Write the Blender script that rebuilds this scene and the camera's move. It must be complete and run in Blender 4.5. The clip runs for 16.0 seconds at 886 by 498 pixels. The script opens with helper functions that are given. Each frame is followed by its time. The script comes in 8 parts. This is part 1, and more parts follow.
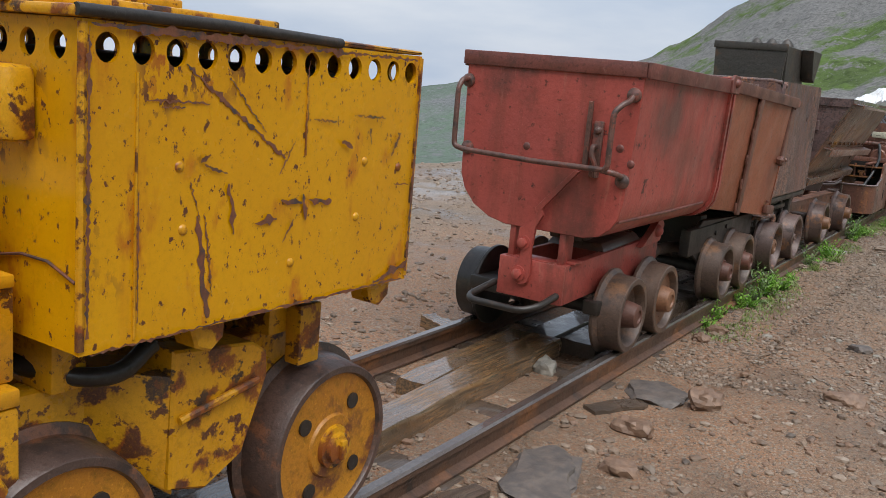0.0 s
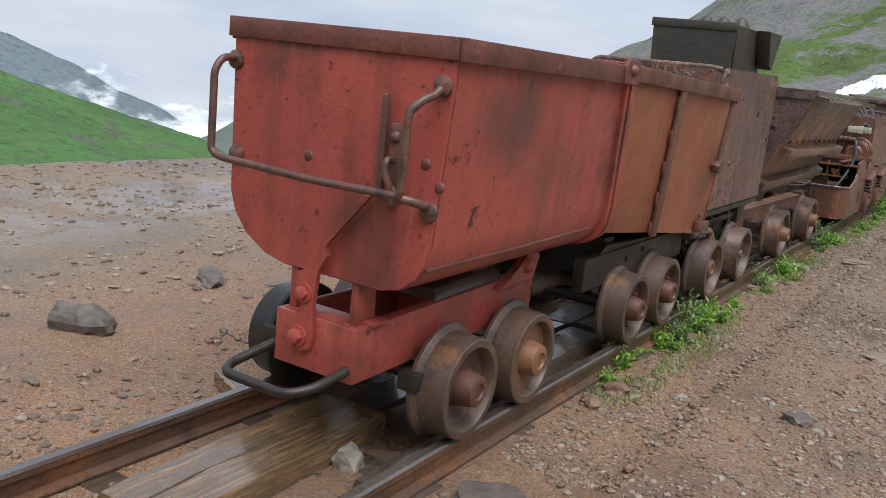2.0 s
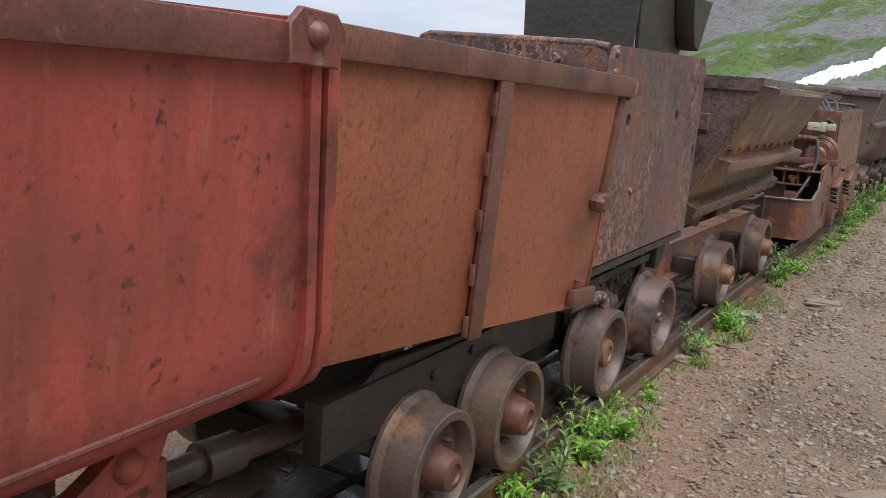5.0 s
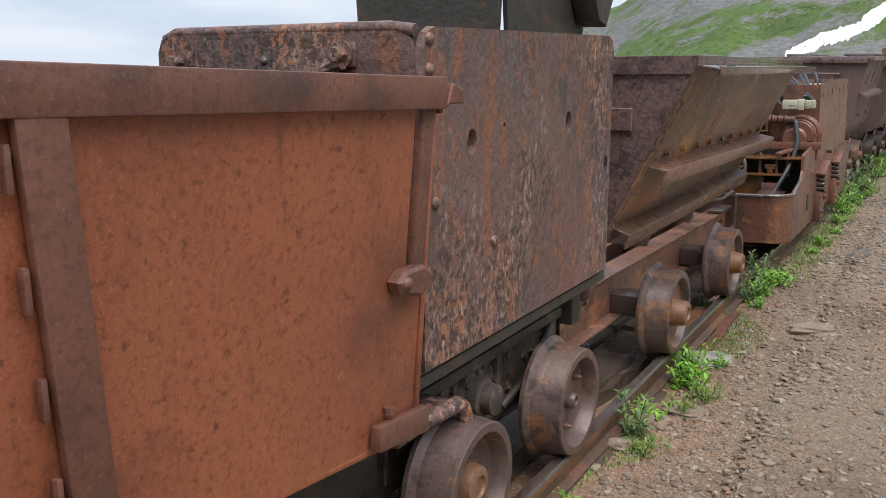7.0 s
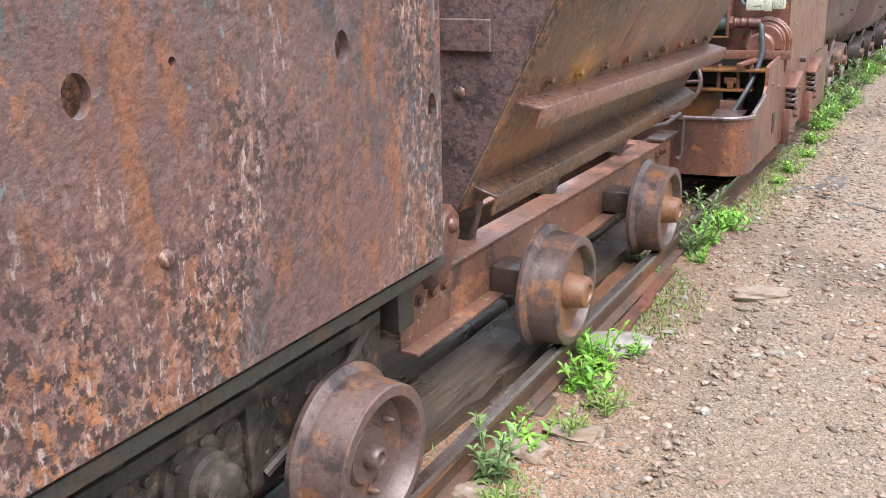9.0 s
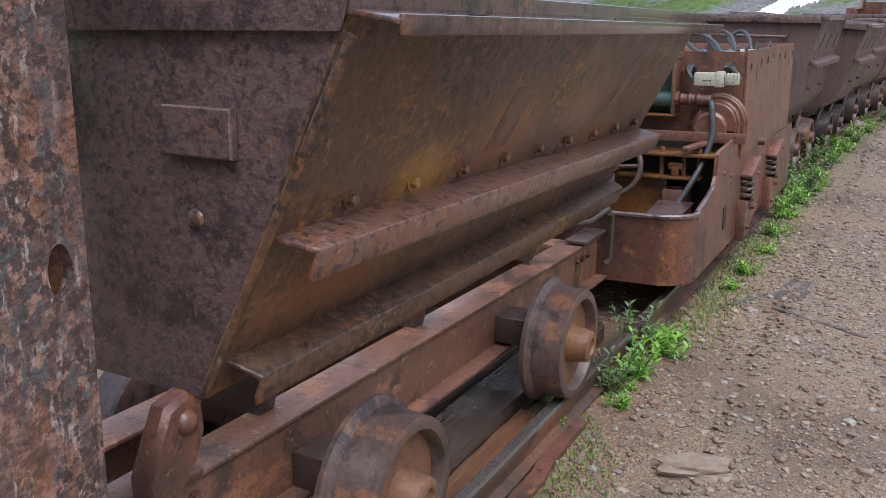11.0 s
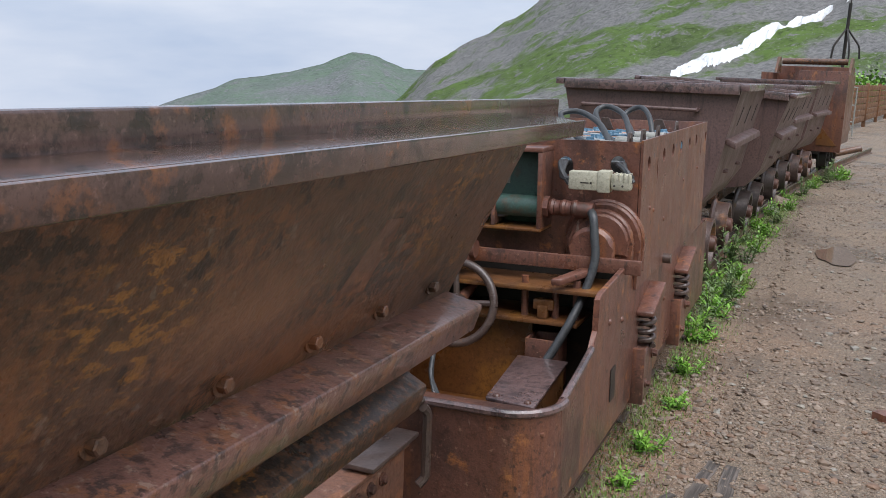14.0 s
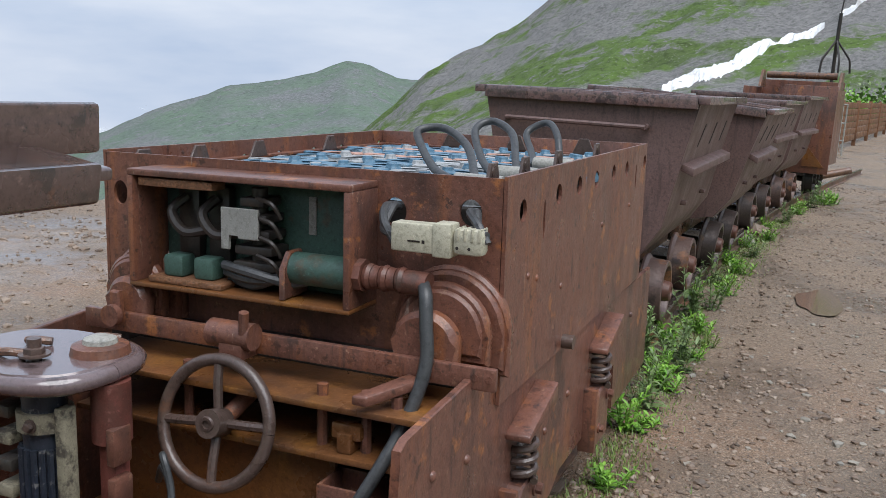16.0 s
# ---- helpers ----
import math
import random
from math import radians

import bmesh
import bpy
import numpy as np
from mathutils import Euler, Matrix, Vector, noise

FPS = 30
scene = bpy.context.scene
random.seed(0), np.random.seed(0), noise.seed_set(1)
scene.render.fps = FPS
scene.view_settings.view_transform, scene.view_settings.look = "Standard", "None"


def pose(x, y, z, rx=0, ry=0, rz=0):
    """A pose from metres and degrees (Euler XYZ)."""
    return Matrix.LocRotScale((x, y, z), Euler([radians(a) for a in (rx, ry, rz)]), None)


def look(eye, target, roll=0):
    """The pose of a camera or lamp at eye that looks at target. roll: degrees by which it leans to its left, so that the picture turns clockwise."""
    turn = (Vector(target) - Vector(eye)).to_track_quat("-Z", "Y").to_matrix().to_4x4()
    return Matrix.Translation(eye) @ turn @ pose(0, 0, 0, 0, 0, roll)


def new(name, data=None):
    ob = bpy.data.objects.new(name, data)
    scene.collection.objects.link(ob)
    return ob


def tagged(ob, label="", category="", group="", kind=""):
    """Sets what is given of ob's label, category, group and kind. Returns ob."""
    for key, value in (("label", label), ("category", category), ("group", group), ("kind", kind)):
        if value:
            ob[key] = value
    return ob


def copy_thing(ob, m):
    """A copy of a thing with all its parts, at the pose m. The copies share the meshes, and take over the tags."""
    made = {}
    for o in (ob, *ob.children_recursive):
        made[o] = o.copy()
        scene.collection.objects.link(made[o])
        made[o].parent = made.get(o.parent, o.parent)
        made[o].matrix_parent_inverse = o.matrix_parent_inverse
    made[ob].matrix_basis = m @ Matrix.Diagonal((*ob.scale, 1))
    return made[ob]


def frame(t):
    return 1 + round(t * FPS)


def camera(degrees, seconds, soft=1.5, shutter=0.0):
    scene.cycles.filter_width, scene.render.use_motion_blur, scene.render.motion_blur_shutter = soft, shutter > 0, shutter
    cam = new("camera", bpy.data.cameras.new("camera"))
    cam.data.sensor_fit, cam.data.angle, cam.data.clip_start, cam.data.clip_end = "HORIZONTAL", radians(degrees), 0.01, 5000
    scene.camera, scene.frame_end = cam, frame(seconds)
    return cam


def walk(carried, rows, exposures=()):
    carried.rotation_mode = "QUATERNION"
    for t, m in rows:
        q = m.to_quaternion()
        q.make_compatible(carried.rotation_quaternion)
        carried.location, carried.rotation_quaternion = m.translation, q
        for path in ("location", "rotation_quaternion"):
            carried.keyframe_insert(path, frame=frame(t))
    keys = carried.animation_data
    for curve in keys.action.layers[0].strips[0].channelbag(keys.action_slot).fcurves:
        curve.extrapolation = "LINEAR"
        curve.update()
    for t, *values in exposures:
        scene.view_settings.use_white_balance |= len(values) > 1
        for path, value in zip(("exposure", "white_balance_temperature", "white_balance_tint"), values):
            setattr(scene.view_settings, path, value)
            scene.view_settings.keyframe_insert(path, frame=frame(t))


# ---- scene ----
cam = camera(52.7, 16.0, soft=0.55)
METRES, EYE, TILT, LEAN, TURN = 10.4, 1.345, 0.0, 0.0, 32.2
ROWS = [
    (0.0, 0.0, 0.0, 0.0, 0.99, -11.12, -5.02),
    (0.5, 0.0199, 0.0289, 0.0031, 1.68, -11.54, -5.62),
    (1.0, 0.0311, 0.0573, 0.0079, 1.45, -11.62, -5.52),
    (1.5, 0.0495, 0.0865, 0.0071, 0.77, -11.78, -5.64),
    (2.0, 0.0723, 0.1183, 0.0068, 0.73, -12.38, -6.02),
    (2.5, 0.0829, 0.1546, 0.0067, 0.42, -12.83, -6.01),
    (3.0, 0.0976, 0.186, 0.0053, -0.17, -12.97, -4.14),
    (3.5, 0.1139, 0.2161, 0.0038, -0.25, -13.22, -4.15),
    (4.0, 0.1238, 0.2483, 0.0033, -0.44, -12.96, -4.04),
    (4.5, 0.1367, 0.2793, 0.0049, -1.11, -12.39, -3.99),
    (5.0, 0.1553, 0.3076, 0.0059, -1.55, -12.15, -4.74),
    (7.5, 0.2366, 0.4505, 0.0083, -2.35, -13.06, 0.89),
    (8.0, 0.2568, 0.4745, 0.0021, -1.97, -15.87, -1.11),
    (8.5, 0.2733, 0.4963, 0.0007, -2.47, -18.29, -0.18),
    (9.0, 0.2805, 0.5195, 0.0052, -2.95, -18.17, 0.91),
    (9.5, 0.2994, 0.5425, 0.0042, -3.05, -15.47, 0.17),
    (12.0, 0.3438, 0.6586, 0.0074, -5.26, -13.97, -1.28),
    (12.5, 0.3548, 0.6831, 0.0106, -6.43, -12.42, -1.18),
    (13.0, 0.3708, 0.7058, 0.0104, -7.19, -12.15, -1.54),
    (13.5, 0.3869, 0.7288, 0.0112, -7.74, -11.69, -1.87),
    (14.0, 0.3986, 0.7613, 0.012, -8.62, -11.52, -2.11),
    (14.5, 0.4144, 0.7871, 0.0104, -9.53, -11.69, -2.2),
    (15.0, 0.4385, 0.812, 0.0128, -9.13, -11.4, -2.9),
    (15.5, 0.4551, 0.8378, 0.009, -8.98, -11.24, -3.04),
    (16.0, 0.4711, 0.8699, 0.0101, -9.01, -10.86, -3.14),
]
walk(cam, [(t, pose(0, 0, EYE, TILT, LEAN, TURN) @ pose(METRES * x, METRES * y, METRES * z, 90 + pitch, roll, yaw)) for t, x, y, z, yaw, pitch, roll in ROWS],
     [(0, 0.0, 6500, 10), (1, -0.12, 6500, 10), (1.5, -0.10, 6450, 11), (2, 0.10, 6450, 10), (2.6, 0.15, 6450, 10), (3.0, -0.04, 6500, 10), (3.5, 0.03, 6500, 10), (5, 0.22, 6450, 11), (7.3, 0.35, 6500, 10), (7.8, 0.65, 6500, 10), (8.5, 1.15, 6350, 11),
      (9.2, 1.33, 6150, 13), (9.7, 1.06, 6000, 14), (11.8, 0.15, 6050, 14), (13, 0.12, 6200, 13), (14.5, 0.12, 6300, 12), (16, 0.12, 6250, 11)])

# ---- light ----
world = bpy.data.worlds.new("world")
scene.world = world
world.use_nodes = True
wn, wl = world.node_tree.nodes, world.node_tree.links
bg = wn["Background"]
sky = wn.new("ShaderNodeTexSky")
sky.sky_type, sky.sun_disc = "NISHITA", False
sky.sun_elevation, sky.sun_rotation = radians(50), radians(150)
sky.air_density, sky.dust_density = 1.0, 4.0
wtc = wn.new("ShaderNodeTexCoord")
wmap = wn.new("ShaderNodeMapping")
wmap.inputs["Scale"].default_value = (1.5, 1.5, 6.0)
wnoise = wn.new("ShaderNodeTexNoise")
wnoise.inputs["Scale"].default_value, wnoise.inputs["Detail"].default_value = 2.2, 6
wramp = wn.new("ShaderNodeValToRGB")
wramp.color_ramp.elements[0].position, wramp.color_ramp.elements[0].color = 0.35, (4.6, 5.6, 7.2, 1)
wramp.color_ramp.elements[1].position, wramp.color_ramp.elements[1].color = 0.68, (7.2, 7.7, 8.5, 1)
wmix = wn.new("ShaderNodeMix")
wmix.data_type = "RGBA"
wmix.inputs[0].default_value = 0.88
wl.new(wtc.outputs["Generated"], wmap.inputs["Vector"])
wl.new(wmap.outputs["Vector"], wnoise.inputs["Vector"])
wl.new(wnoise.outputs["Fac"], wramp.inputs["Fac"])
wl.new(sky.outputs["Color"], wmix.inputs[6])
wl.new(wramp.outputs["Color"], wmix.inputs[7])
wl.new(wmix.outputs[2], bg.inputs["Color"])
bg.inputs["Strength"].default_value = 0.105
sun = new("sun", bpy.data.lights.new("sun", "SUN"))
sun.data.energy, sun.data.angle, sun.data.color = 3.3, radians(55), (1.0, 0.985, 0.965)
sun.matrix_world = look((6, -5, 16), (0, 0, 0))


# ---- materials ----
def nodes(name):
    m = bpy.data.materials.new(name)
    m.use_nodes = True
    return m, m.node_tree.nodes, m.node_tree.links, m.node_tree.nodes["Principled BSDF"]


def noise_fac(n, l, vec, scale, lo, hi, detail=5, rough=0.6, stretch=None):
    """A noise between 0 and 1, cut off at lo and hi."""
    if stretch:
        mp = n.new("ShaderNodeMapping")
        mp.inputs["Scale"].default_value = stretch
        l.new(vec, mp.inputs["Vector"])
        vec = mp.outputs["Vector"]
    t = n.new("ShaderNodeTexNoise")
    t.inputs["Scale"].default_value, t.inputs["Detail"].default_value, t.inputs["Roughness"].default_value = scale, detail, rough
    l.new(vec, t.inputs["Vector"])
    r = n.new("ShaderNodeMapRange")
    r.inputs["From Min"].default_value, r.inputs["From Max"].default_value = lo, hi
    l.new(t.outputs["Fac"], r.inputs["Value"])
    return r.outputs["Result"]


def mix(n, l, fac, a, b):
    m = n.new("ShaderNodeMix")
    m.data_type = "RGBA"
    if isinstance(fac, float):
        m.inputs[0].default_value = fac
    else:
        l.new(fac, m.inputs[0])
    for i, v in ((6, a), (7, b)):
        if isinstance(v, tuple):
            m.inputs[i].default_value = (*v, 1)
        else:
            l.new(v, m.inputs[i])
    return m.outputs[2]


def bump(n, l, b, height, strength, dist):
    k = n.new("ShaderNodeBump")
    k.inputs["Strength"].default_value, k.inputs["Distance"].default_value = strength, dist
    l.new(height, k.inputs["Height"])
    if b.inputs["Normal"].is_linked:
        l.new(b.inputs["Normal"].links[0].from_socket, k.inputs["Normal"])
    l.new(k.outputs["Normal"], b.inputs["Normal"])


def weathered(name, base, second, layers, rough=(0.35, 0.7), metal=0.0, broad=2.0, relief=0.25, spec=0.5, wet=0.0, grain=1.0):
    """Painted or rusted steel: two broad tones, then layers of (colour, scale, lo, hi, stretch), kept to patches of (scale, lo, hi, stretch) where these follow."""
    m, n, l, b = nodes(name)
    vec = n.new("ShaderNodeTexCoord").outputs["Object"]
    col = mix(n, l, noise_fac(n, l, vec, broad, 0.36, 0.64), base, second)
    for c, sc, lo, hi, st, *patch in layers:
        fac = noise_fac(n, l, vec, sc, lo, hi, 6, 0.62, st)
        if patch:
            k = n.new("ShaderNodeMath")
            k.operation = "MULTIPLY"
            l.new(fac, k.inputs[0])
            l.new(noise_fac(n, l, vec, patch[0], patch[1], patch[2], 4, 0.6, (1, 1, patch[3])), k.inputs[1])
            fac = k.outputs[0]
        col = mix(n, l, fac, col, c)
    fine = noise_fac(n, l, vec, 90.0, 0.2, 0.8, 3)
    for sc, lo, hi, tone in ((60.0, 0.49, 0.74, tuple(v * 0.42 for v in base)), (110.0, 0.58, 0.84, tuple(min(0.9, v * 1.5 + 0.03) for v in base)), (230.0, 0.52, 0.82, tuple(v * 0.5 for v in second))):
        speck = n.new("ShaderNodeMath")
        speck.operation = "MULTIPLY"
        speck.inputs[1].default_value = grain
        l.new(noise_fac(n, l, vec, sc, lo, hi, 4, 0.7), speck.inputs[0])
        col = mix(n, l, speck.outputs[0], col, tone)
    l.new(col, b.inputs["Base Color"])
    rr = n.new("ShaderNodeMapRange")
    rr.inputs["To Min"].default_value, rr.inputs["To Max"].default_value = rough
    l.new(noise_fac(n, l, vec, 5.0, 0.3, 0.7), rr.inputs["Value"])
    l.new(rr.outputs["Result"], b.inputs["Roughness"])
    b.inputs["Metallic"].default_value = metal
    b.inputs["Specular IOR Level"].default_value = spec
    b.inputs["Coat Weight"].default_value, b.inputs["Coat Roughness"].default_value = wet, 0.12
    bump(n, l, b, noise_fac(n, l, vec, 14.0, 0.2, 0.8, 5), relief, 0.006)
    bump(n, l, b, fine, relief, 0.0015)
    return m


V = (9, 9, 1.1)
M_RED = weathered("red_oxide_paint", (0.435, 0.086, 0.066), (0.345, 0.069, 0.054),
                  [((0.19, 0.052, 0.036), 1.0, 0.50, 0.75, V), ((0.10, 0.040, 0.030), 1.9, 0.58, 0.70, (1, 1, 0.8)),
                   ((0.42, 0.18, 0.13), 3.0, 0.60, 0.85, V), ((0.07, 0.025, 0.02), 11.0, 0.65, 0.69, None), ((0.10, 0.035, 0.026), 30.0, 0.62, 0.68, None), ((0.20, 0.085, 0.03), 2.6, 0.66, 0.76, None)], (0.28, 0.55), grain=0.55)


def stain(m, centre, radii, colour, strength, flecks=5.0):
    """A worn smear with a ragged outline at a place on the thing."""
    n, l = m.node_tree.nodes, m.node_tree.links
    b = n["Principled BSDF"]
    vec = n.new("ShaderNodeTexCoord").outputs["Object"]
    mp = n.new("ShaderNodeMapping")
    mp.vector_type = "TEXTURE"
    mp.inputs["Location"].default_value, mp.inputs["Scale"].default_value = centre, radii
    l.new(vec, mp.inputs["Vector"])
    ln = n.new("ShaderNodeVectorMath")
    ln.operation = "LENGTH"
    l.new(mp.outputs["Vector"], ln.inputs[0])
    add = n.new("ShaderNodeMath")
    add.operation = "MULTIPLY_ADD"
    add.inputs[1].default_value = 1.3
    l.new(noise_fac(n, l, vec, flecks, 0.2, 0.8, 8, 0.7, (1, 1, 0.5 if flecks < 10 else 1)), add.inputs[0])
    l.new(ln.outputs["Value"], add.inputs[2])
    r = n.new("ShaderNodeMapRange")
    r.inputs["From Min"].default_value, r.inputs["From Max"].default_value = 1.75, 0.95
    r.inputs["To Max"].default_value = strength
    l.new(add.outputs[0], r.inputs["Value"])
    l.new(mix(n, l, r.outputs["Result"], b.inputs["Base Color"].links[0].from_socket, colour), b.inputs["Base Color"])


stain(M_RED, (0.42, -0.22, 1.13), (0.3, 0.27, 0.17), (0.085, 0.045, 0.036), 0.75)
stain(M_RED, (0.42, 0.10, 0.95), (0.3, 0.30, 0.14), (0.16, 0.060, 0.044), 0.5)
stain(M_RED, (0.12, -0.63, 0.80), (0.17, 0.2, 0.12), (0.11, 0.045, 0.035), 0.6)
M_REDLIP = weathered("red_rim_worn", (0.20, 0.06, 0.045), (0.14, 0.05, 0.04),
                     [((0.10, 0.04, 0.03), 6.0, 0.5, 0.65, None), ((0.30, 0.16, 0.13), 14.0, 0.62, 0.74, None)], (0.3, 0.6))
M_RUSTB = weathered("orange_rust_panel", (0.36, 0.112, 0.054), (0.28, 0.088, 0.047),
                    [((0.31, 0.105, 0.048), 1.4, 0.48, 0.72, V), ((0.11, 0.045, 0.03), 1.8, 0.55, 0.75, None),
                     ((0.08, 0.035, 0.025), 2.0, 0.60, 0.8, V), ((0.38, 0.18, 0.09), 16.0, 0.68, 0.74, None), ((0.10, 0.04, 0.024), 30.0, 0.62, 0.69, None)], (0.33, 0.6))
M_RIMB = weathered("brown_rust_rim", (0.19, 0.076, 0.052), (0.145, 0.065, 0.046),
                   [((0.07, 0.035, 0.03), 5.0, 0.5, 0.7, None)], (0.35, 0.6))
M_RUSTC = weathered("streaked_rust_plate", (0.178, 0.093, 0.080), (0.142, 0.082, 0.075),
                    [((0.155, 0.094, 0.082), 1.7, 0.50, 0.62, (1, 1, 1.3)), ((0.072, 0.058, 0.056), 20.0, 0.49, 0.55, (1, 1, 0.9), 2.2, 0.42, 0.58, 0.7), ((0.100, 0.100, 0.102), 30.0, 0.50, 0.56, (1.3, 1.3, 0.8), 2.1, 0.48, 0.59, 0.8),
                     ((0.225, 0.098, 0.057), 11.0, 0.52, 0.60, (1.6, 1.6, 0.4)), ((0.36, 0.15, 0.072), 34.0, 0.51, 0.55, (1, 1, 0.9), 2.6, 0.54, 0.62, 0.4), ((0.31, 0.175, 0.13), 44.0, 0.52, 0.56, (1, 1, 0.85), 2.2, 0.49, 0.60, 0.5),
                     ((0.38, 0.30, 0.27), 46.0, 0.58, 0.63, (1.5, 1.5, 0.35), 2.2, 0.48, 0.58, 0.5), ((0.060, 0.040, 0.036), 50.0, 0.51, 0.56, (1, 1, 0.9), 1.9, 0.40, 0.56, 0.7),
                     ((0.15, 0.19, 0.195), 34.0, 0.63, 0.67, (1.4, 1.4, 1), 2.1, 0.52, 0.60, 1)], (0.32, 0.6), relief=0.9)
M_GRIME = weathered("caked_grime", (0.080, 0.061, 0.049), (0.046, 0.036, 0.030), [((0.16, 0.115, 0.085), 9.0, 0.52, 0.64, None), ((0.03, 0.025, 0.022), 7.0, 0.54, 0.62, None), ((0.22, 0.10, 0.05), 12.0, 0.64, 0.69, None)], (0.4, 0.7), relief=1.0)
M_BAIL = weathered("worn_bar_paint", (0.15, 0.072, 0.056), (0.10, 0.056, 0.046), [((0.22, 0.07, 0.05), 12.0, 0.55, 0.62, None), ((0.06, 0.04, 0.035), 14.0, 0.56, 0.62, None)], (0.25, 0.5))
M_LEDGE = weathered("orange_speckled_ledge", (0.255, 0.125, 0.098), (0.195, 0.105, 0.085),
                    [((0.28, 0.125, 0.070), 16.0, 0.52, 0.60, None), ((0.085, 0.055, 0.050), 30.0, 0.54, 0.60, None), ((0.34, 0.23, 0.18), 55.0, 0.58, 0.64, None)], (0.22, 0.45), relief=0.7, wet=0.35)
M_DARK = weathered("dark_brown_steel", (0.172, 0.090, 0.056), (0.120, 0.071, 0.049),
                   [((0.165, 0.082, 0.046), 2.2, 0.50, 0.62, None), ((0.075, 0.055, 0.046), 1.7, 0.50, 0.66, None), ((0.25, 0.11, 0.05), 14.0, 0.585, 0.64, (1, 0.8, 1.2)),
                    ((0.40, 0.18, 0.05), 42.0, 0.52, 0.56, (1, 0.6, 1.3), 2.4, 0.54, 0.62, 1), ((0.27, 0.115, 0.058), 55.0, 0.50, 0.56, (1, 0.7, 1.1), 1.7, 0.46, 0.60, 1), ((0.050, 0.037, 0.030), 44.0, 0.50, 0.56, (1, 0.8, 1), 1.9, 0.42, 0.58, 1), ((0.24, 0.17, 0.13), 26.0, 0.62, 0.67, (1, 1, 0.5)), ((0.04, 0.03, 0.026), 18.0, 0.60, 0.65, None)], (0.2, 0.5), relief=0.8, wet=0.12)
for y, z, ry, rz, tone in ((-0.66, 0.93, 0.16, 0.10, (0.42, 0.21, 0.05)), (-0.25, 1.02, 0.22, 0.13, (0.30, 0.12, 0.05)), (0.30, 1.02, 0.22, 0.10, (0.28, 0.13, 0.07)), (-0.85, 0.72, 0.35, 0.10, (0.30, 0.12, 0.045)), (0.55, 0.90, 0.35, 0.07, (0.27, 0.11, 0.05))):
    stain(M_DARK, (0.45, y, z), (0.35, ry, rz), tone, 0.85, 38.0)
M_PURPLE = weathered("purple_brown_steel", (0.185, 0.112, 0.102), (0.14, 0.092, 0.089),
                     [((0.24, 0.11, 0.055), 6.0, 0.63, 0.70, None), ((0.055, 0.04, 0.04), 8.0, 0.55, 0.62, None), ((0.07, 0.05, 0.05), 46.0, 0.50, 0.58, None), ((0.27, 0.17, 0.15), 60.0, 0.57, 0.64, None)], (0.2, 0.42), relief=0.8, wet=0.8)
M_LOCO = weathered("red_brown_rust", (0.185, 0.078, 0.052), (0.135, 0.063, 0.046),
                   [((0.235, 0.090, 0.042), 1.7, 0.53, 0.66, V), ((0.070, 0.038, 0.031), 2.6, 0.52, 0.64, (1.6, 1.6, 0.8)), ((0.055, 0.032, 0.027), 3.2, 0.60, 0.70, V),
                    ((0.33, 0.13, 0.048), 8.0, 0.61, 0.67, None), ((0.06, 0.032, 0.025), 26.0, 0.60, 0.66, None), ((0.34, 0.24, 0.19), 3.0, 0.68, 0.72, V), ((0.27, 0.15, 0.10), 40.0, 0.63, 0.68, None)], (0.24, 0.52), relief=0.4, wet=0.1)
M_BEAM = weathered("brown_channel_rust", (0.255, 0.122, 0.078), (0.19, 0.095, 0.066),
                   [((0.36, 0.16, 0.085), 9.0, 0.55, 0.62, (1, 0.6, 1)), ((0.09, 0.055, 0.042), 7.0, 0.54, 0.62, None), ((0.38, 0.24, 0.17), 24.0, 0.60, 0.66, None)], (0.3, 0.55), relief=0.6, wet=0.15)
M_LOCOIN = weathered("wet_orange_rust", (0.20, 0.078, 0.022), (0.12, 0.055, 0.025),
                     [((0.30, 0.13, 0.025), 4.0, 0.52, 0.7, None), ((0.05, 0.03, 0.024), 3.0, 0.55, 0.7, None)], (0.2, 0.45))
M_FAR = weathered("far_car_brown", (0.150, 0.092, 0.082), (0.120, 0.076, 0.069),
                  [((0.14, 0.07, 0.05), 2.0, 0.55, 0.75, None), ((0.055, 0.038, 0.035), 3.0, 0.55, 0.72, V)], (0.35, 0.6))
M_YEL = weathered("yellow_paint", (0.66, 0.315, 0.001), (0.58, 0.262, 0.001),
                  [((0.52, 0.19, 0.004), 1.2, 0.56, 0.74, (7, 7, 0.6)), ((0.46, 0.15, 0.006), 6.0, 0.58, 0.66, (1.5, 1.5, 0.6)), ((0.34, 0.085, 0.012), 19.0, 0.56, 0.60, (1.3, 1.3, 0.7), 2.6, 0.50, 0.60, 0.8), ((0.105, 0.032, 0.018), 25.0, 0.55, 0.575, (1.2, 1.2, 0.7), 2.6, 0.48, 0.57, 0.8),
                   ((0.10, 0.033, 0.018), 42.0, 0.632, 0.65, (1, 1, 0.7)), ((0.13, 0.04, 0.018), 70.0, 0.632, 0.66, (1, 1, 0.8))], (0.16, 0.34), relief=0.12, grain=0.25)
M_YELR = weathered("yellow_paint_rusted", (0.56, 0.25, 0.008), (0.60, 0.30, 0.006),
                   [((0.22, 0.06, 0.014), 7.0, 0.54, 0.58, None), ((0.09, 0.03, 0.018), 14.0, 0.57, 0.60, None), ((0.05, 0.028, 0.022), 5.0, 0.61, 0.63, None), ((0.12, 0.04, 0.018), 34.0, 0.60, 0.63, None)], (0.2, 0.45), relief=0.4, grain=0.5)
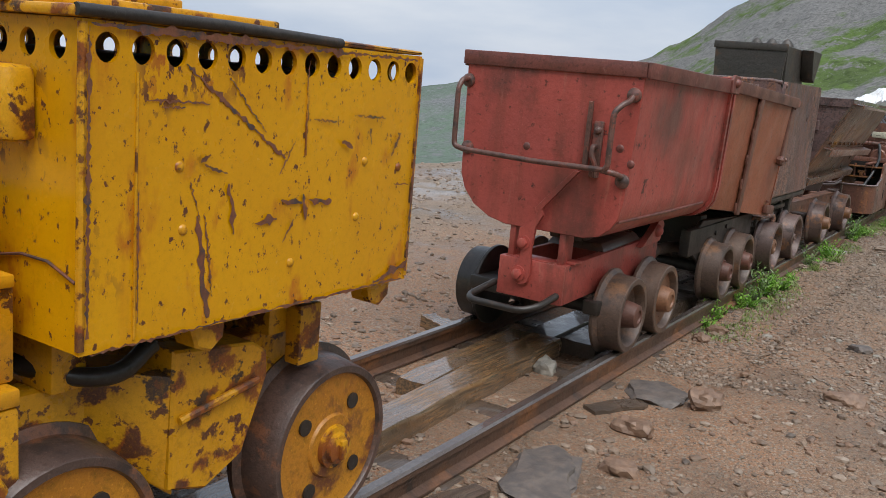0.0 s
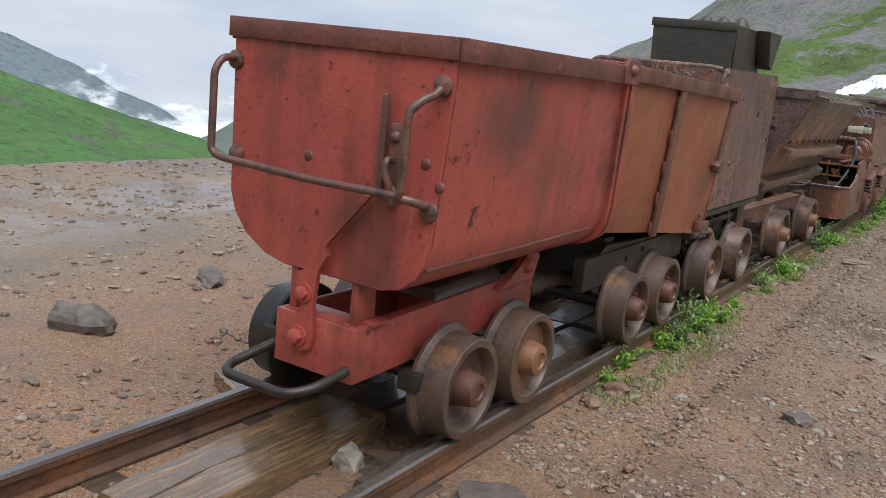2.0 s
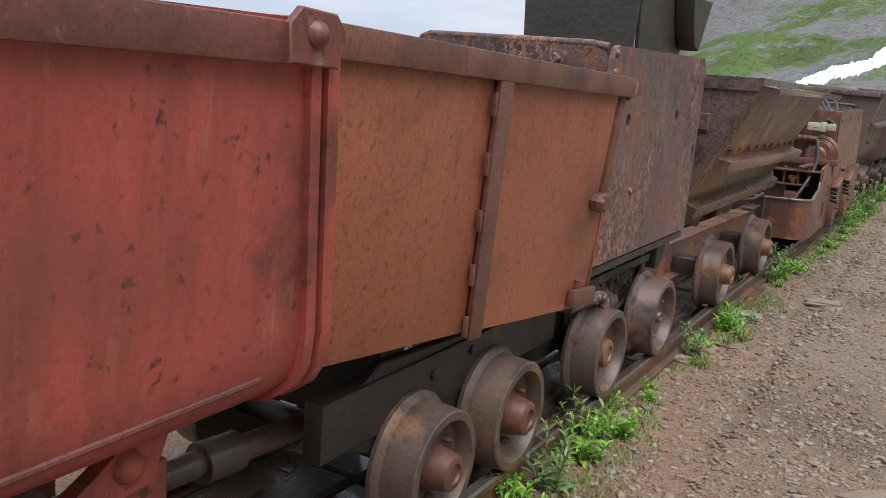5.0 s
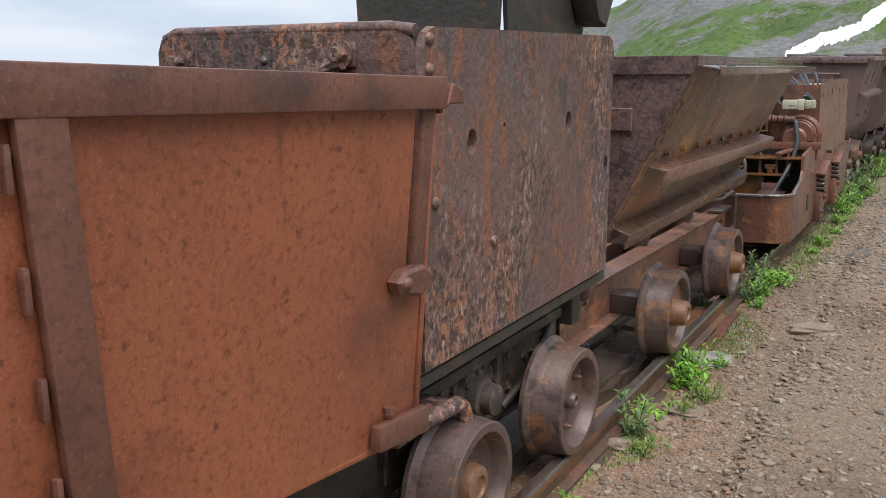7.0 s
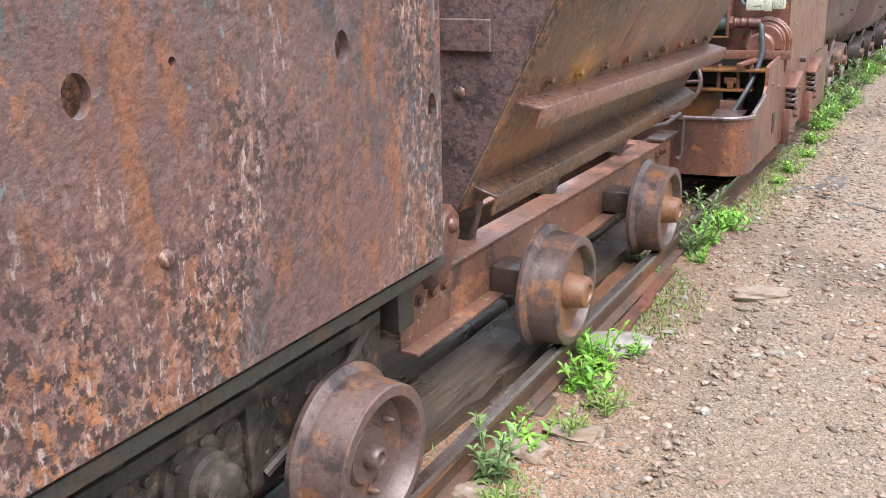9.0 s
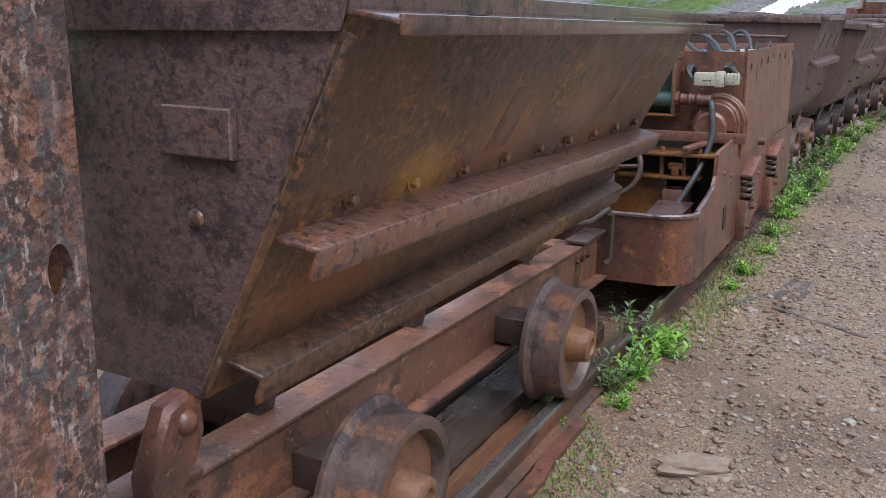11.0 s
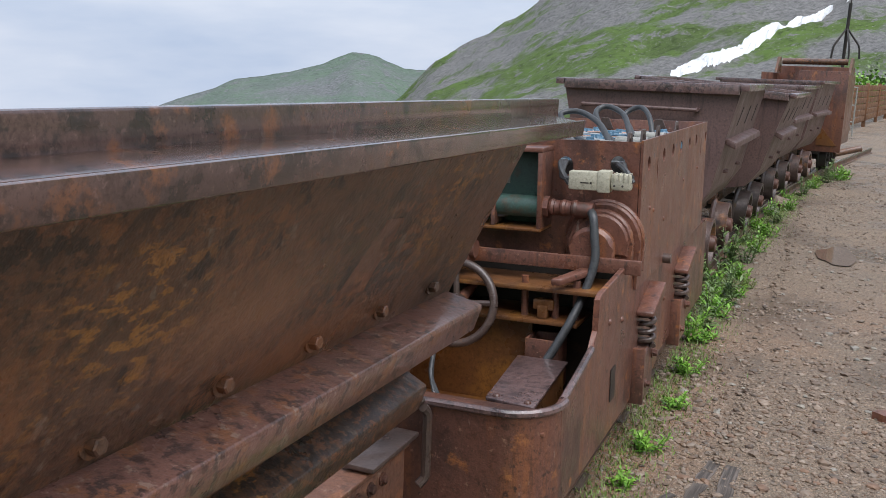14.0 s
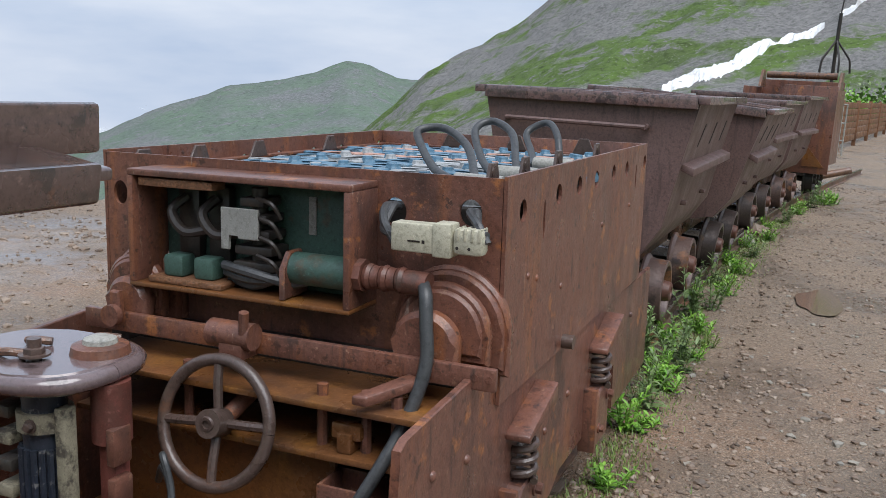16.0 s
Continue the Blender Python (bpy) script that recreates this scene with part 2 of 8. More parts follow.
M_YELWHEEL = weathered("rusty_yellow_wheel", (0.54, 0.24, 0.014), (0.42, 0.16, 0.016),
                       [((0.14, 0.045, 0.02), 6.0, 0.50, 0.58, None), ((0.45, 0.22, 0.015), 4.0, 0.62, 0.7, None)], (0.3, 0.55))
M_WHEEL = weathered("worn_wheel_steel", (0.135, 0.086, 0.062), (0.100, 0.066, 0.052),
                    [((0.22, 0.11, 0.055), 6.0, 0.55, 0.66, None), ((0.06, 0.046, 0.04), 9.0, 0.55, 0.64, None)], (0.30, 0.55), 0.15)
M_WHEELD = weathered("dark_wheel_steel", (0.085, 0.062, 0.055), (0.065, 0.05, 0.046),
                     [((0.16, 0.085, 0.05), 6.0, 0.55, 0.66, None), ((0.04, 0.032, 0.03), 9.0, 0.55, 0.64, None)], (0.28, 0.5), 0.2)
M_TYRE = weathered("brown_worn_tyre", (0.115, 0.066, 0.050), (0.075, 0.050, 0.043), [((0.20, 0.085, 0.045), 12.0, 0.54, 0.62, None), ((0.04, 0.03, 0.028), 9.0, 0.55, 0.64, None)], (0.25, 0.5), relief=0.4)
M_WHEELP = weathered("purple_brown_wheel", (0.15, 0.095, 0.08), (0.11, 0.074, 0.066),
                     [((0.26, 0.12, 0.06), 8.0, 0.56, 0.64, None), ((0.05, 0.036, 0.034), 9.0, 0.56, 0.64, None)], (0.3, 0.5), 0.15)
M_WHEELO = weathered("orange_wheel_rust", (0.27, 0.125, 0.062), (0.18, 0.092, 0.058),
                     [((0.28, 0.13, 0.04), 8.0, 0.52, 0.68, None), ((0.07, 0.045, 0.035), 6.0, 0.56, 0.7, None)], (0.35, 0.6))
M_HUBRED = weathered("red_brown_hub", (0.155, 0.058, 0.038), (0.11, 0.05, 0.036), [((0.07, 0.04, 0.03), 9.0, 0.55, 0.66, None)], (0.35, 0.6))
# Black parts and grease; also paints in the shade under the cars.
M_BLACK = weathered("black_grease_and_shade", (0.020, 0.017, 0.015), (0.030, 0.024, 0.02), [((0.06, 0.035, 0.022), 8.0, 0.58, 0.7, None)], (0.3, 0.6))
M_GRIMED = weathered("dark_grimy_steel", (0.045, 0.04, 0.035), (0.06, 0.052, 0.044), [((0.09, 0.055, 0.035), 8.0, 0.56, 0.64, None)], (0.35, 0.6), relief=0.5)
M_IRON = weathered("dark_wet_iron", (0.098, 0.064, 0.052), (0.070, 0.050, 0.043), [((0.13, 0.065, 0.04), 10.0, 0.58, 0.66, None)], (0.22, 0.45), relief=0.4, wet=0.15)
M_RAIL = weathered("rusty_rail_web", (0.13, 0.068, 0.042), (0.085, 0.052, 0.038), [((0.24, 0.10, 0.04), 4.0, 0.52, 0.66, (1, 0.4, 1)), ((0.045, 0.033, 0.028), 7.0, 0.56, 0.66, None)], (0.3, 0.55), relief=0.5)
M_RAILTOP = weathered("worn_wet_rail_head", (0.20, 0.17, 0.155), (0.145, 0.115, 0.10), [((0.10, 0.06, 0.045), 5.0, 0.52, 0.66, (1, 0.3, 1))], (0.12, 0.3), 0.5, relief=0.1, wet=0.5)
M_WETRIM = weathered("wet_dark_rim", (0.135, 0.078, 0.066), (0.095, 0.060, 0.054), [((0.20, 0.085, 0.045), 14.0, 0.56, 0.64, None), ((0.045, 0.034, 0.032), 22.0, 0.52, 0.60, None)], (0.15, 0.35), relief=0.25, wet=1.0)
M_WETTOP = weathered("wet_purple_plate", (0.17, 0.125, 0.125), (0.13, 0.095, 0.098), [((0.07, 0.05, 0.05), 12.0, 0.55, 0.62, None)], (0.1, 0.25), relief=0.08, wet=1.0, grain=0.5)
M_DRUM = weathered("blue_black_insulation", (0.022, 0.030, 0.048), (0.030, 0.034, 0.042), [((0.16, 0.16, 0.16), 40.0, 0.60, 0.66, None)], (0.3, 0.5), relief=0.3)
M_BOARD = weathered("dirty_cream_board", (0.30, 0.27, 0.19), (0.20, 0.18, 0.13), [((0.06, 0.05, 0.04), 20.0, 0.52, 0.60, None)], (0.5, 0.7), relief=0.3)
M_RUBBER = weathered("grey_rubber", (0.045, 0.048, 0.05), (0.06, 0.062, 0.064), [], (0.3, 0.5), relief=0.1)
M_PLUG = weathered("cream_plastic", (0.50, 0.48, 0.36), (0.42, 0.40, 0.31), [((0.25, 0.23, 0.18), 12.0, 0.60, 0.74, None)], (0.4, 0.6), relief=0.1)
M_PALE = weathered("pale_grey_plate", (0.36, 0.35, 0.31), (0.26, 0.26, 0.24), [((0.10, 0.10, 0.09), 14.0, 0.58, 0.7, None)], (0.4, 0.6), relief=0.1)
M_GREEN = weathered("faded_green_paint", (0.065, 0.13, 0.10), (0.04, 0.08, 0.066),
                    [((0.10, 0.055, 0.03), 7.0, 0.58, 0.68, None), ((0.012, 0.014, 0.013), 4.0, 0.55, 0.7, None)], (0.4, 0.7))
M_CELLB = weathered("blue_battery_cap", (0.075, 0.17, 0.25), (0.10, 0.21, 0.30), [((0.30, 0.36, 0.40), 16.0, 0.54, 0.66, None)], (0.35, 0.6), relief=0.1)
M_CELLW = weathered("chalky_grey_cell", (0.36, 0.37, 0.37), (0.27, 0.29, 0.30), [((0.12, 0.15, 0.18), 14.0, 0.56, 0.66, None)], (0.45, 0.7), relief=0.1)
M_CELLP = weathered("faded_pink_cell", (0.48, 0.26, 0.19), (0.42, 0.27, 0.22), [((0.5, 0.45, 0.42), 10.0, 0.56, 0.7, None)], (0.45, 0.7), relief=0.1)
M_SNOW = weathered("old_snow", (0.86, 0.88, 0.90), (0.80, 0.83, 0.87), [((0.55, 0.55, 0.54), 0.09, 0.60, 0.68, None)], (0.6, 0.8), broad=0.05)


def wood_material(name, a, b2, gloss, wet=0.0):
    m, n, l, b = nodes(name)
    vec = n.new("ShaderNodeTexCoord").outputs["Object"]
    col = mix(n, l, noise_fac(n, l, vec, 3.0, 0.35, 0.65, 6, 0.65, (10, 0.8, 10)), a, b2)
    col = mix(n, l, noise_fac(n, l, vec, 2.2, 0.52, 0.66), col, tuple(v * 0.45 for v in a))
    grain = noise_fac(n, l, vec, 9.0, 0.42, 0.60, 6, 0.6, (12, 0.5, 12))
    col = mix(n, l, grain, tuple(v * 0.5 for v in b2), col)
    l.new(col, b.inputs["Base Color"])
    rr = n.new("ShaderNodeMapRange")
    rr.inputs["To Min"].default_value, rr.inputs["To Max"].default_value = gloss
    l.new(noise_fac(n, l, vec, 4.0, 0.4, 0.6), rr.inputs["Value"])
    l.new(rr.outputs["Result"], b.inputs["Roughness"])
    bump(n, l, b, grain, 0.5, 0.004)
    film = n.new("ShaderNodeMapRange")
    film.inputs["To Max"].default_value = wet
    l.new(noise_fac(n, l, vec, 1.6, 0.40, 0.52), film.inputs["Value"])
    l.new(film.outputs["Result"], b.inputs["Coat Weight"])
    b.inputs["Coat Roughness"].default_value, b.inputs["Coat IOR"].default_value = 0.09, 1.6
    return m


M_WOODWET = wood_material("wet_weathered_timber", (0.30, 0.15, 0.055), (0.20, 0.135, 0.08), (0.05, 0.3), 1.0)
M_WOOD = wood_material("dark_old_timber", (0.085, 0.056, 0.038), (0.12, 0.084, 0.058), (0.2, 0.6), 0.8)
M_WOODGREY = wood_material("sun_bleached_splinter", (0.17, 0.14, 0.12), (0.12, 0.10, 0.085), (0.5, 0.8))
M_WOODPALE = wood_material("fence_timber", (0.20, 0.085, 0.04), (0.27, 0.13, 0.06), (0.5, 0.8))


def ground_material():
    m, n, l, b = nodes("gravel_ground")
    vec = n.new("ShaderNodeTexCoord").outputs["Object"]
    sep = n.new("ShaderNodeSeparateXYZ")
    l.new(vec, sep.inputs[0])
    dirt = mix(n, l, noise_fac(n, l, vec, 1.3, 0.35, 0.65), (0.36, 0.163, 0.074), (0.235, 0.113, 0.056))
    grey = mix(n, l, noise_fac(n, l, vec, 1.7, 0.35, 0.65), (0.165, 0.142, 0.112), (0.215, 0.170, 0.122))

    def band(sock, lo, hi):
        r = n.new("ShaderNodeMapRange")
        r.inputs["From Min"].default_value, r.inputs["From Max"].default_value = lo, hi
        l.new(sock, r.inputs["Value"])
        return r.outputs["Result"]

    def math2(op, a, c):
        k = n.new("ShaderNodeMath")
        k.operation, k.use_clamp = op, True
        for i, v in enumerate((a, c)):
            if isinstance(v, float):
                k.inputs[i].default_value = v
            else:
                l.new(v, k.inputs[i])
        return k.outputs[0]
    wob = noise_fac(n, l, vec, 0.55, 0.35, 0.65)
    right = math2("MULTIPLY", band(sep.outputs["X"], -1.2, 0.6), math2("ADD", wob, 0.25))
    far = band(sep.outputs["Y"], 12.5, 16.0)
    left = math2("MULTIPLY", band(sep.outputs["X"], -3.5, -4.5), math2("ADD", wob, 0.45))
    path = math2("MULTIPLY", band(sep.outputs["Y"], 5.0, 9.0), math2("MULTIPLY", band(sep.outputs["X"], -1.35, -0.95), math2("ADD", wob, 0.45)))
    pale = math2("MAXIMUM", math2("MAXIMUM", right, far), math2("MAXIMUM", left, path))
    col = mix(n, l, pale, dirt, grey)
    vor = n.new("ShaderNodeTexVoronoi")
    vor.inputs["Scale"].default_value = 55.0
    l.new(vec, vor.inputs["Vector"])
    hsv = n.new("ShaderNodeSeparateColor")
    l.new(vor.outputs["Color"], hsv.inputs[0])
    peb = math2("MULTIPLY", band(hsv.outputs[0], 0.50, 0.56), band(vor.outputs["Distance"], 0.55, 0.35))
    col = mix(n, l, peb, col, mix(n, l, hsv.outputs[1], (0.09, 0.07, 0.058), (0.40, 0.34, 0.27)))
    vor2 = n.new("ShaderNodeTexVoronoi")
    vor2.inputs["Scale"].default_value = 150.0
    l.new(vec, vor2.inputs["Vector"])
    hs2 = n.new("ShaderNodeSeparateColor")
    l.new(vor2.outputs["Color"], hs2.inputs[0])
    col = mix(n, l, band(hs2.outputs[0], 0.35, 0.8), col, mix(n, l, hs2.outputs[1], (0.055, 0.036, 0.026), (0.42, 0.31, 0.22)))
    vor3 = n.new("ShaderNodeTexVoronoi")
    vor3.inputs["Scale"].default_value = 360.0
    l.new(vec, vor3.inputs["Vector"])
    hs3 = n.new("ShaderNodeSeparateColor")
    l.new(vor3.outputs["Color"], hs3.inputs[0])
    col = mix(n, l, band(hs3.outputs[0], 0.45, 1.0), col, mix(n, l, hs3.outputs[1], (0.06, 0.04, 0.028), (0.40, 0.29, 0.20)))
    damp = noise_fac(n, l, vec, 0.9, 0.47, 0.62, 5)
    col = mix(n, l, math2("MULTIPLY", damp, 0.5), col, (0.10, 0.075, 0.055))
    grass = math2("MULTIPLY", band(sep.outputs["X"], -8.2, -9.5), 1.0)
    hill = mix(n, l, noise_fac(n, l, vec, 0.05, 0.4, 0.6), (0.055, 0.125, 0.03), (0.04, 0.09, 0.028))
    col = mix(n, l, grass, col, hill)
    l.new(col, b.inputs["Base Color"])
    rr = n.new("ShaderNodeMapRange")
    rr.inputs["To Min"].default_value, rr.inputs["To Max"].default_value = 0.72, 0.26
    l.new(damp, rr.inputs["Value"])
    l.new(rr.outputs["Result"], b.inputs["Roughness"])
    seep = math2("MULTIPLY", math2("MULTIPLY", band(sep.outputs["X"], -4.7, -5.3), band(sep.outputs["X"], -7.2, -6.4)), noise_fac(n, l, vec, 2.3, 0.42, 0.55, 6, 0.7))
    l.new(math2("MULTIPLY", seep, 0.6), b.inputs["Coat Weight"])
    b.inputs["Coat Roughness"].default_value = 0.12
    b.inputs["Specular IOR Level"].default_value = 0.35
    bump(n, l, b, noise_fac(n, l, vec, 7.0, 0.2, 0.8, 8, 0.7), 0.8, 0.03)
    bump(n, l, b, vor.outputs["Distance"], 0.5, 0.004)
    bump(n, l, b, vor2.outputs["Distance"], 0.6, 0.004)
    return m


M_GROUND = ground_material()


def hill_material(name, green, green2, rock, lo, hi, scale, relief=1.0):
    """Grass in two greens, broken by scree running down the slope, with boulders and tufts."""
    m, n, l, b = nodes(name)
    vec = n.new("ShaderNodeTexCoord").outputs["Object"]
    dark = tuple(v * 0.42 for v in rock)
    stones = mix(n, l, noise_fac(n, l, vec, scale * 40, 0.36, 0.62, 6, 0.8), dark, rock)
    col = mix(n, l, noise_fac(n, l, vec, scale * 2.2, 0.38, 0.62, 8, 0.65), green, green2)
    col = mix(n, l, noise_fac(n, l, vec, scale * 26, 0.48, 0.70, 5, 0.75), col, tuple(v * 0.5 for v in green2))
    col = mix(n, l, noise_fac(n, l, vec, scale, lo, hi, 9, 0.68, (1, 1, 0.6)), col, stones)
    col = mix(n, l, noise_fac(n, l, vec, scale * 7, 0.55, 0.60, 8, 0.72, (1, 1, 0.6)), col, stones)
    col = mix(n, l, noise_fac(n, l, vec, scale * 75, 0.60, 0.72, 3, 0.7), col, tuple(v * 1.2 for v in rock))
    l.new(col, b.inputs["Base Color"])
    b.inputs["Roughness"].default_value = 0.9
    b.inputs["Specular IOR Level"].default_value = 0.1
    bump(n, l, b, noise_fac(n, l, vec, scale * 9, 0.2, 0.8, 9, 0.75), relief, 0.12 / scale)
    return m


M_SCREE = hill_material("scree_and_grass", (0.108, 0.172, 0.042), (0.088, 0.125, 0.045), (0.24, 0.237, 0.23), 0.468, 0.528, 0.018, 0.45)
M_GREENHILL = hill_material("green_hillside", (0.10, 0.20, 0.062), (0.075, 0.15, 0.055), (0.14, 0.16, 0.12), 0.66, 0.78, 0.006, 0.4)
# Both far hills carry the haze of distance in their base colours.
M_FARHILL = hill_material("far_hill_haze_tint", (0.125, 0.175, 0.125), (0.118, 0.152, 0.125), (0.20, 0.21, 0.21), 0.47, 0.60, 0.005, 0.2)
M_BLUEHILL = hill_material("mountain_haze_tint", (0.16, 0.205, 0.225), (0.15, 0.19, 0.21), (0.20, 0.225, 0.245), 0.50, 0.62, 0.002, 0.3)


def leaf_material(name, a, b2):
    m, n, l, b = nodes(name)
    info = n.new("ShaderNodeNewGeometry")
    l.new(mix(n, l, info.outputs["Random Per Island"], a, b2), b.inputs["Base Color"])
    b.inputs["Roughness"].default_value = 0.45
    b.inputs["Subsurface Weight"].default_value = 0.0
    b.inputs["Transmission Weight"].default_value = 0.0
    return m


M_LEAF = leaf_material("fresh_green_leaf", (0.10, 0.25, 0.022), (0.23, 0.42, 0.055))
M_LEAF2 = leaf_material("grey_green_leaf", (0.10, 0.165, 0.05), (0.17, 0.235, 0.09))
M_GRASS = leaf_material("low_grass", (0.10, 0.17, 0.03), (0.20, 0.27, 0.06))


def stone_material(name, a, b2, c):
    m, n, l, b = nodes(name)
    geo = n.new("ShaderNodeNewGeometry")
    vec = n.new("ShaderNodeTexCoord").outputs["Object"]
    col = mix(n, l, geo.outputs["Random Per Island"], a, b2)
    col = mix(n, l, noise_fac(n, l, vec, 24.0, 0.4, 0.7), col, c)
    l.new(col, b.inputs["Base Color"])
    b.inputs["Roughness"].default_value = 0.55
    bump(n, l, b, noise_fac(n, l, vec, 30.0, 0.2, 0.8), 0.5, 0.006)
    return m


M_STONE = stone_material("mixed_gravel", (0.075, 0.058, 0.046), (0.33, 0.265, 0.205), (0.19, 0.12, 0.075))
M_STONEB = stone_material("brown_rock", (0.20, 0.115, 0.070), (0.12, 0.078, 0.056), (0.25, 0.155, 0.10))
M_STONEG = stone_material("pale_grey_rock", (0.25, 0.225, 0.185), (0.18, 0.172, 0.15), (0.33, 0.30, 0.245))
M_STONED = stone_material("dark_slate_rock", (0.10, 0.085, 0.075), (0.075, 0.066, 0.062), (0.15, 0.12, 0.10))


def puddle_material():
    m, n, l, b = nodes("shallow_water")
    b.inputs["Base Color"].default_value = (0.15, 0.10, 0.07, 1)
    b.inputs["Roughness"].default_value = 0.06
    return m


M_WATER = puddle_material()


# ---- building tools ----
ORIGIN = {}


def thing(name, loc, label, category, group="", kind=""):
    ob = tagged(new(name), label, category, group, kind)
    ob.location = loc
    ob.empty_display_size = 0.2
    ORIGIN[ob] = Vector(loc)
    return ob


def smooth_by_angle(me, angle=40):
    me.shade_smooth()
    me.set_sharp_from_angle(angle=radians(angle))


APART = {"patch_plate", "underframe", "bucket_plate", "end_plate", "post", "rivet", "bolt", "bail_lug", "axle_box", "sloping_side", "frame", "bolster", "chassis_beam", "roller_bracket", "inner_ledge",
         "box_body", "bed_plate", "inner_body", "rim_hole_mark", "hinge", "bucket_tooth", "side_loop", "rocker_bracket", "front_frame", "driver_step", "weld_seam", "corner_weld", "seam", "end_lug", "motor_cover", "contactor_switch", "cable_elbow", "connector_mark", "step_bracket"}


def islands(bm):
    """Splits a bmesh into its loose pieces."""
    left, out = set(bm.verts), []
    while left:
        stack, seen = [left.pop()], []
        while stack:
            v = stack.pop()
            seen.append(v)
            for e in v.link_edges:
                w = e.other_vert(v)
                if w in left:
                    left.discard(w)
                    stack.append(w)
        out.append(seen)
    made = []
    for vs in out:
        b2 = bmesh.new()
        new_of = {v: b2.verts.new(v.co) for v in vs}
        for f in {f for v in vs for f in v.link_faces}:
            b2.faces.new([new_of[v] for v in f.verts])
        made.append(b2)
    bm.free()
    return made


def part(name, bm, material, parent, label="", smooth=True):
    """A bmesh in world places as one mesh under a thing or a part of it; loose pieces of some kinds become parts of their own."""
    if name in APART:
        pieces = islands(bm)
        for b2 in pieces[1:]:
            part_one(name, b2, material, parent, label, smooth)
        bm = pieces[0]
    return part_one(name, bm, material, parent, label, smooth)


def part_one(name, bm, material, parent, label, smooth):
    org = ORIGIN[parent]
    bmesh.ops.translate(bm, verts=bm.verts, vec=-org)
    bmesh.ops.recalc_face_normals(bm, faces=bm.faces)
    me = bpy.data.meshes.new(name)
    bm.to_mesh(me)
    bm.free()
    if smooth:
        smooth_by_angle(me)
    me.materials.append(material)
    ob = new(name, me)
    ob.parent = parent
    ORIGIN[ob] = org
    return tagged(ob, label)


def single(name, bm, material, loc, label, category, group="", kind="", smooth=True):
    """A thing of one mesh."""
    bmesh.ops.translate(bm, verts=bm.verts, vec=-Vector(loc))
    bmesh.ops.recalc_face_normals(bm, faces=bm.faces)
    me = bpy.data.meshes.new(name)
    bm.to_mesh(me)
    bm.free()
    if smooth:
        smooth_by_angle(me)
    me.materials.append(material)
    ob = new(name, me)
    ob.location = loc
    ORIGIN[ob] = Vector(loc)
    return tagged(ob, label, category, group, kind)


def box(bm, x0, x1, y0, y1, z0, z1, bev=0.006):
    r = bmesh.ops.create_cube(bm, size=1)
    vs = r["verts"]
    bmesh.ops.scale(bm, verts=vs, vec=(abs(x1 - x0), abs(y1 - y0), abs(z1 - z0)))
    bmesh.ops.translate(bm, verts=vs, vec=((x0 + x1) / 2, (y0 + y1) / 2, (z0 + z1) / 2))
    if bev:
        es = list({e for v in vs for e in v.link_edges})
        bmesh.ops.bevel(bm, geom=es, offset=min(bev, 0.4 * min(abs(x1 - x0), abs(y1 - y0), abs(z1 - z0))), segments=2, affect="EDGES", profile=0.5)
    return bm


def hexa(bm, pts, bev=0.005):
    """A block from eight corners: four below, four above, in the same turn."""
    v = [bm.verts.new(p) for p in pts]
    fs = [bm.faces.new([v[i] for i in q]) for q in ((3, 2, 1, 0), (4, 5, 6, 7), (0, 1, 5, 4), (1, 2, 6, 5), (2, 3, 7, 6), (3, 0, 4, 7))]
    if bev:
        es = list({e for f in fs for e in f.edges})
        bmesh.ops.bevel(bm, geom=es, offset=bev, segments=2, affect="EDGES", profile=0.5)
    return bm


def prism(bm, prof, axis, a, b, bev=0.0):
    """A flat outline pushed along an axis. x: outline in (y, z); y: in (x, z); z: in (x, y)."""
    def at(p, k):
        return {"x": (k, p[0], p[1]), "y": (p[0], k, p[1]), "z": (p[0], p[1], k)}[axis]
    lo = [bm.verts.new(at(p, a)) for p in prof]
    hi = [bm.verts.new(at(p, b)) for p in prof]
    n = len(prof)
    fs = [bm.faces.new(lo), bm.faces.new(hi[::-1])]
    for i in range(n):
        fs.append(bm.faces.new((lo[i], hi[i], hi[(i + 1) % n], lo[(i + 1) % n])))
    if bev:
        es = list({e for f in fs[:2] for e in f.edges})
        bmesh.ops.bevel(bm, geom=es, offset=bev, segments=1, affect="EDGES")
    return bm


def lathe(bm, prof, c, axis="x", seg=40, sgn=1):
    """Turns (along, radius) pairs round an axis through c; ends are closed."""
    rings = []
    for a, r in prof:
        ring = []
        for i in range(seg):
            t = 2 * math.pi * i / seg
            u, w = r * math.cos(t), r * math.sin(t)
            ring.append(bm.verts.new({"x": (c[0] + sgn * a, c[1] + u, c[2] + w), "y": (c[0] + u, c[1] + sgn * a, c[2] + w),
                                      "z": (c[0] + u, c[1] + w, c[2] + sgn * a)}[axis]))
        rings.append(ring)
    for p, q in zip(rings, rings[1:]):
        for i in range(seg):
            bm.faces.new((p[i], p[(i + 1) % seg], q[(i + 1) % seg], q[i]))
    bm.faces.new(rings[0])
    bm.faces.new(rings[-1])
    return bm


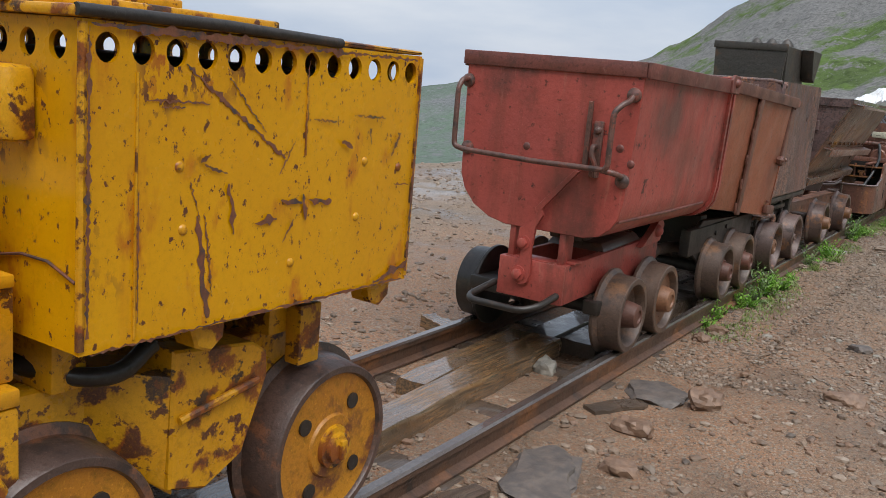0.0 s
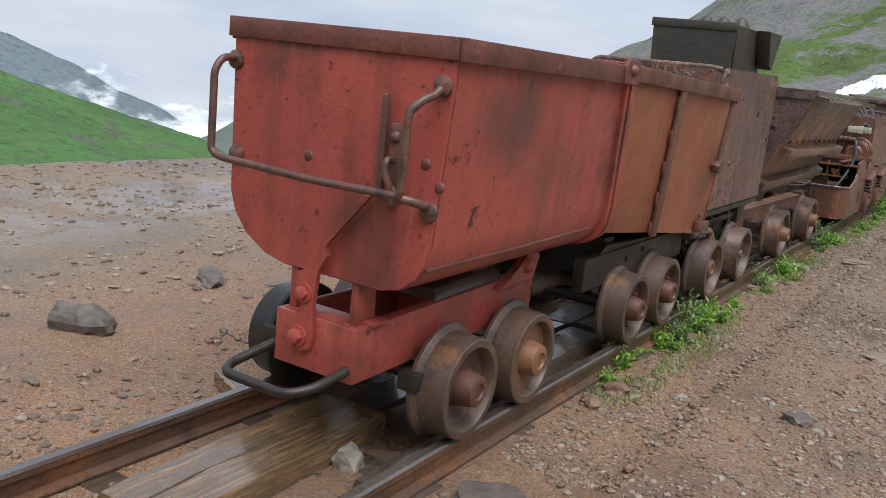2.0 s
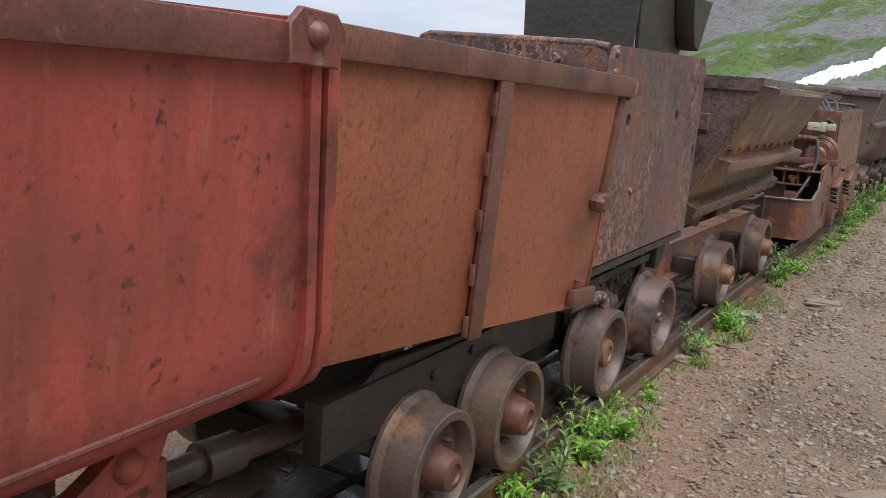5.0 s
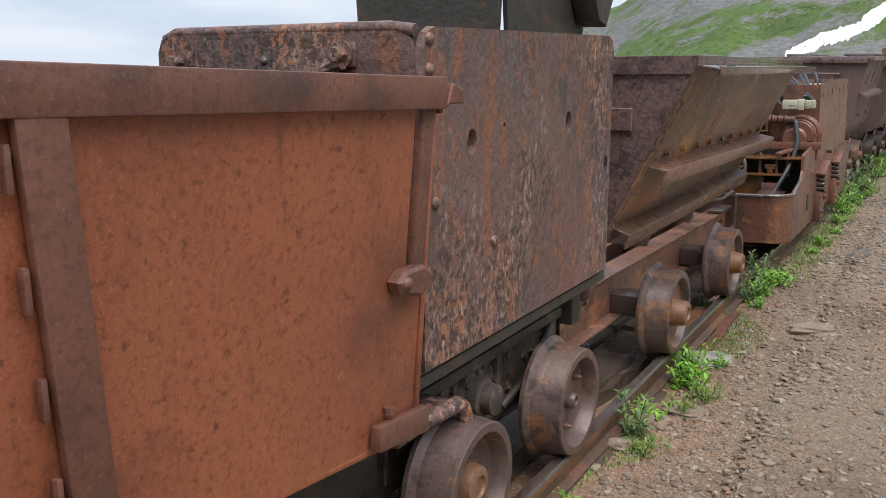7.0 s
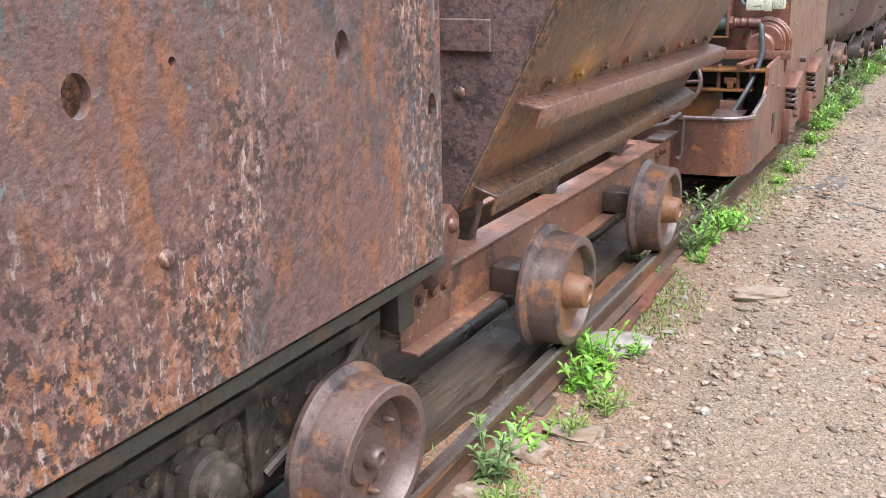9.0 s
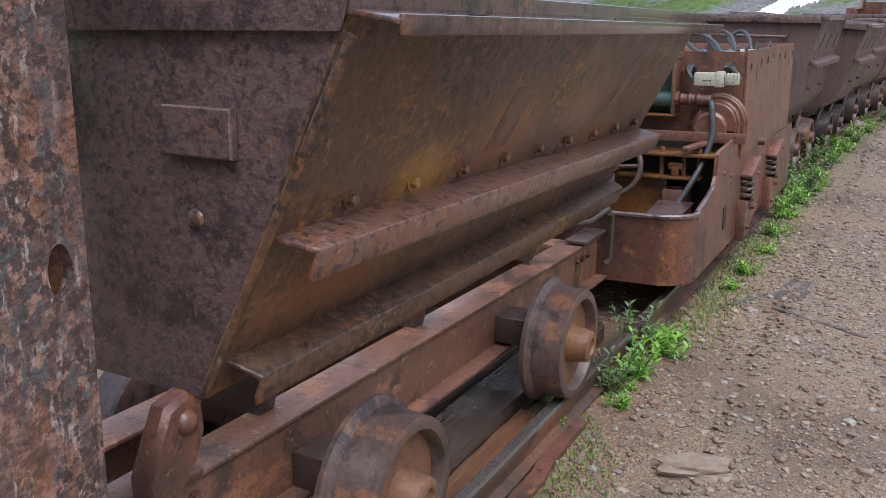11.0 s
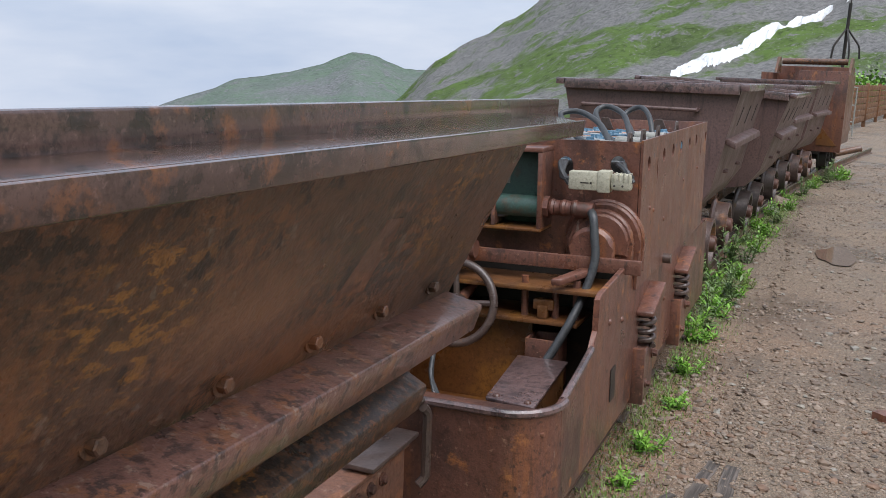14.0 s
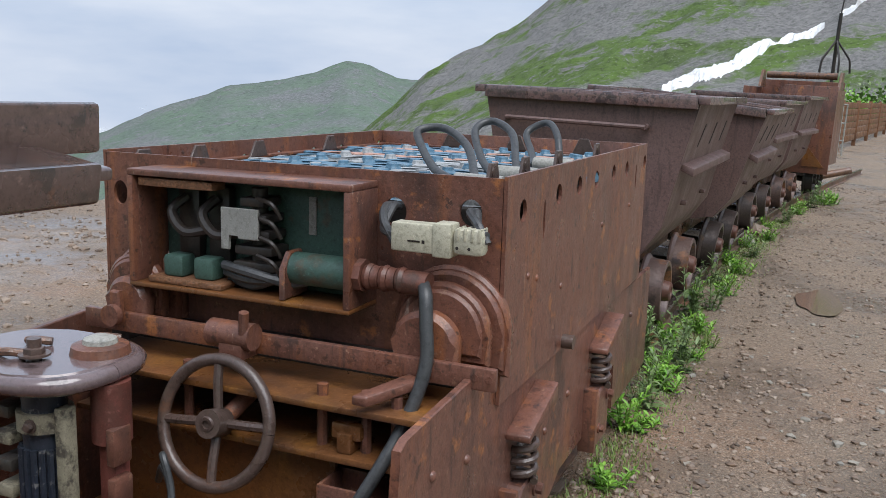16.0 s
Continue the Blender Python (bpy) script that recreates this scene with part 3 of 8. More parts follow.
def rod(bm, pts, r, seg=10):
    """A round bar along points."""
    pts = [Vector(p) for p in pts]
    rings, u = [], None
    for i, p in enumerate(pts):
        d = (pts[min(i + 1, len(pts) - 1)] - pts[max(i - 1, 0)]).normalized()
        if u is None:
            u = d.cross(Vector((0.31, 0.22, 0.93)))
        u = (u - d * u.dot(d)).normalized()
        w = d.cross(u).normalized()
        rings.append([bm.verts.new(p + r * (u * math.cos(2 * math.pi * k / seg) + w * math.sin(2 * math.pi * k / seg))) for k in range(seg)])
    for a, b in zip(rings, rings[1:]):
        for k in range(seg):
            bm.faces.new((a[k], a[(k + 1) % seg], b[(k + 1) % seg], b[k]))
    bm.faces.new(rings[0])
    bm.faces.new(rings[-1])
    return bm


def bent(pts, r=0.04, n=5):
    """Rounds the corners of a line of points."""
    pts = [Vector(p) for p in pts]
    out = [pts[0]]
    for a, b, c in zip(pts, pts[1:], pts[2:]):
        k = min(r, (a - b).length * 0.45, (c - b).length * 0.45)
        p, q = b + (a - b).normalized() * k, b + (c - b).normalized() * k
        for i in range(n + 1):
            t = i / n
            out.append(p * (1 - t) ** 2 + b * 2 * t * (1 - t) + q * t * t)
    return out + [pts[-1]]


def spline(pts, n=8):
    pts = [Vector(p) for p in pts]
    ext = [2 * pts[0] - pts[1], *pts, 2 * pts[-1] - pts[-2]]
    out = []
    for a, b, c, d in zip(ext, ext[1:], ext[2:], ext[3:]):
        for i in range(n):
            t = i / n
            out.append(0.5 * (2 * b + (c - a) * t + (2 * a - 5 * b + 4 * c - d) * t * t + (3 * b - a - 3 * c + d) * t ** 3))
    return out + [pts[-1]]


def shell(bm, prof, y0, y1, th, shift=0.0):
    """A trough: an open outline in (x, z) pushed along y, with thickness inward."""
    n = len(prof)
    inner = []
    for i, p in enumerate(prof):
        a, b = Vector(prof[max(i - 1, 0)]), Vector(prof[min(i + 1, n - 1)])
        d = (b - a).normalized()
        inner.append((p[0] - d.y * th, p[1] + d.x * th))
    rows = []
    for y in (y0, y1):
        s = shift if y == y1 else 0
        rows.append(([bm.verts.new((p[0] + s, y, p[1])) for p in prof], [bm.verts.new((p[0] + s, y, p[1])) for p in inner]))
    (o0, i0), (o1, i1) = rows
    for k in range(n - 1):
        bm.faces.new((o0[k], o0[k + 1], o1[k + 1], o1[k]))
        bm.faces.new((i0[k], i1[k], i1[k + 1], i0[k + 1]))
        bm.faces.new((o0[k], i0[k], i0[k + 1], o0[k + 1]))
        bm.faces.new((o1[k], o1[k + 1], i1[k + 1], i1[k]))
    for k in (0, n - 1):
        bm.faces.new((o0[k], o1[k], i1[k], i0[k]))
    return bm


def bolt(bm, c, r, h, axis="x", sgn=1):
    """A hexagonal bolt head on a washer."""
    lathe(bm, [(0, r * 1.5), (h * 0.25, r * 1.5)], c, axis, 14, sgn)
    lathe(bm, [(0, r), (h * 0.9, r), (h, r * 0.8)], c, axis, 6, sgn)
    return bm


def dome(bm, c, r, h, axis="x", sgn=1):
    """A rivet head."""
    return lathe(bm, [(0, r), (h * 0.5, r * 0.86), (h * 0.85, r * 0.5), (h, r * 0.12)], c, axis, 12, sgn)


def plate_with_holes(bm, axis, at, th, u0, u1, v0, v1, holes, n=16, corner=0.0):
    """An upright plate across an axis, pierced by ellipses (u, v, ru, rv)."""
    def place(u, v, k):
        return (k, u, v) if axis == "x" else (u, k, v)
    def outline(k):
        es = []
        pts = [(u0, v0), (u1, v0), (u1, v1), (u0, v1)]
        if corner:
            pts = [(u0, v0), (u1, v0), (u1, v1 - corner), (u1 - corner * 0.3, v1 - corner * 0.3), (u1 - corner, v1), (u0 + corner, v1), (u0 + corner * 0.3, v1 - corner * 0.3), (u0, v1 - corner)]
        loops = [[bm.verts.new(place(u, v, k)) for u, v in pts]]
        for u, v, ru, rv in holes:
            loops.append([bm.verts.new(place(u + ru * math.cos(2 * math.pi * i / n), v + rv * math.sin(2 * math.pi * i / n), k)) for i in range(n)])
        for lp in loops:
            es += [bm.edges.new((lp[i], lp[(i + 1) % len(lp)])) for i in range(len(lp))]
        bmesh.ops.triangle_fill(bm, edges=es, use_beauty=True)
        return loops
    a, b = outline(at), outline(at + th)
    for p, q in zip(a, b):
        for i in range(len(p)):
            bm.faces.new((p[i], p[(i + 1) % len(p)], q[(i + 1) % len(p)], q[i]))
    return bm


# ---- structure: ground, hills, track ----
def bend(y):
    """How far the track swings to +x."""
    return 0.0 if y < 15 else 0.0072 * (y - 15) ** 2 if y < 26 else 0.0072 * 121 + 0.158 * (y - 26)


def ground_height(x, y):
    h = 0.035 * noise.noise(Vector((x * 0.35, y * 0.35, 0.3))) + 0.016 * noise.noise(Vector((x * 1.7, y * 1.7, 1.3))) + 0.006 * noise.noise(Vector((x * 6, y * 6, 2.3)))
    if -2.9 < x < -1.0:
        h = h * 0.4 - 0.012
    if -9 < x <= -3:
        h += 0.02 * math.sin(x * 1.7 + 0.4 * y)
    if x < -7.6:
        d = -7.6 - x
        h -= 0.26 * d if d < 120 else 31.2 + 0.3 * (min(d, 1900) - 120)
    if y > 60:
        h -= 0.02 * (y - 60) if y < 300 else 4.8
    return h


def axis_steps(fine0, fine1, step, lo, hi):
    out = list(np.arange(fine0, fine1 + 1e-6, step))
    g, p = step, fine1
    while p < hi:
        g *= 1.22
        p += g
        out.append(min(p, hi))
    g, p = step, fine0
    while p > lo:
        g *= 1.22
        p -= g
        out.insert(0, max(p, lo))
    return out


xs, ys = axis_steps(-8.4, 3.2, 0.085, -3500, 3500), axis_steps(-1.5, 20.0, 0.085, -3500, 3500)
gv = [(x, y, ground_height(x, y)) for y in ys for x in xs]
W = len(xs)
gf = [(j * W + i, j * W + i + 1, (j + 1) * W + i + 1, (j + 1) * W + i) for j in range(len(ys) - 1) for i in range(W - 1)]
gme = bpy.data.meshes.new("ground")
gme.from_pydata(gv, [], gf)
gme.shade_smooth()
gme.materials.append(M_GROUND)
ground = tagged(new("ground", gme), "brown and grey gravel ground, damp with small stones", "ground", kind="structure")


def ramp(az, table):
    return float(np.interp(az, [a for a, _ in table], [v for _, v in table]))


def relief_at(x, y, r1, rough):
    p = Vector((x, y, 0)) / (r1 * 0.10)
    return rough * r1 * (0.012 * noise.fractal(p, 1.0, 2.0, 7) + 0.006 * (noise.ridged_multi_fractal(p * 3.0, 1.0, 2.1, 5, 1.0, 2.0) - 1.0))


def hillside(name, az0, az1, step, r0, r1, base, crest, material, rough, label, rows=70, power=1.0):
    """A slope rising away from the place between two bearings; crest and base are elevations in degrees by bearing."""
    vs, n = [], int((az1 - az0) / step) + 1
    for j in range(rows + 1):
        s = j / rows
        for i in range(n):
            az = az0 + step * i
            eb, ec = ramp(az, base), ramp(az, crest)
            r = r0 + (r1 - r0) * s
            el = eb + (ec - eb) * s ** power
            x, y = -math.sin(radians(az)) * r, 6 + math.cos(radians(az)) * r
            z = 1.4 + math.tan(radians(el)) * r + relief_at(x, y, r1, rough) * min(1.0, s * 4)
            vs.append((x, y, z))
    for i in range(n):
        x, y, z = vs[rows * n + i]
        vs.append((x * 1.5, y * 1.5, z - 0.5 * r1))
    fs = [(j * n + i, j * n + i + 1, (j + 1) * n + i + 1, (j + 1) * n + i) for j in range(rows + 1) for i in range(n - 1)]
    me = bpy.data.meshes.new(name)
    me.from_pydata(vs, [], fs)
    me.shade_smooth()
    me.materials.append(material)
    return tagged(new(name, me), label, "mountain", kind="structure")


RIGHT_CREST = [(-75, 16), (-40, 17), (-10, 14), (0, 12.5), (8, 9.8), (12, 8.0), (15, 6.2), (16.8, 5.0), (19.3, 3.1), (22, 1.4), (24.1, 0.3), (26, -1.8), (29, -4.5), (33, -8)]
RIGHT_BASE = [(-75, -2.4), (-3, -2.2), (6, -2.4), (14, -3.6), (26, -6.5), (33, -12)]
hillside("mountain_scree", -75, 33, 0.3, 130, 420, RIGHT_BASE, RIGHT_CREST, M_SCREE, 0.55, "steep mountainside of grey scree and green grass", 90)
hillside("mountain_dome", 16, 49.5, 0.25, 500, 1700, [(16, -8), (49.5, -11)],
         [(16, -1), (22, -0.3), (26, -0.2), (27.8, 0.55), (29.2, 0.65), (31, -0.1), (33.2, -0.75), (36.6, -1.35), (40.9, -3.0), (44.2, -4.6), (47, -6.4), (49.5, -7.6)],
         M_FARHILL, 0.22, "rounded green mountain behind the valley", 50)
hillside("hill_left", 46, 95, 0.3, 160, 640, [(46, -14), (95, -14)],
         [(46, -7.6), (47.7, -6.7), (50, -6.2), (52.3, -5.6), (55.2, -4.7), (60, -3.3), (75, 0), (95, 3)], M_GREENHILL, 0.2, "smooth green hillside at the valley mouth", 50)
hillside("mountain_hazed", 40, 100, 0.3, 1500, 2600, [(40, -9), (100, -9)],
         [(40, -7.5), (48, -6.2), (50, -5.1), (52.5, -4.2), (54.9, -2.8), (58, -1.6), (70, 1.5), (100, 4)], M_BLUEHILL, 0.25, "far mountain coloured blue-grey to stand for haze", 30)
hillside("mountain_behind", 95, 285, 1.5, 300, 900, [(95, -8), (140, -2), (285, -1)], [(95, 4), (140, 9), (200, 11), (285, 16)], M_GREENHILL, 0.4, "green mountainside on the far side", 20)


def slope_point(az, el, lift=0.6):
    """A point on the scree mountain at a bearing and an elevation."""
    eb, ec = ramp(az, RIGHT_BASE), ramp(az, RIGHT_CREST)
    s = min(1, max(0, (el - eb) / (ec - eb)))
    r = 130 + 290 * s
    x, y = -math.sin(radians(az)) * r, 6 + math.cos(radians(az)) * r
    return Vector((x, y, 1.4 + math.tan(radians(el)) * r + relief_at(x, y, 420, 0.55) * min(1.0, s * 4) + lift))


def snow_patch(line, label):
    """line: (bearing, elevation, half width in degrees)."""
    bm = bmesh.new()
    rows = []
    for i in range((len(line) - 1) * 40 + 1):
        t = i / 40
        k = min(int(t), len(line) - 2)
        f = t - k
        a, e, w = [line[k][q] * (1 - f) + line[k + 1][q] * f for q in range(3)]
        w *= 0.85 + 0.5 * noise.noise(Vector((i * 0.11, 2.2, 0)))
        row = []
        for q in range(9):
            u = (q / 8 - 0.5) * 2
            wob = 0.3 * noise.noise(Vector((i * 0.25, q * 0.8, 5.0)))
            row.append(bm.verts.new(slope_point(a - 0.5 * u * w, e + (u + wob) * w, 1.6 - 1.7 * u * u)))
        rows.append(row)
    for p, q in zip(rows, rows[1:]):
        for i in range(8):
            bm.faces.new((p[i], p[i + 1], q[i + 1], q[i]))
    return single("snow_patch", bm, M_SNOW, tuple(slope_point(line[0][0], line[0][1])), label, "snow", kind="structure")


snow_patch([(9.6, -0.1, 0.12), (8.0, 0.7, 0.30), (6.4, 1.25, 0.42), (4.4, 2.2, 0.34), (2.6, 3.2, 0.28), (1.5, 3.8, 0.20), (1.0, 4.1, 0.05)], "long strip of old snow in a gully")
snow_patch([(0.3, 4.6, 0.03), (-0.5, 5.1, 0.10), (-1.3, 5.7, 0.12), (-2.2, 6.2, 0.03)], "small patch of old snow in a gully")


def cloud_material():
    """White cloud that thins out in rags towards its edges, brightened by an added glow."""
    m, n, l, b = nodes("glowing_white_cloud")
    b.inputs["Base Color"].default_value = (0.92, 0.94, 0.96, 1)
    b.inputs["Roughness"].default_value = 1.0
    b.inputs["Specular IOR Level"].default_value = 0.0
    gen = n.new("ShaderNodeTexCoord").outputs["Generated"]
    sep = n.new("ShaderNodeSeparateXYZ")
    l.new(gen, sep.inputs[0])
    billow = noise_fac(n, l, gen, 5.0, 0.28, 0.72, 9, 0.6, (1, 1, 0.75))
    top = n.new("ShaderNodeMath")
    top.operation = "MULTIPLY_ADD"
    top.inputs[1].default_value = -1.25
    l.new(sep.outputs["Z"], top.inputs[0])
    l.new(billow, top.inputs[2])
    r = n.new("ShaderNodeMapRange")
    r.inputs["From Min"].default_value, r.inputs["From Max"].default_value = -0.38, 0.02
    l.new(top.outputs[0], r.inputs["Value"])
    l.new(r.outputs["Result"], b.inputs["Alpha"])
    # Emission stands in for daylight scattered inside the cloud.
    b.inputs["Emission Color"].default_value, b.inputs["Emission Strength"].default_value = (0.86, 0.91, 0.97, 1), 0.35
    return m


def cloud_bank(az0, az1, r, el0, el1, material, label):
    """A curved, wavy bank of low cloud far out over the valley."""
    vs, n, rows = [], 60, 16
    for j in range(rows + 1):
        for i in range(n + 1):
            az, el = az0 + (az1 - az0) * i / n, el0 + (el1 - el0) * j / rows
            q = r * (1 + 0.02 * noise.noise(Vector((i * 0.2, j * 0.3, 3))))
            vs.append((-math.sin(radians(az)) * q, 6 + math.cos(radians(az)) * q, 1.4 + math.tan(radians(el)) * r))
    fs = [(j * (n + 1) + i, j * (n + 1) + i + 1, (j + 1) * (n + 1) + i + 1, (j + 1) * (n + 1) + i) for j in range(rows) for i in range(n)]
    me = bpy.data.meshes.new("cloud_bank")
    me.from_pydata(vs, [], fs)
    me.shade_smooth()
    me.materials.append(material)
    ob = tagged(new("cloud_bank", me), label, "cloud", kind="structure")
    ob.visible_shadow = False
    return ob


M_CLOUD = cloud_material()
cloud_bank(40.0, 64.0, 1850, -9.0, -2.6, M_CLOUD, "ragged white cloud lying low in the valley")

# track
RAIL_L, RAIL_R, RAIL_TOP = -2.275, -1.47, 0.105


def rail(x0, label):
    prof = [(-0.04, 0.0), (0.04, 0.0), (0.04, 0.008), (0.008, 0.02), (0.008, 0.068), (0.022, 0.076), (0.022, 0.098), (0.015, 0.105), (-0.015, 0.105), (-0.022, 0.098), (-0.022, 0.076), (-0.008, 0.068), (-0.008, 0.02), (-0.04, 0.008)]
    bm = bmesh.new()
    rings = []
    for i in range(115):
        y = -4 + i * 0.3
        w = 0.004 * math.sin(y * 1.3 + x0)
        rings.append([bm.verts.new((x0 + bend(y) + w + p[0], y, p[1])) for p in prof])
    for a, b in zip(rings, rings[1:]):
        for k in range(len(prof)):
            bm.faces.new((a[k], a[(k + 1) % len(prof)], b[(k + 1) % len(prof)], b[k]))
    bm.faces.new(rings[0])
    bm.faces.new(rings[-1])
    ob = single("rail", bm, M_RAIL, (x0, 0, 0), label, "rail", "track rails", "structure")
    cap = bmesh.new()
    lines = [[cap.verts.new((x0 + bend(-4 + i * 0.3) + 0.004 * math.sin((-4 + i * 0.3) * 1.3 + x0) + p, -4 + i * 0.3, z)) for p, z in ((-0.0235, 0.097), (-0.016, 0.1065), (0.016, 0.1065), (0.0235, 0.097))] for i in range(115)]
    for a, b in zip(lines, lines[1:]):
        for k in range(3):
            cap.faces.new((a[k], a[k + 1], b[k + 1], b[k]))
    part("running_surface", cap, M_RAILTOP, ob, "worn grey running surface")
    return ob


rail(RAIL_L, "rust-brown steel rail with a wet shiny head")
rail(RAIL_R, "rust-brown steel rail with a wet shiny head")
sl = single("sleeper", box(bmesh.new(), -2.36, -1.40, -0.07, 0.07, -0.09, -0.002, 0.012), M_WOOD, (-1.88, 0, -0.05), "dark old timber sleeper half buried in gravel", "sleeper", "track sleepers", "structure")
for i in range(1, 40):
    y = -3 + i * 0.68
    copy_thing(sl, pose(-1.88 + bend(y), y, -0.05, 0, 0, math.sin(i * 3.1) * 2 - (math.degrees(math.atan(0.0144 * (y - 15))) if 15 < y < 26 else 0)))


def deck_plank(x0, x1, y0, y1, z1, th, material, label, turn=0.0):
    rnd = random.Random(int((x0 + y0) * 1000))
    bm = bmesh.new()
    n = max(3, int((y1 - y0) / 0.12))
    rows = []
    for i in range(n + 1):
        y = y0 + (y1 - y0) * i / n
        a, b, dz = rnd.uniform(-0.006, 0.006), rnd.uniform(-0.006, 0.006), rnd.uniform(-0.004, 0.003)
        e = 0.02
        rows.append([bm.verts.new(p) for p in ((x0 + a, y, z1 - th), (x0 + a, y, z1 - e + dz), (x0 + a + e * 0.6, y, z1 + dz), ((x0 + x1) / 2, y, z1 + dz - 0.003), (x1 + b - e * 0.6, y, z1 + dz), (x1 + b, y, z1 - e + dz), (x1 + b, y, z1 - th))])
    for p, q in zip(rows, rows[1:]):
        for k in range(7):
            bm.faces.new((p[k], p[(k + 1) % 7], q[(k + 1) % 7], q[k]))
    bm.faces.new(rows[0])
    bm.faces.new(rows[-1])
    bmesh.ops.rotate(bm, verts=bm.verts, cent=((x0 + x1) / 2, (y0 + y1) / 2, z1), matrix=Matrix.Rotation(radians(turn), 3, "Z"))
    return single("plank", bm, material, ((x0 + x1) / 2, (y0 + y1) / 2, z1 - th), label, "plank", "planks between the rails")


deck_plank(-2.075, -1.925, 2.98, 4.04, 0.075, 0.09, M_WOODWET, "wet weathered timber plank between the rails", 2.5)
deck_plank(-1.905, -1.735, 1.6, 4.03, 0.082, 0.10, M_WOODWET, "wet weathered timber plank with orange grain", 2.2)
for i in range(4):
    y = 4.06 + 1.72 * i
    deck_plank(-2.02, -1.84, y, y + 1.68, 0.07, 0.08, M_WOOD, "dark wet timber plank under the cars", 0.6 * math.sin(i))
    deck_plank(-1.82, -1.62, y + 0.03, y + 1.66, 0.075, 0.08, M_WOOD, "dark wet timber plank under the cars", -0.5)
deck_plank(-1.60, -1.52, 3.6, 4.6, 0.05, 0.06, M_WOOD, "narrow dark timber plank beside the rail", 1)


# ---- wheels and frames used by several vehicles ----
WHEEL_PROF = [(-0.135, 0.06), (-0.135, 0.220), (-0.130, 0.227), (-0.116, 0.228), (-0.108, 0.220), (-0.098, 0.207), (-0.075, 0.203), (-0.07, 0.2015), (-0.035, 0.2005), (-0.03, 0.199), (0.0, 0.197), (0.004, 0.192), (0.004, 0.166), (-0.004, 0.160),
              (-0.045, 0.150), (-0.058, 0.130), (-0.058, 0.085), (-0.045, 0.074)]


def wheel(parent, x, y, side, rim=None, hub=None, r=0.184, z=None, pegs=True, inset=0.0, web=0.0, boss=1.0):
    """A flanged wheel; side +1 faces +x. x is the outer face of the tread."""
    rim, hub = rim or M_WHEEL, hub or M_WHEELO
    k = r / 0.2
    z = RAIL_TOP + r * 0.998 if z is None else z
    w = part("wheel", lathe(bmesh.new(), [(a, q * k) for a, q in WHEEL_PROF] + [(-0.045, 0.05)], (x, y, z), "x", 48, side), rim, parent)
    if web:
        part("web", lathe(bmesh.new(), [(-0.030, 0.1555 * k), (-0.043, 0.1485 * k), (-0.054, 0.129 * k), (-0.054, 0.09 * k)], (x, y, z), "x", 40, side), hub, w, "orange rusted wheel web")
        hub_k = web
    else:
        hub_k = boss
    k *= hub_k
    bm = lathe(bmesh.new(), [(-0.05 + min(0, inset), 0.078 * k), (-0.02, 0.070 * k), (0.012, 0.064 * k), (0.028, 0.060 * k), (0.034, 0.050 * k), (0.034, 0.034 * k), (0.026, 0.030 * k)], (x - side * inset, y, z), "x", 28, side)
    k /= hub_k
    if pegs:
        for a in (0.6, 2.7, 4.8):
            part("peg", dome(bmesh.new(), (x - side * 0.056, y + 0.108 * k * math.cos(a), z + 0.108 * k * math.sin(a)), 0.011, 0.03, "x", side), hub, w)
    part("hub", bm, hub, w, "rusted hub cap")
    return w


def wheelset(parent, y, xr=-1.43, xl=-2.32, rim=None, hub=None, r=0.184, pegs=True, dx=0.0, inset=0.0, shade=None, web=0.0, boss=1.0):
    wheel(parent, xr + dx, y, 1, rim, hub, r, None, pegs, inset, web, boss)
    # shade, where given, paints the far wheel dark as if in the car's shadow.
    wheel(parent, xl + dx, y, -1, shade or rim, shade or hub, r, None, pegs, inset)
    part("axle", rod(bmesh.new(), [(xl + 0.1 + dx, y, RAIL_TOP + r), (xr - 0.1 + dx, y, RAIL_TOP + r)], 0.036, 16), M_BLACK, parent)


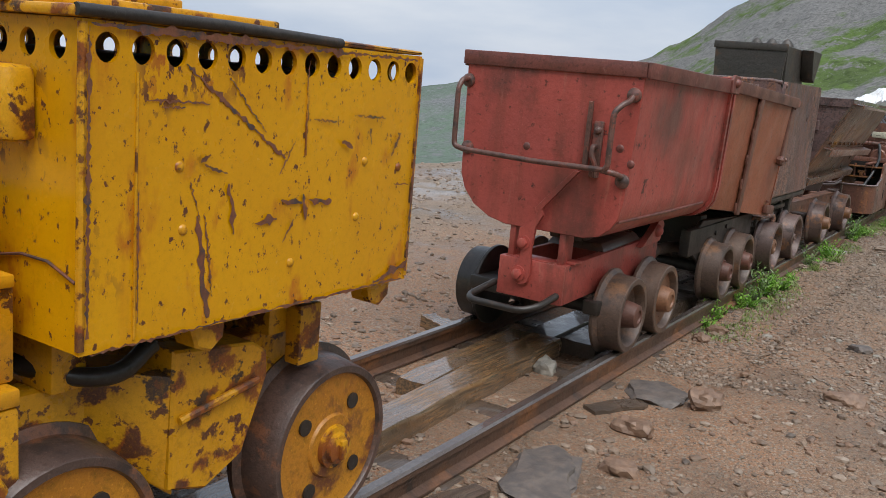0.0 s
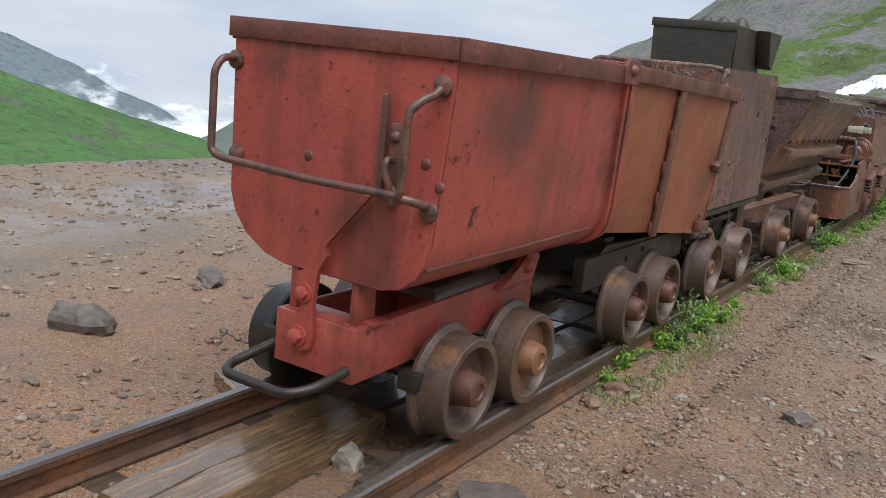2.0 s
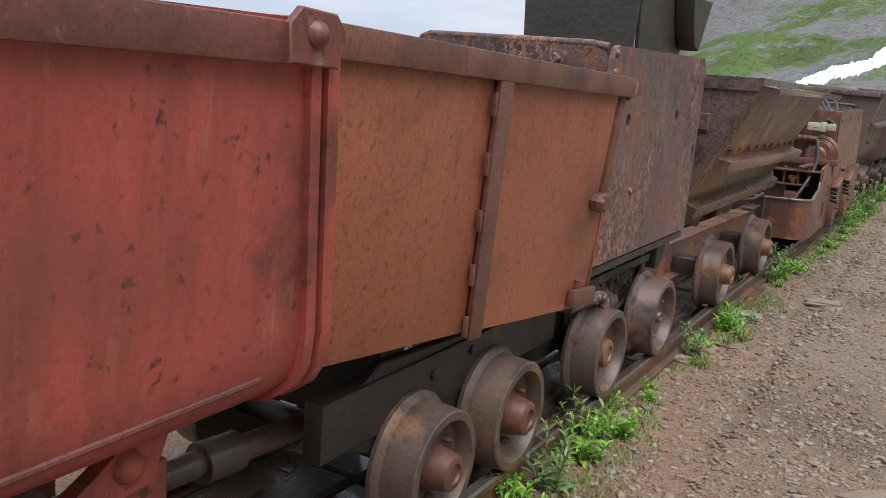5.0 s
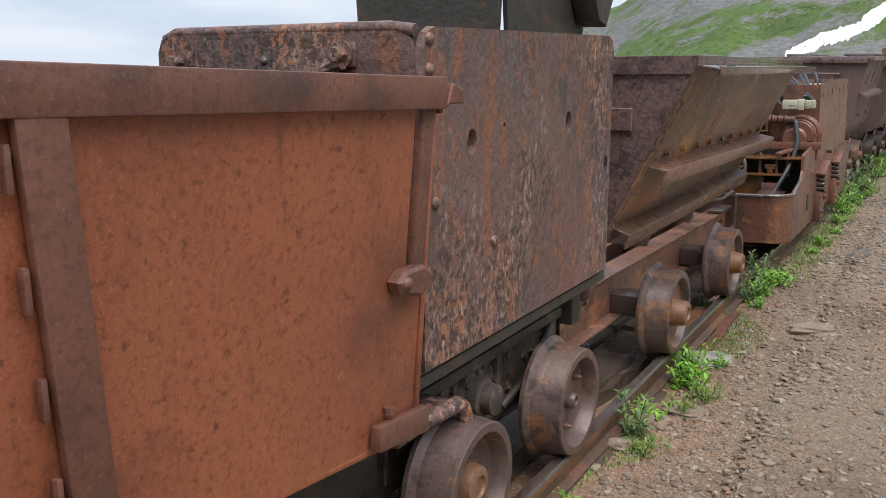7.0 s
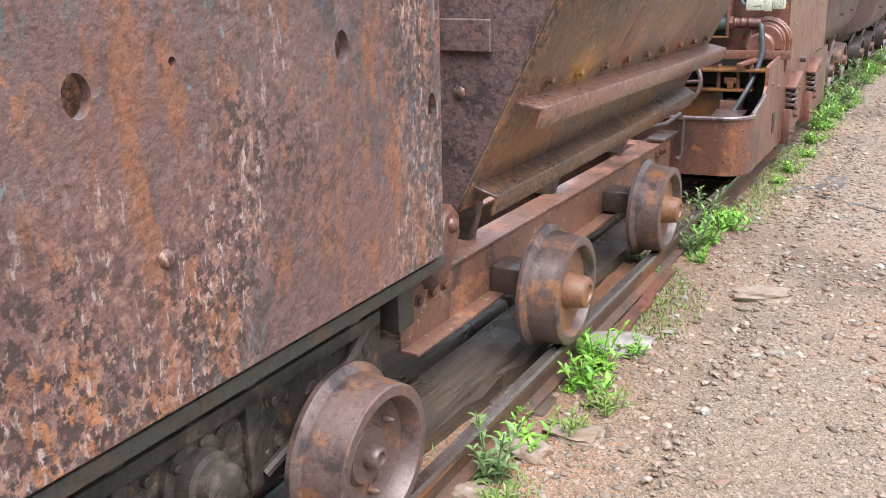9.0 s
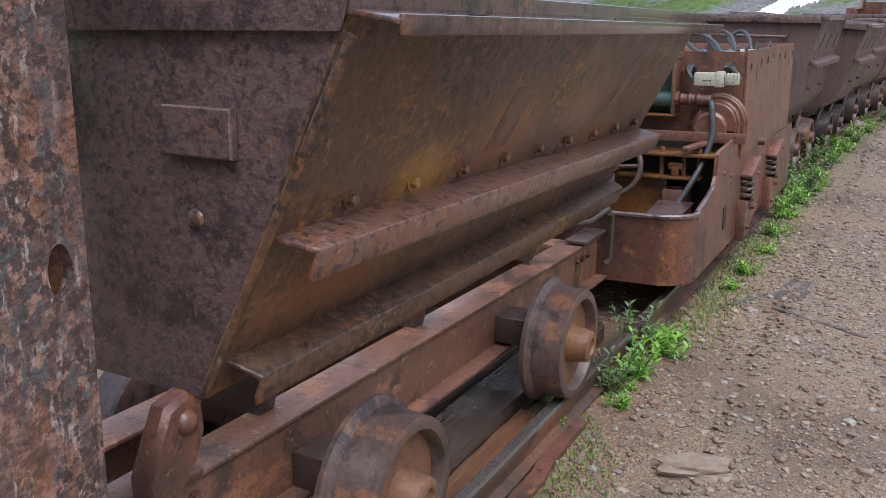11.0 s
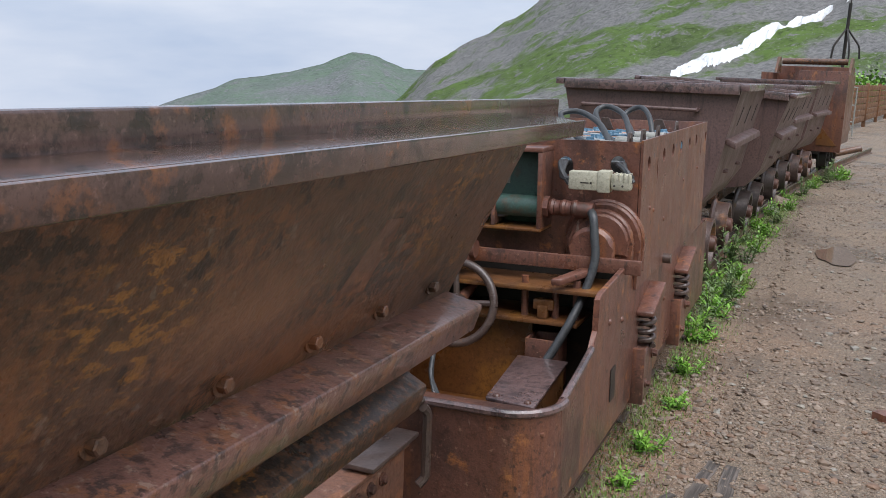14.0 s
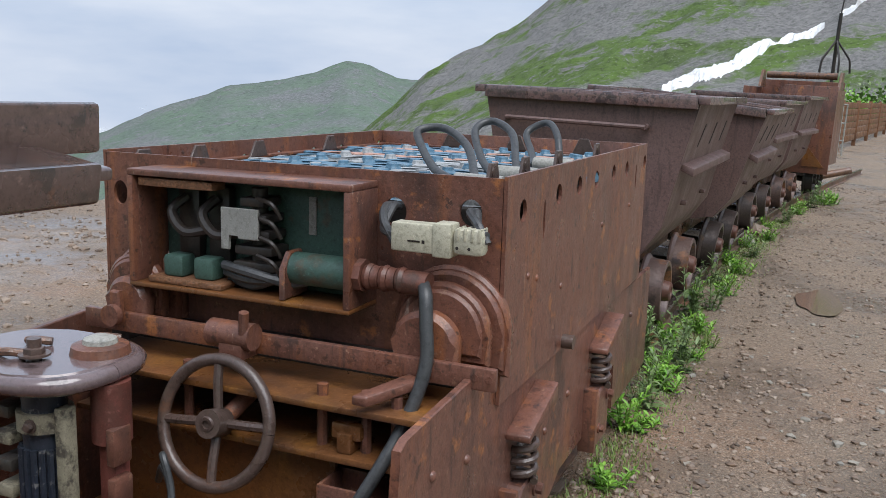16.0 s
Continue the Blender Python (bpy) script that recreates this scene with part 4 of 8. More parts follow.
# ---- red ore car ----
def red_ore_car():
    car = thing("ore_car", (-1.77, 4.2, RAIL_TOP), "red oxide painted steel ore car with rounded tub and bail handle", "mine car", "train vehicles")
    prof = [(-2.205, 1.45), (-2.190, 0.90), (-2.165, 0.83), (-2.11, 0.765), (-2.02, 0.715), (-1.93, 0.695), (-1.54, 0.695), (-1.47, 0.712), (-1.42, 0.752), (-1.392, 0.80), (-1.378, 0.87), (-1.345, 1.45)]
    tub = shell(bmesh.new(), prof, 3.585, 4.825, 0.010)
    back = prism(bmesh.new(), [(x * 0.997 - 0.005, z + 0.004) for x, z in prof], "y", 4.805, 4.82, 0.002)
    for v in [*tub.verts, *back.verts]:
        if v.co.y > 4.5:
            v.co.y += 0.075 * min(1.0, max(0.0, (1.40 - v.co.z) / 0.6))
    part("tub", tub, M_RED, car, "red tub with dark rust stains")
    part("front_plate", prism(bmesh.new(), [(x * 1.0, z) for x, z in prof], "y", 3.575, 3.592, 0.003), M_RED, car)
    part("back_plate", back, M_RED, car)
    weld = bmesh.new()
    rod(weld, [(-1.402, 3.60, 0.785), (-1.400, 4.2, 0.783), (-1.398, 4.78, 0.79)], 0.008, 8)
    part("weld_seam", weld, M_REDLIP, car)
    lip = bmesh.new()
    box(lip, -2.222, -1.3395, 3.562, 3.578, 1.398, 1.462, 0.004)
    hexa(lip, [(-1.338, 3.562, 1.396), (-1.322, 3.562, 1.396), (-1.318, 4.78, 1.372), (-1.334, 4.78, 1.372), (-1.338, 3.562, 1.462), (-1.322, 3.562, 1.462), (-1.318, 4.78, 1.442), (-1.334, 4.78, 1.442)], 0.004)
    box(lip, -2.225, -2.208, 3.58, 4.78, 1.39, 1.455, 0.004)
    part("rim", lip, M_REDLIP, car, "worn dark red rim angle")
    fl = bmesh.new()
    edge = [(x + (0.016 if x > -1.78 else -0.016) * (1 if z > 0.72 else 0.6), z - (0.012 if z < 0.85 else 0)) for x, z in prof]
    shell(fl, edge, 4.800, 4.828, 0.028)
    shell(fl, [(x + (0.004 if x > -1.78 else -0.004), z) for x, z in edge], 4.842, 4.875, 0.032)
    for v in fl.verts:
        v.co.y += 0.075 * min(1.0, max(0.0, (1.40 - v.co.z) / 0.6))
    part("end_flange", fl, M_RED, car)
    br = bmesh.new()
    prism(br, [(4.72, 1.375), (4.85, 1.368), (4.87, 1.43), (4.84, 1.462), (4.745, 1.468), (4.715, 1.44)], "x", -1.322, -1.306, 0.003)
    dome(br, (-1.306, 4.785, 1.425), 0.024, 0.02)
    part("pivot_bracket", br, M_REDLIP, car, "red bracket with a round bolt")
    bail = bent([(-2.185, 3.57, 1.33), (-2.178, 3.50, 1.33), (-2.180, 3.47, 1.29), (-2.178, 3.47, 1.03), (-2.13, 3.47, 1.018), (-1.765, 3.47, 1.008), (-1.436, 3.47, 1.012), (-1.424, 3.47, 1.03), (-1.424, 3.47, 1.25), (-1.40, 3.50, 1.285), (-1.388, 3.54, 1.30), (-1.385, 3.57, 1.325)], 0.03)
    part("bail", rod(bmesh.new(), bail, 0.0125, 10), M_BAIL, car, "bent round bar handle with worn red paint")
    lug = bmesh.new()
    rod(lug, bent([(-1.45, 3.47, 1.010), (-1.40, 3.50, 1.0), (-1.39, 3.55, 0.985)], 0.03), 0.0135, 10)
    for cx, cz in ((-2.19, 1.325), (-1.385, 1.325), (-1.392, 0.965), (-2.165, 1.02)):
        lathe(lug, [(0, 0.032), (0.010, 0.030), (0.016, 0.018), (0.022, 0.004)], (cx, 3.574, cz), "y", 18, -1)
    part("bail_lug", lug, M_BAIL, car)
    lat = bmesh.new()
    box(lat, -1.543, -1.498, 3.556, 3.572, 0.965, 1.205, 0.006)
    for z in (1.165, 1.005):
        dome(lat, (-1.520, 3.556, z), 0.018, 0.016, "y", -1)
    rod(lat, bent([(-1.520, 3.545, 1.10), (-1.520, 3.52, 1.10), (-1.520, 3.515, 1.06), (-1.503, 3.52, 1.03), (-1.500, 3.53, 0.97)], 0.02), 0.011, 8)
    prism(lat, [(-1.573, 1.285), (-1.553, 1.285), (-1.550, 1.02), (-1.563, 0.99), (-1.573, 1.0)], "y", 3.545, 3.560, 0.002)
    part("latch", lat, M_BAIL, car, "steel latch plate with rivets")
    lev = bmesh.new()
    prism(lev, [(-1.60, 0.985), (-1.574, 0.985), (-1.66, 0.885), (-1.72, 0.815), (-1.735, 0.795), (-1.720, 0.770), (-1.755, 0.715), (-1.765, 0.60), (-1.757, 0.50), (-1.768, 0.455), (-1.805, 0.437), (-1.845, 0.455), (-1.858, 0.49), (-1.84, 0.525), (-1.815, 0.54), (-1.812, 0.60), (-1.835, 0.655), (-1.832, 0.70), (-1.79, 0.715), (-1.752, 0.765), (-1.765, 0.80), (-1.69, 0.885)], "y", 3.535, 3.552, 0.002)
    bolt(lev, (-1.803, 3.535, 0.635), 0.022, 0.025, "y", -1)
    bolt(lev, (-1.815, 3.535, 0.49), 0.024, 0.03, "y", -1)
    part("lever", lev, M_RED, car, "zigzag flat steel door lever")
    rv = bmesh.new()
    for x, z in ((-1.86, 1.06), (-1.365, 1.04), (-1.42, 1.10)):
        dome(rv, (x, 3.575, z), 0.018, 0.006, "y", -1)
    part("rivet", rv, M_REDLIP, car)
    fr = bmesh.new()
    box(fr, -1.93, -1.60, 3.555, 3.575, 0.375, 0.555, 0.006)
    box(fr, -1.93, -1.905, 3.57, 4.72, 0.385, 0.555, 0.006)
    hexa(fr, [(-1.645, 3.57, 0.375), (-1.60, 3.57, 0.375), (-1.60, 4.75, 0.40), (-1.645, 4.75, 0.40), (-1.645, 3.57, 0.555), (-1.60, 3.57, 0.555), (-1.60, 4.75, 0.58), (-1.645, 4.75, 0.58)])
    box(fr, -1.903, -1.648, 3.58, 3.68, 0.535, 0.558, 0.005)
    box(fr, -1.90, -1.65, 4.2, 4.3, 0.41, 0.54, 0.005)
    part("underframe", fr, M_RED, car)
    po = bmesh.new()
    box(po, -1.905, -1.875, 3.585, 3.68, 0.55, 0.70, 0.004)
    box(po, -1.655, -1.625, 3.585, 3.68, 0.55, 0.70, 0.004)
    box(po, -1.68, -1.58, 3.62, 3.70, 0.556, 0.57, 0.004)
    part("post", po, M_RED, car)
    sad = bmesh.new()
    plate = bmesh.new()
    hexa(plate, [(-1.92, 4.02, 0.562), (-1.612, 4.02, 0.562), (-1.612, 4.50, 0.58), (-1.92, 4.50, 0.58), (-1.90, 4.04, 0.60), (-1.64, 4.04, 0.60), (-1.64, 4.48, 0.618), (-1.90, 4.48, 0.618)], 0.004)
    # Dark inner block, added to stand for the shade between plate and tub.
    prism(plate, [(4.0, 0.60), (4.46, 0.61), (4.50, 0.70), (3.95, 0.70)], "x", -1.90, -1.72, 0.004)
    part("bed_block", plate, M_IRON, car, "dark steel bed plate, with an added block for the gap's shade")
    prism(sad, [(4.40, 0.55), (4.68, 0.56), (4.72, 0.65), (4.66, 0.70), (4.55, 0.62)], "x", -1.60, -1.565, 0.004)
    dome(sad, (-1.565, 4.62, 0.62), 0.035, 0.03)
    part("saddle", sad, M_RED, car)
    part("coupling_bar", rod(bmesh.new(), bent([(-1.95, 3.58, 0.42), (-1.99, 3.42, 0.375), (-1.95, 3.36, 0.37), (-1.70, 3.36, 0.37), (-1.64, 3.42, 0.39), (-1.625, 3.57, 0.42)], 0.04), 0.016, 10), M_BLACK, car, "black bent coupling bar")
    pe = bmesh.new()
    box(pe, -1.60, -1.52, 3.80, 4.72, 0.30, 0.37, 0.01)
    box(pe, -2.22, -1.95, 3.80, 4.72, 0.30, 0.37, 0.01)
    part("axle_box", pe, M_BLACK, car)
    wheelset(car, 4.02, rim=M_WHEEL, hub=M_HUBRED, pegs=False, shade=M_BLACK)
    wheelset(car, 4.49, rim=M_WHEEL, hub=M_WHEELO, web=1.1)
    return car


# ---- rust coloured box car ----
def rust_box_car():
    car = thing("ore_car", (-1.80, 5.8, RAIL_TOP), "orange rusted steel box car with riveted side panels", "mine car", "train vehicles")
    t0, t1, b0, b1 = 1.425, 1.37, 0.735, 0.545
    xt, xb, lt, lb = -1.385, -1.462, -2.24, -2.18
    bm = bmesh.new()
    for y0, y1 in ((4.885, 5.64), (5.642, 6.62)):
        f0, f1 = (y0 - 4.86) / 1.76, (y1 - 4.86) / 1.76
        z0, z1 = b0 + (b1 - b0) * f0, b0 + (b1 - b0) * f1
        u0, u1 = t0 + (t1 - t0) * f0, t0 + (t1 - t0) * f1
        s = 0.10 if y0 > 5 else 0.08
        e = 0.10 if y1 < 6 else 0.03
        if y0 > 5:
            outline = [(y0 + s, z0), (6.625, z1), (6.615, 0.90), (6.565, 0.93), (6.545, 1.0), (6.54, u1), (y0, u0)]
            at = lambda z: xb + (xt - xb) * (z - 0.6) / 0.8
            lo, hi = [[bm.verts.new((at(z) - d, y, z)) for y, z in outline] for d in (0.012, 0.0)]
            bm.faces.new(lo)
            bm.faces.new(hi[::-1])
            for i in range(7):
                bm.faces.new((lo[i], hi[i], hi[(i + 1) % 7], lo[(i + 1) % 7]))
            continue
        hexa(bm, [(xb - 0.012, y0 + s, z0), (xb, y0 + s, z0), (xb, y1 + e, z1), (xb - 0.012, y1 + e, z1), (xt - 0.012, y0, u0), (xt, y0, u0), (xt, y1, u1), (xt - 0.012, y1, u1)], 0.003)
        if y0 < 5:
            part("side_panel", bm, M_RUSTB, car, "orange rust sheet panel")
            bm = bmesh.new()
    part("side_panel", bm, M_RUSTB, car, "orange rust sheet panel")
    bm = bmesh.new()
    hexa(bm, [(lb, 4.86, b0), (lb + 0.012, 4.86, b0), (lb + 0.012, 6.64, b1), (lb, 6.64, b1), (lt, 4.86, t0), (lt + 0.012, 4.86, t0), (lt + 0.012, 6.62, t1), (lt, 6.62, t1)], 0.003)
    hexa(bm, [(lb, 6.63, b1), (xb, 6.63, b1), (xb, 6.65, b1), (lb, 6.65, b1), (lt, 6.60, t1), (xt, 6.60, t1), (xt, 6.62, t1), (lt, 6.62, t1)], 0.003)
    hexa(bm, [(lb, 4.86, b0), (xb, 4.86, b0), (xb, 4.88, b0), (lb, 4.88, b0), (lt, 4.86, t0), (xt, 4.86, t0), (xt, 4.88, t0), (lt, 4.88, t0)], 0.003)
    hexa(bm, [(lb, 5.04, b0), (xb, 5.04, b0), (xb, 6.64, b1), (lb, 6.64, b1), (lb, 5.04, b0 + 0.015), (xb, 5.04, b0 + 0.015), (xb, 6.64, b1 + 0.015), (lb, 6.64, b1 + 0.015)], 0.003)
    part("box_body", bm, M_RUSTB, car)
    bm = bmesh.new()
    hexa(bm, [(xt + 0.004, 4.85, 1.388), (xt + 0.020, 4.85, 1.388), (xt + 0.020, 6.63, 1.320), (xt + 0.004, 6.63, 1.320), (xt + 0.004, 4.85, 1.455), (xt + 0.020, 4.85, 1.455), (xt + 0.020, 6.63, 1.388), (xt + 0.004, 6.63, 1.388)], 0.004)
    hexa(bm, [(xt - 0.05, 4.85, 1.443), (xt + 0.004, 4.85, 1.443), (xt + 0.004, 6.63, 1.376), (xt - 0.05, 6.63, 1.376), (xt - 0.05, 4.85, 1.455), (xt + 0.004, 4.85, 1.455), (xt + 0.004, 6.63, 1.388), (xt - 0.05, 6.63, 1.388)], 0.003)
    box(bm, -2.26, -1.38, 6.62, 6.635, 1.31, 1.385, 0.004)
    part("rim", bm, M_RIMB, car, "brown rusted rim angle")
    bm = bmesh.new()
    hexa(bm, [(xb + 0.002, 5.70, 0.635), (xb + 0.020, 5.70, 0.635), (xb + 0.020, 5.775, 0.628), (xb + 0.002, 5.775, 0.628), (xt + 0.002, 5.605, 1.362), (xt + 0.018, 5.605, 1.362), (xt + 0.018, 5.68, 1.360), (xt + 0.002, 5.68, 1.360)], 0.003)
    part("stiffener", bm, M_RIMB, car, "upright brown stiffening strip")
    bm = bmesh.new()
    for k in range(5):
        f = k / 4
        box(bm, xt - 0.07 * f, xt - 0.07 * f + 0.014, 5.59 + 0.085 * f, 5.60 + 0.085 * f, 1.30 - 0.62 * f - 0.03, 1.30 - 0.62 * f + 0.03, 0.002)
    part("hinge", bm, M_RIMB, car)
    bm = bmesh.new()
    hexa(bm, [(xb + 0.002, 6.44, 0.585), (xb + 0.035, 6.44, 0.585), (xb + 0.035, 6.65, 0.560), (xb + 0.002, 6.65, 0.560), (xb + 0.008, 6.44, 0.645), (xb + 0.035, 6.44, 0.645), (xb + 0.035, 6.65, 0.625), (xb + 0.008, 6.65, 0.625)], 0.006)
    rod(bm, [(xb + 0.02, 6.50, 0.655), (xb + 0.02, 6.50, 0.67)], 0.013, 8)
    part("foot_bracket", bm, M_RIMB, car, "welded rust bracket at the lower corner")
    bm = bmesh.new()
    hexa(bm, [(-1.452, 6.56, 0.93), (-1.418, 6.56, 0.93), (-1.418, 6.612, 0.93), (-1.452, 6.612, 0.93), (-1.412, 6.562, 1.335), (-1.385, 6.562, 1.335), (-1.385, 6.614, 1.335), (-1.412, 6.614, 1.335)], 0.008)
    prism(bm, [(6.47, 0.965), (6.485, 0.935), (6.56, 0.915), (6.60, 0.925), (6.612, 0.96), (6.575, 0.985), (6.50, 0.985)], "x", -1.432, -1.392, 0.008)
    dome(bm, (-1.392, 6.50, 0.958), 0.016, 0.012)
    prism(bm, [(6.62, 1.33), (6.69, 1.33), (6.69, 1.36), (6.64, 1.375)], "x", -1.40, -1.36, 0.003)
    part("latch_post", bm, M_RIMB, car, "brown latch bar with hooked foot")
    # Black strip added so that the gap behind the bar looks shaded.
    part("gap_shade_strip", box(bmesh.new(), -1.60, -1.475, 6.50, 6.595, 0.70, 1.33, 0.004), M_BLACK, car, "black strip added for the shade behind the latch bar")
    bm = bmesh.new()
    box(bm, -2.08, -2.02, 5.2, 6.62, 0.40, 0.56, 0.006)
    box(bm, -1.62, -1.56, 5.2, 6.62, 0.40, 0.56, 0.006)
    prism(bm, [(5.32, 0.40), (5.52, 0.30), (6.24, 0.30), (6.36, 0.42), (6.36, 0.56), (5.46, 0.60), (5.28, 0.50)], "x", -1.60, -1.57, 0.005)
    for y, z in ((5.72, 0.50), (5.95, 0.52), (6.15, 0.47)):
        bolt(bm, (-1.57, y, z), 0.016, 0.02)
    box(bm, -2.05, -1.60, 5.5, 5.62, 0.38, 0.62, 0.006)
    box(bm, -2.05, -1.60, 6.3, 6.42, 0.38, 0.56, 0.006)
    part("underframe", bm, M_BLACK, car)
    part("drawbar", rod(bmesh.new(), [(-1.80, 4.75, 0.42), (-1.72, 5.35, 0.42), (-1.66, 5.6, 0.40)], 0.035, 14), M_IRON, car)
    part("drawbar_collar", rod(bmesh.new(), [(-1.765, 5.0, 0.42), (-1.752, 5.11, 0.42)], 0.052, 16), M_IRON, car)
    wheelset(car, 5.605, hub=M_HUBRED, r=0.176)
    wheelset(car, 6.085, rim=M_WHEEL, hub=M_HUBRED)
    return car


# ---- loader with a streaked side plate and raised bucket ----
def mucking_loader():
    car = thing("rocker_shovel_loader", (-1.93, 7.4, RAIL_TOP), "rusted rail loader with streaked side plate and raised dark bucket", "mining loader", "train vehicles")
    part("side_plate", plate_with_holes(bmesh.new(), "x", -1.522, 0.022, 6.75, 8.05, 0.66, 1.50,
         [(6.99, 1.215, 0.026, 0.034), (7.645, 1.225, 0.024, 0.034), (8.005, 1.045, 0.020, 0.040), (7.18, 1.245, 0.008, 0.008)], 20, 0.05), M_RUSTC, car, "thick plate of streaked orange and grey rust with round holes")
    bm = bmesh.new()
    plate_with_holes(bm, "y", 6.75, 0.02, -2.36, -1.524, 0.93, 1.49, [(-1.63, 1.30, 0.035, 0.06), (-1.60, 1.09, 0.024, 0.11)], 20, 0.05)
    part("end_plate", bm, M_RUSTC, car)
    bm = bmesh.new()
    box(bm, -2.36, -2.34, 6.77, 8.05, 0.66, 1.48, 0.004)
    box(bm, -2.34, -1.524, 6.77, 8.05, 0.64, 0.66, 0.004)
    box(bm, -2.34, -1.524, 8.03, 8.05, 0.66, 1.3, 0.004)
    part("inner_body", bm, M_DARK, car)
    bm = bmesh.new()
    rod(bm, [(-2.34, 6.765, 1.475), (-2.3, 6.765, 1.492), (-1.6, 6.765, 1.498), (-1.53, 6.765, 1.49)], 0.016, 10)
    for x, z in ((-2.26, 1.415), (-1.72, 1.435)):
        box(bm, x - 0.035, x + 0.035, 6.735, 6.75, z - 0.03, z + 0.03, 0.006)
        bolt(bm, (x, 6.735, z), 0.022, 0.035, "y", -1)
        rod(bm, [(x - 0.05, 6.73, z - 0.035), (x + 0.01, 6.72, z - 0.02)], 0.016, 8)
    dome(bm, (-1.98, 6.75, 1.42), 0.012, 0.01, "y", -1)
    part("top_roll", bm, M_RUSTC, car)
    bm = bmesh.new()
    for y, z in ((6.775, 1.47), (6.775, 1.40), (6.80, 1.08), (7.12, 0.93)):
        dome(bm, (-1.50, y, z), 0.017, 0.012)
    part("rivet", bm, M_RUSTC, car)
    bm = bmesh.new()
    box(bm, -1.62, -1.52, 6.70, 8.10, 0.605, 0.64, 0.005)
    box(bm, -1.62, -1.60, 6.70, 8.10, 0.56, 0.605, 0.004)
    box(bm, -2.30, -1.62, 6.9, 8.0, 0.58, 0.638, 0.005)
    box(bm, -1.66, -1.60, 7.98, 8.06, 0.44, 0.605, 0.005)
    part("bed_plate", bm, M_GRIMED, car)
    bm = bmesh.new()
    box(bm, -2.16, -1.66, 6.72, 8.0, 0.24, 0.56, 0.03)
    prism(bm, [(6.78, 0.30), (7.02, 0.26), (7.86, 0.24), (7.95, 0.34), (7.93, 0.55), (6.80, 0.55)], "x", -1.668, -1.645, 0.006)
    for y in (7.06, 7.42, 7.82):
        box(bm, -1.648, -1.622, y - 0.02, y + 0.02, 0.28, 0.55, 0.006)
    box(bm, -1.648, -1.615, 6.82, 7.92, 0.49, 0.53, 0.008)
    rod(bm, bent([(-1.63, 7.45, 0.30), (-1.60, 7.55, 0.36), (-1.60, 7.75, 0.46), (-1.64, 7.9, 0.50)], 0.03), 0.014, 8)
    lathe(bm, [(0, 0.088), (0.016, 0.088), (0.020, 0.066), (0.055, 0.062), (0.062, 0.050), (0.095, 0.048), (0.100, 0.040)], (-1.645, 7.25, 0.405), "x", 22)
    for k in range(6):
        a = k * math.pi / 3 + 0.3
        bolt(bm, (-1.629, 7.25 + 0.075 * math.cos(a), 0.405 + 0.075 * math.sin(a)), 0.010, 0.014)
    for y, z in ((6.90, 0.36), (6.92, 0.47), (7.13, 0.46), (7.50, 0.46), (7.52, 0.34), (7.70, 0.42), (7.74, 0.30)):
        bolt(bm, (-1.645, y, z), 0.013, 0.02)
    for k in range(170):
        rnd = random.Random(k)
        c = Vector((-1.648, rnd.uniform(6.82, 7.92), rnd.uniform(0.28, 0.54)))
        res = bmesh.ops.create_icosphere(bm, subdivisions=2, radius=rnd.uniform(0.008, 0.026))
        for v in res["verts"]:
            v.co = c + Vector((v.co.x * 0.45, v.co.y, v.co.z)) * (1 + 0.6 * noise.noise(v.co * 60 + c))
    part("gear_housing", bm, M_GRIME, car, "greasy dark gear housing caked with dirt")
    bm = bmesh.new()
    rod(bm, bent([(-1.68, 6.66, 0.50), (-1.56, 6.66, 0.515), (-1.50, 6.78, 0.53), (-1.49, 6.90, 0.53), (-1.485, 6.93, 0.50), (-1.485, 6.93, 0.42)], 0.03), 0.022, 10)
    box(bm, -1.66, -1.50, 6.62, 6.92, 0.505, 0.53, 0.005)
    part("step_bracket", bm, M_RUSTC, car, "bent rusty step bracket")
    wheelset(car, 6.93, rim=M_WHEELP, hub=M_WHEELO, pegs=False, inset=0.04)
    wheelset(car, 7.64, rim=M_WHEELP, hub=M_WHEELP, inset=0.045, boss=0.5)
    # bucket held up above the body
    bm = bmesh.new()
    prism(bm, [(7.62, 1.80), (7.66, 1.44), (8.28, 1.44), (8.42, 1.80)], "x", -1.74, -1.72, 0.003)
    prism(bm, [(7.62, 1.80), (7.66, 1.44), (8.28, 1.44), (8.42, 1.80)], "x", -2.30, -2.28, 0.003)
    prism(bm, [(-2.30, 1.805), (-2.28, 1.44), (-1.74, 1.44), (-1.72, 1.805)], "y", 7.60, 7.625, 0.003)
    box(bm, -2.28, -1.74, 7.64, 8.28, 1.42, 1.44, 0.003)
    box(bm, -2.31, -1.715, 7.592, 7.602, 1.755, 1.812, 0.003)
    prism(bm, [(8.10, 1.80), (8.16, 1.66), (8.22, 1.56), (8.30, 1.54), (8.46, 1.80)], "x", -1.715, -1.62, 0.004)
    part("bucket_plate", bm, M_GRIMED, car, "dark steel bucket with open top")
    bm = bmesh.new()
    for k in range(3):
        lathe(bm, [(0, 0.07), (0.05, 0.06), (0.09, 0.035), (0.11, 0.005)], (-2.15 + 0.13 * k, 8.3, 1.79), "z", 14)
    part("bucket_tooth", bm, M_GRIMED, car)
    bm = bmesh.new()
    prism(bm, [(7.75, 1.44), (7.6, 1.05), (7.7, 1.0), (8.0, 1.44)], "x", -2.10, -1.90, 0.004)
    part("rocker_arm", bm, M_DARK, car)
    return car


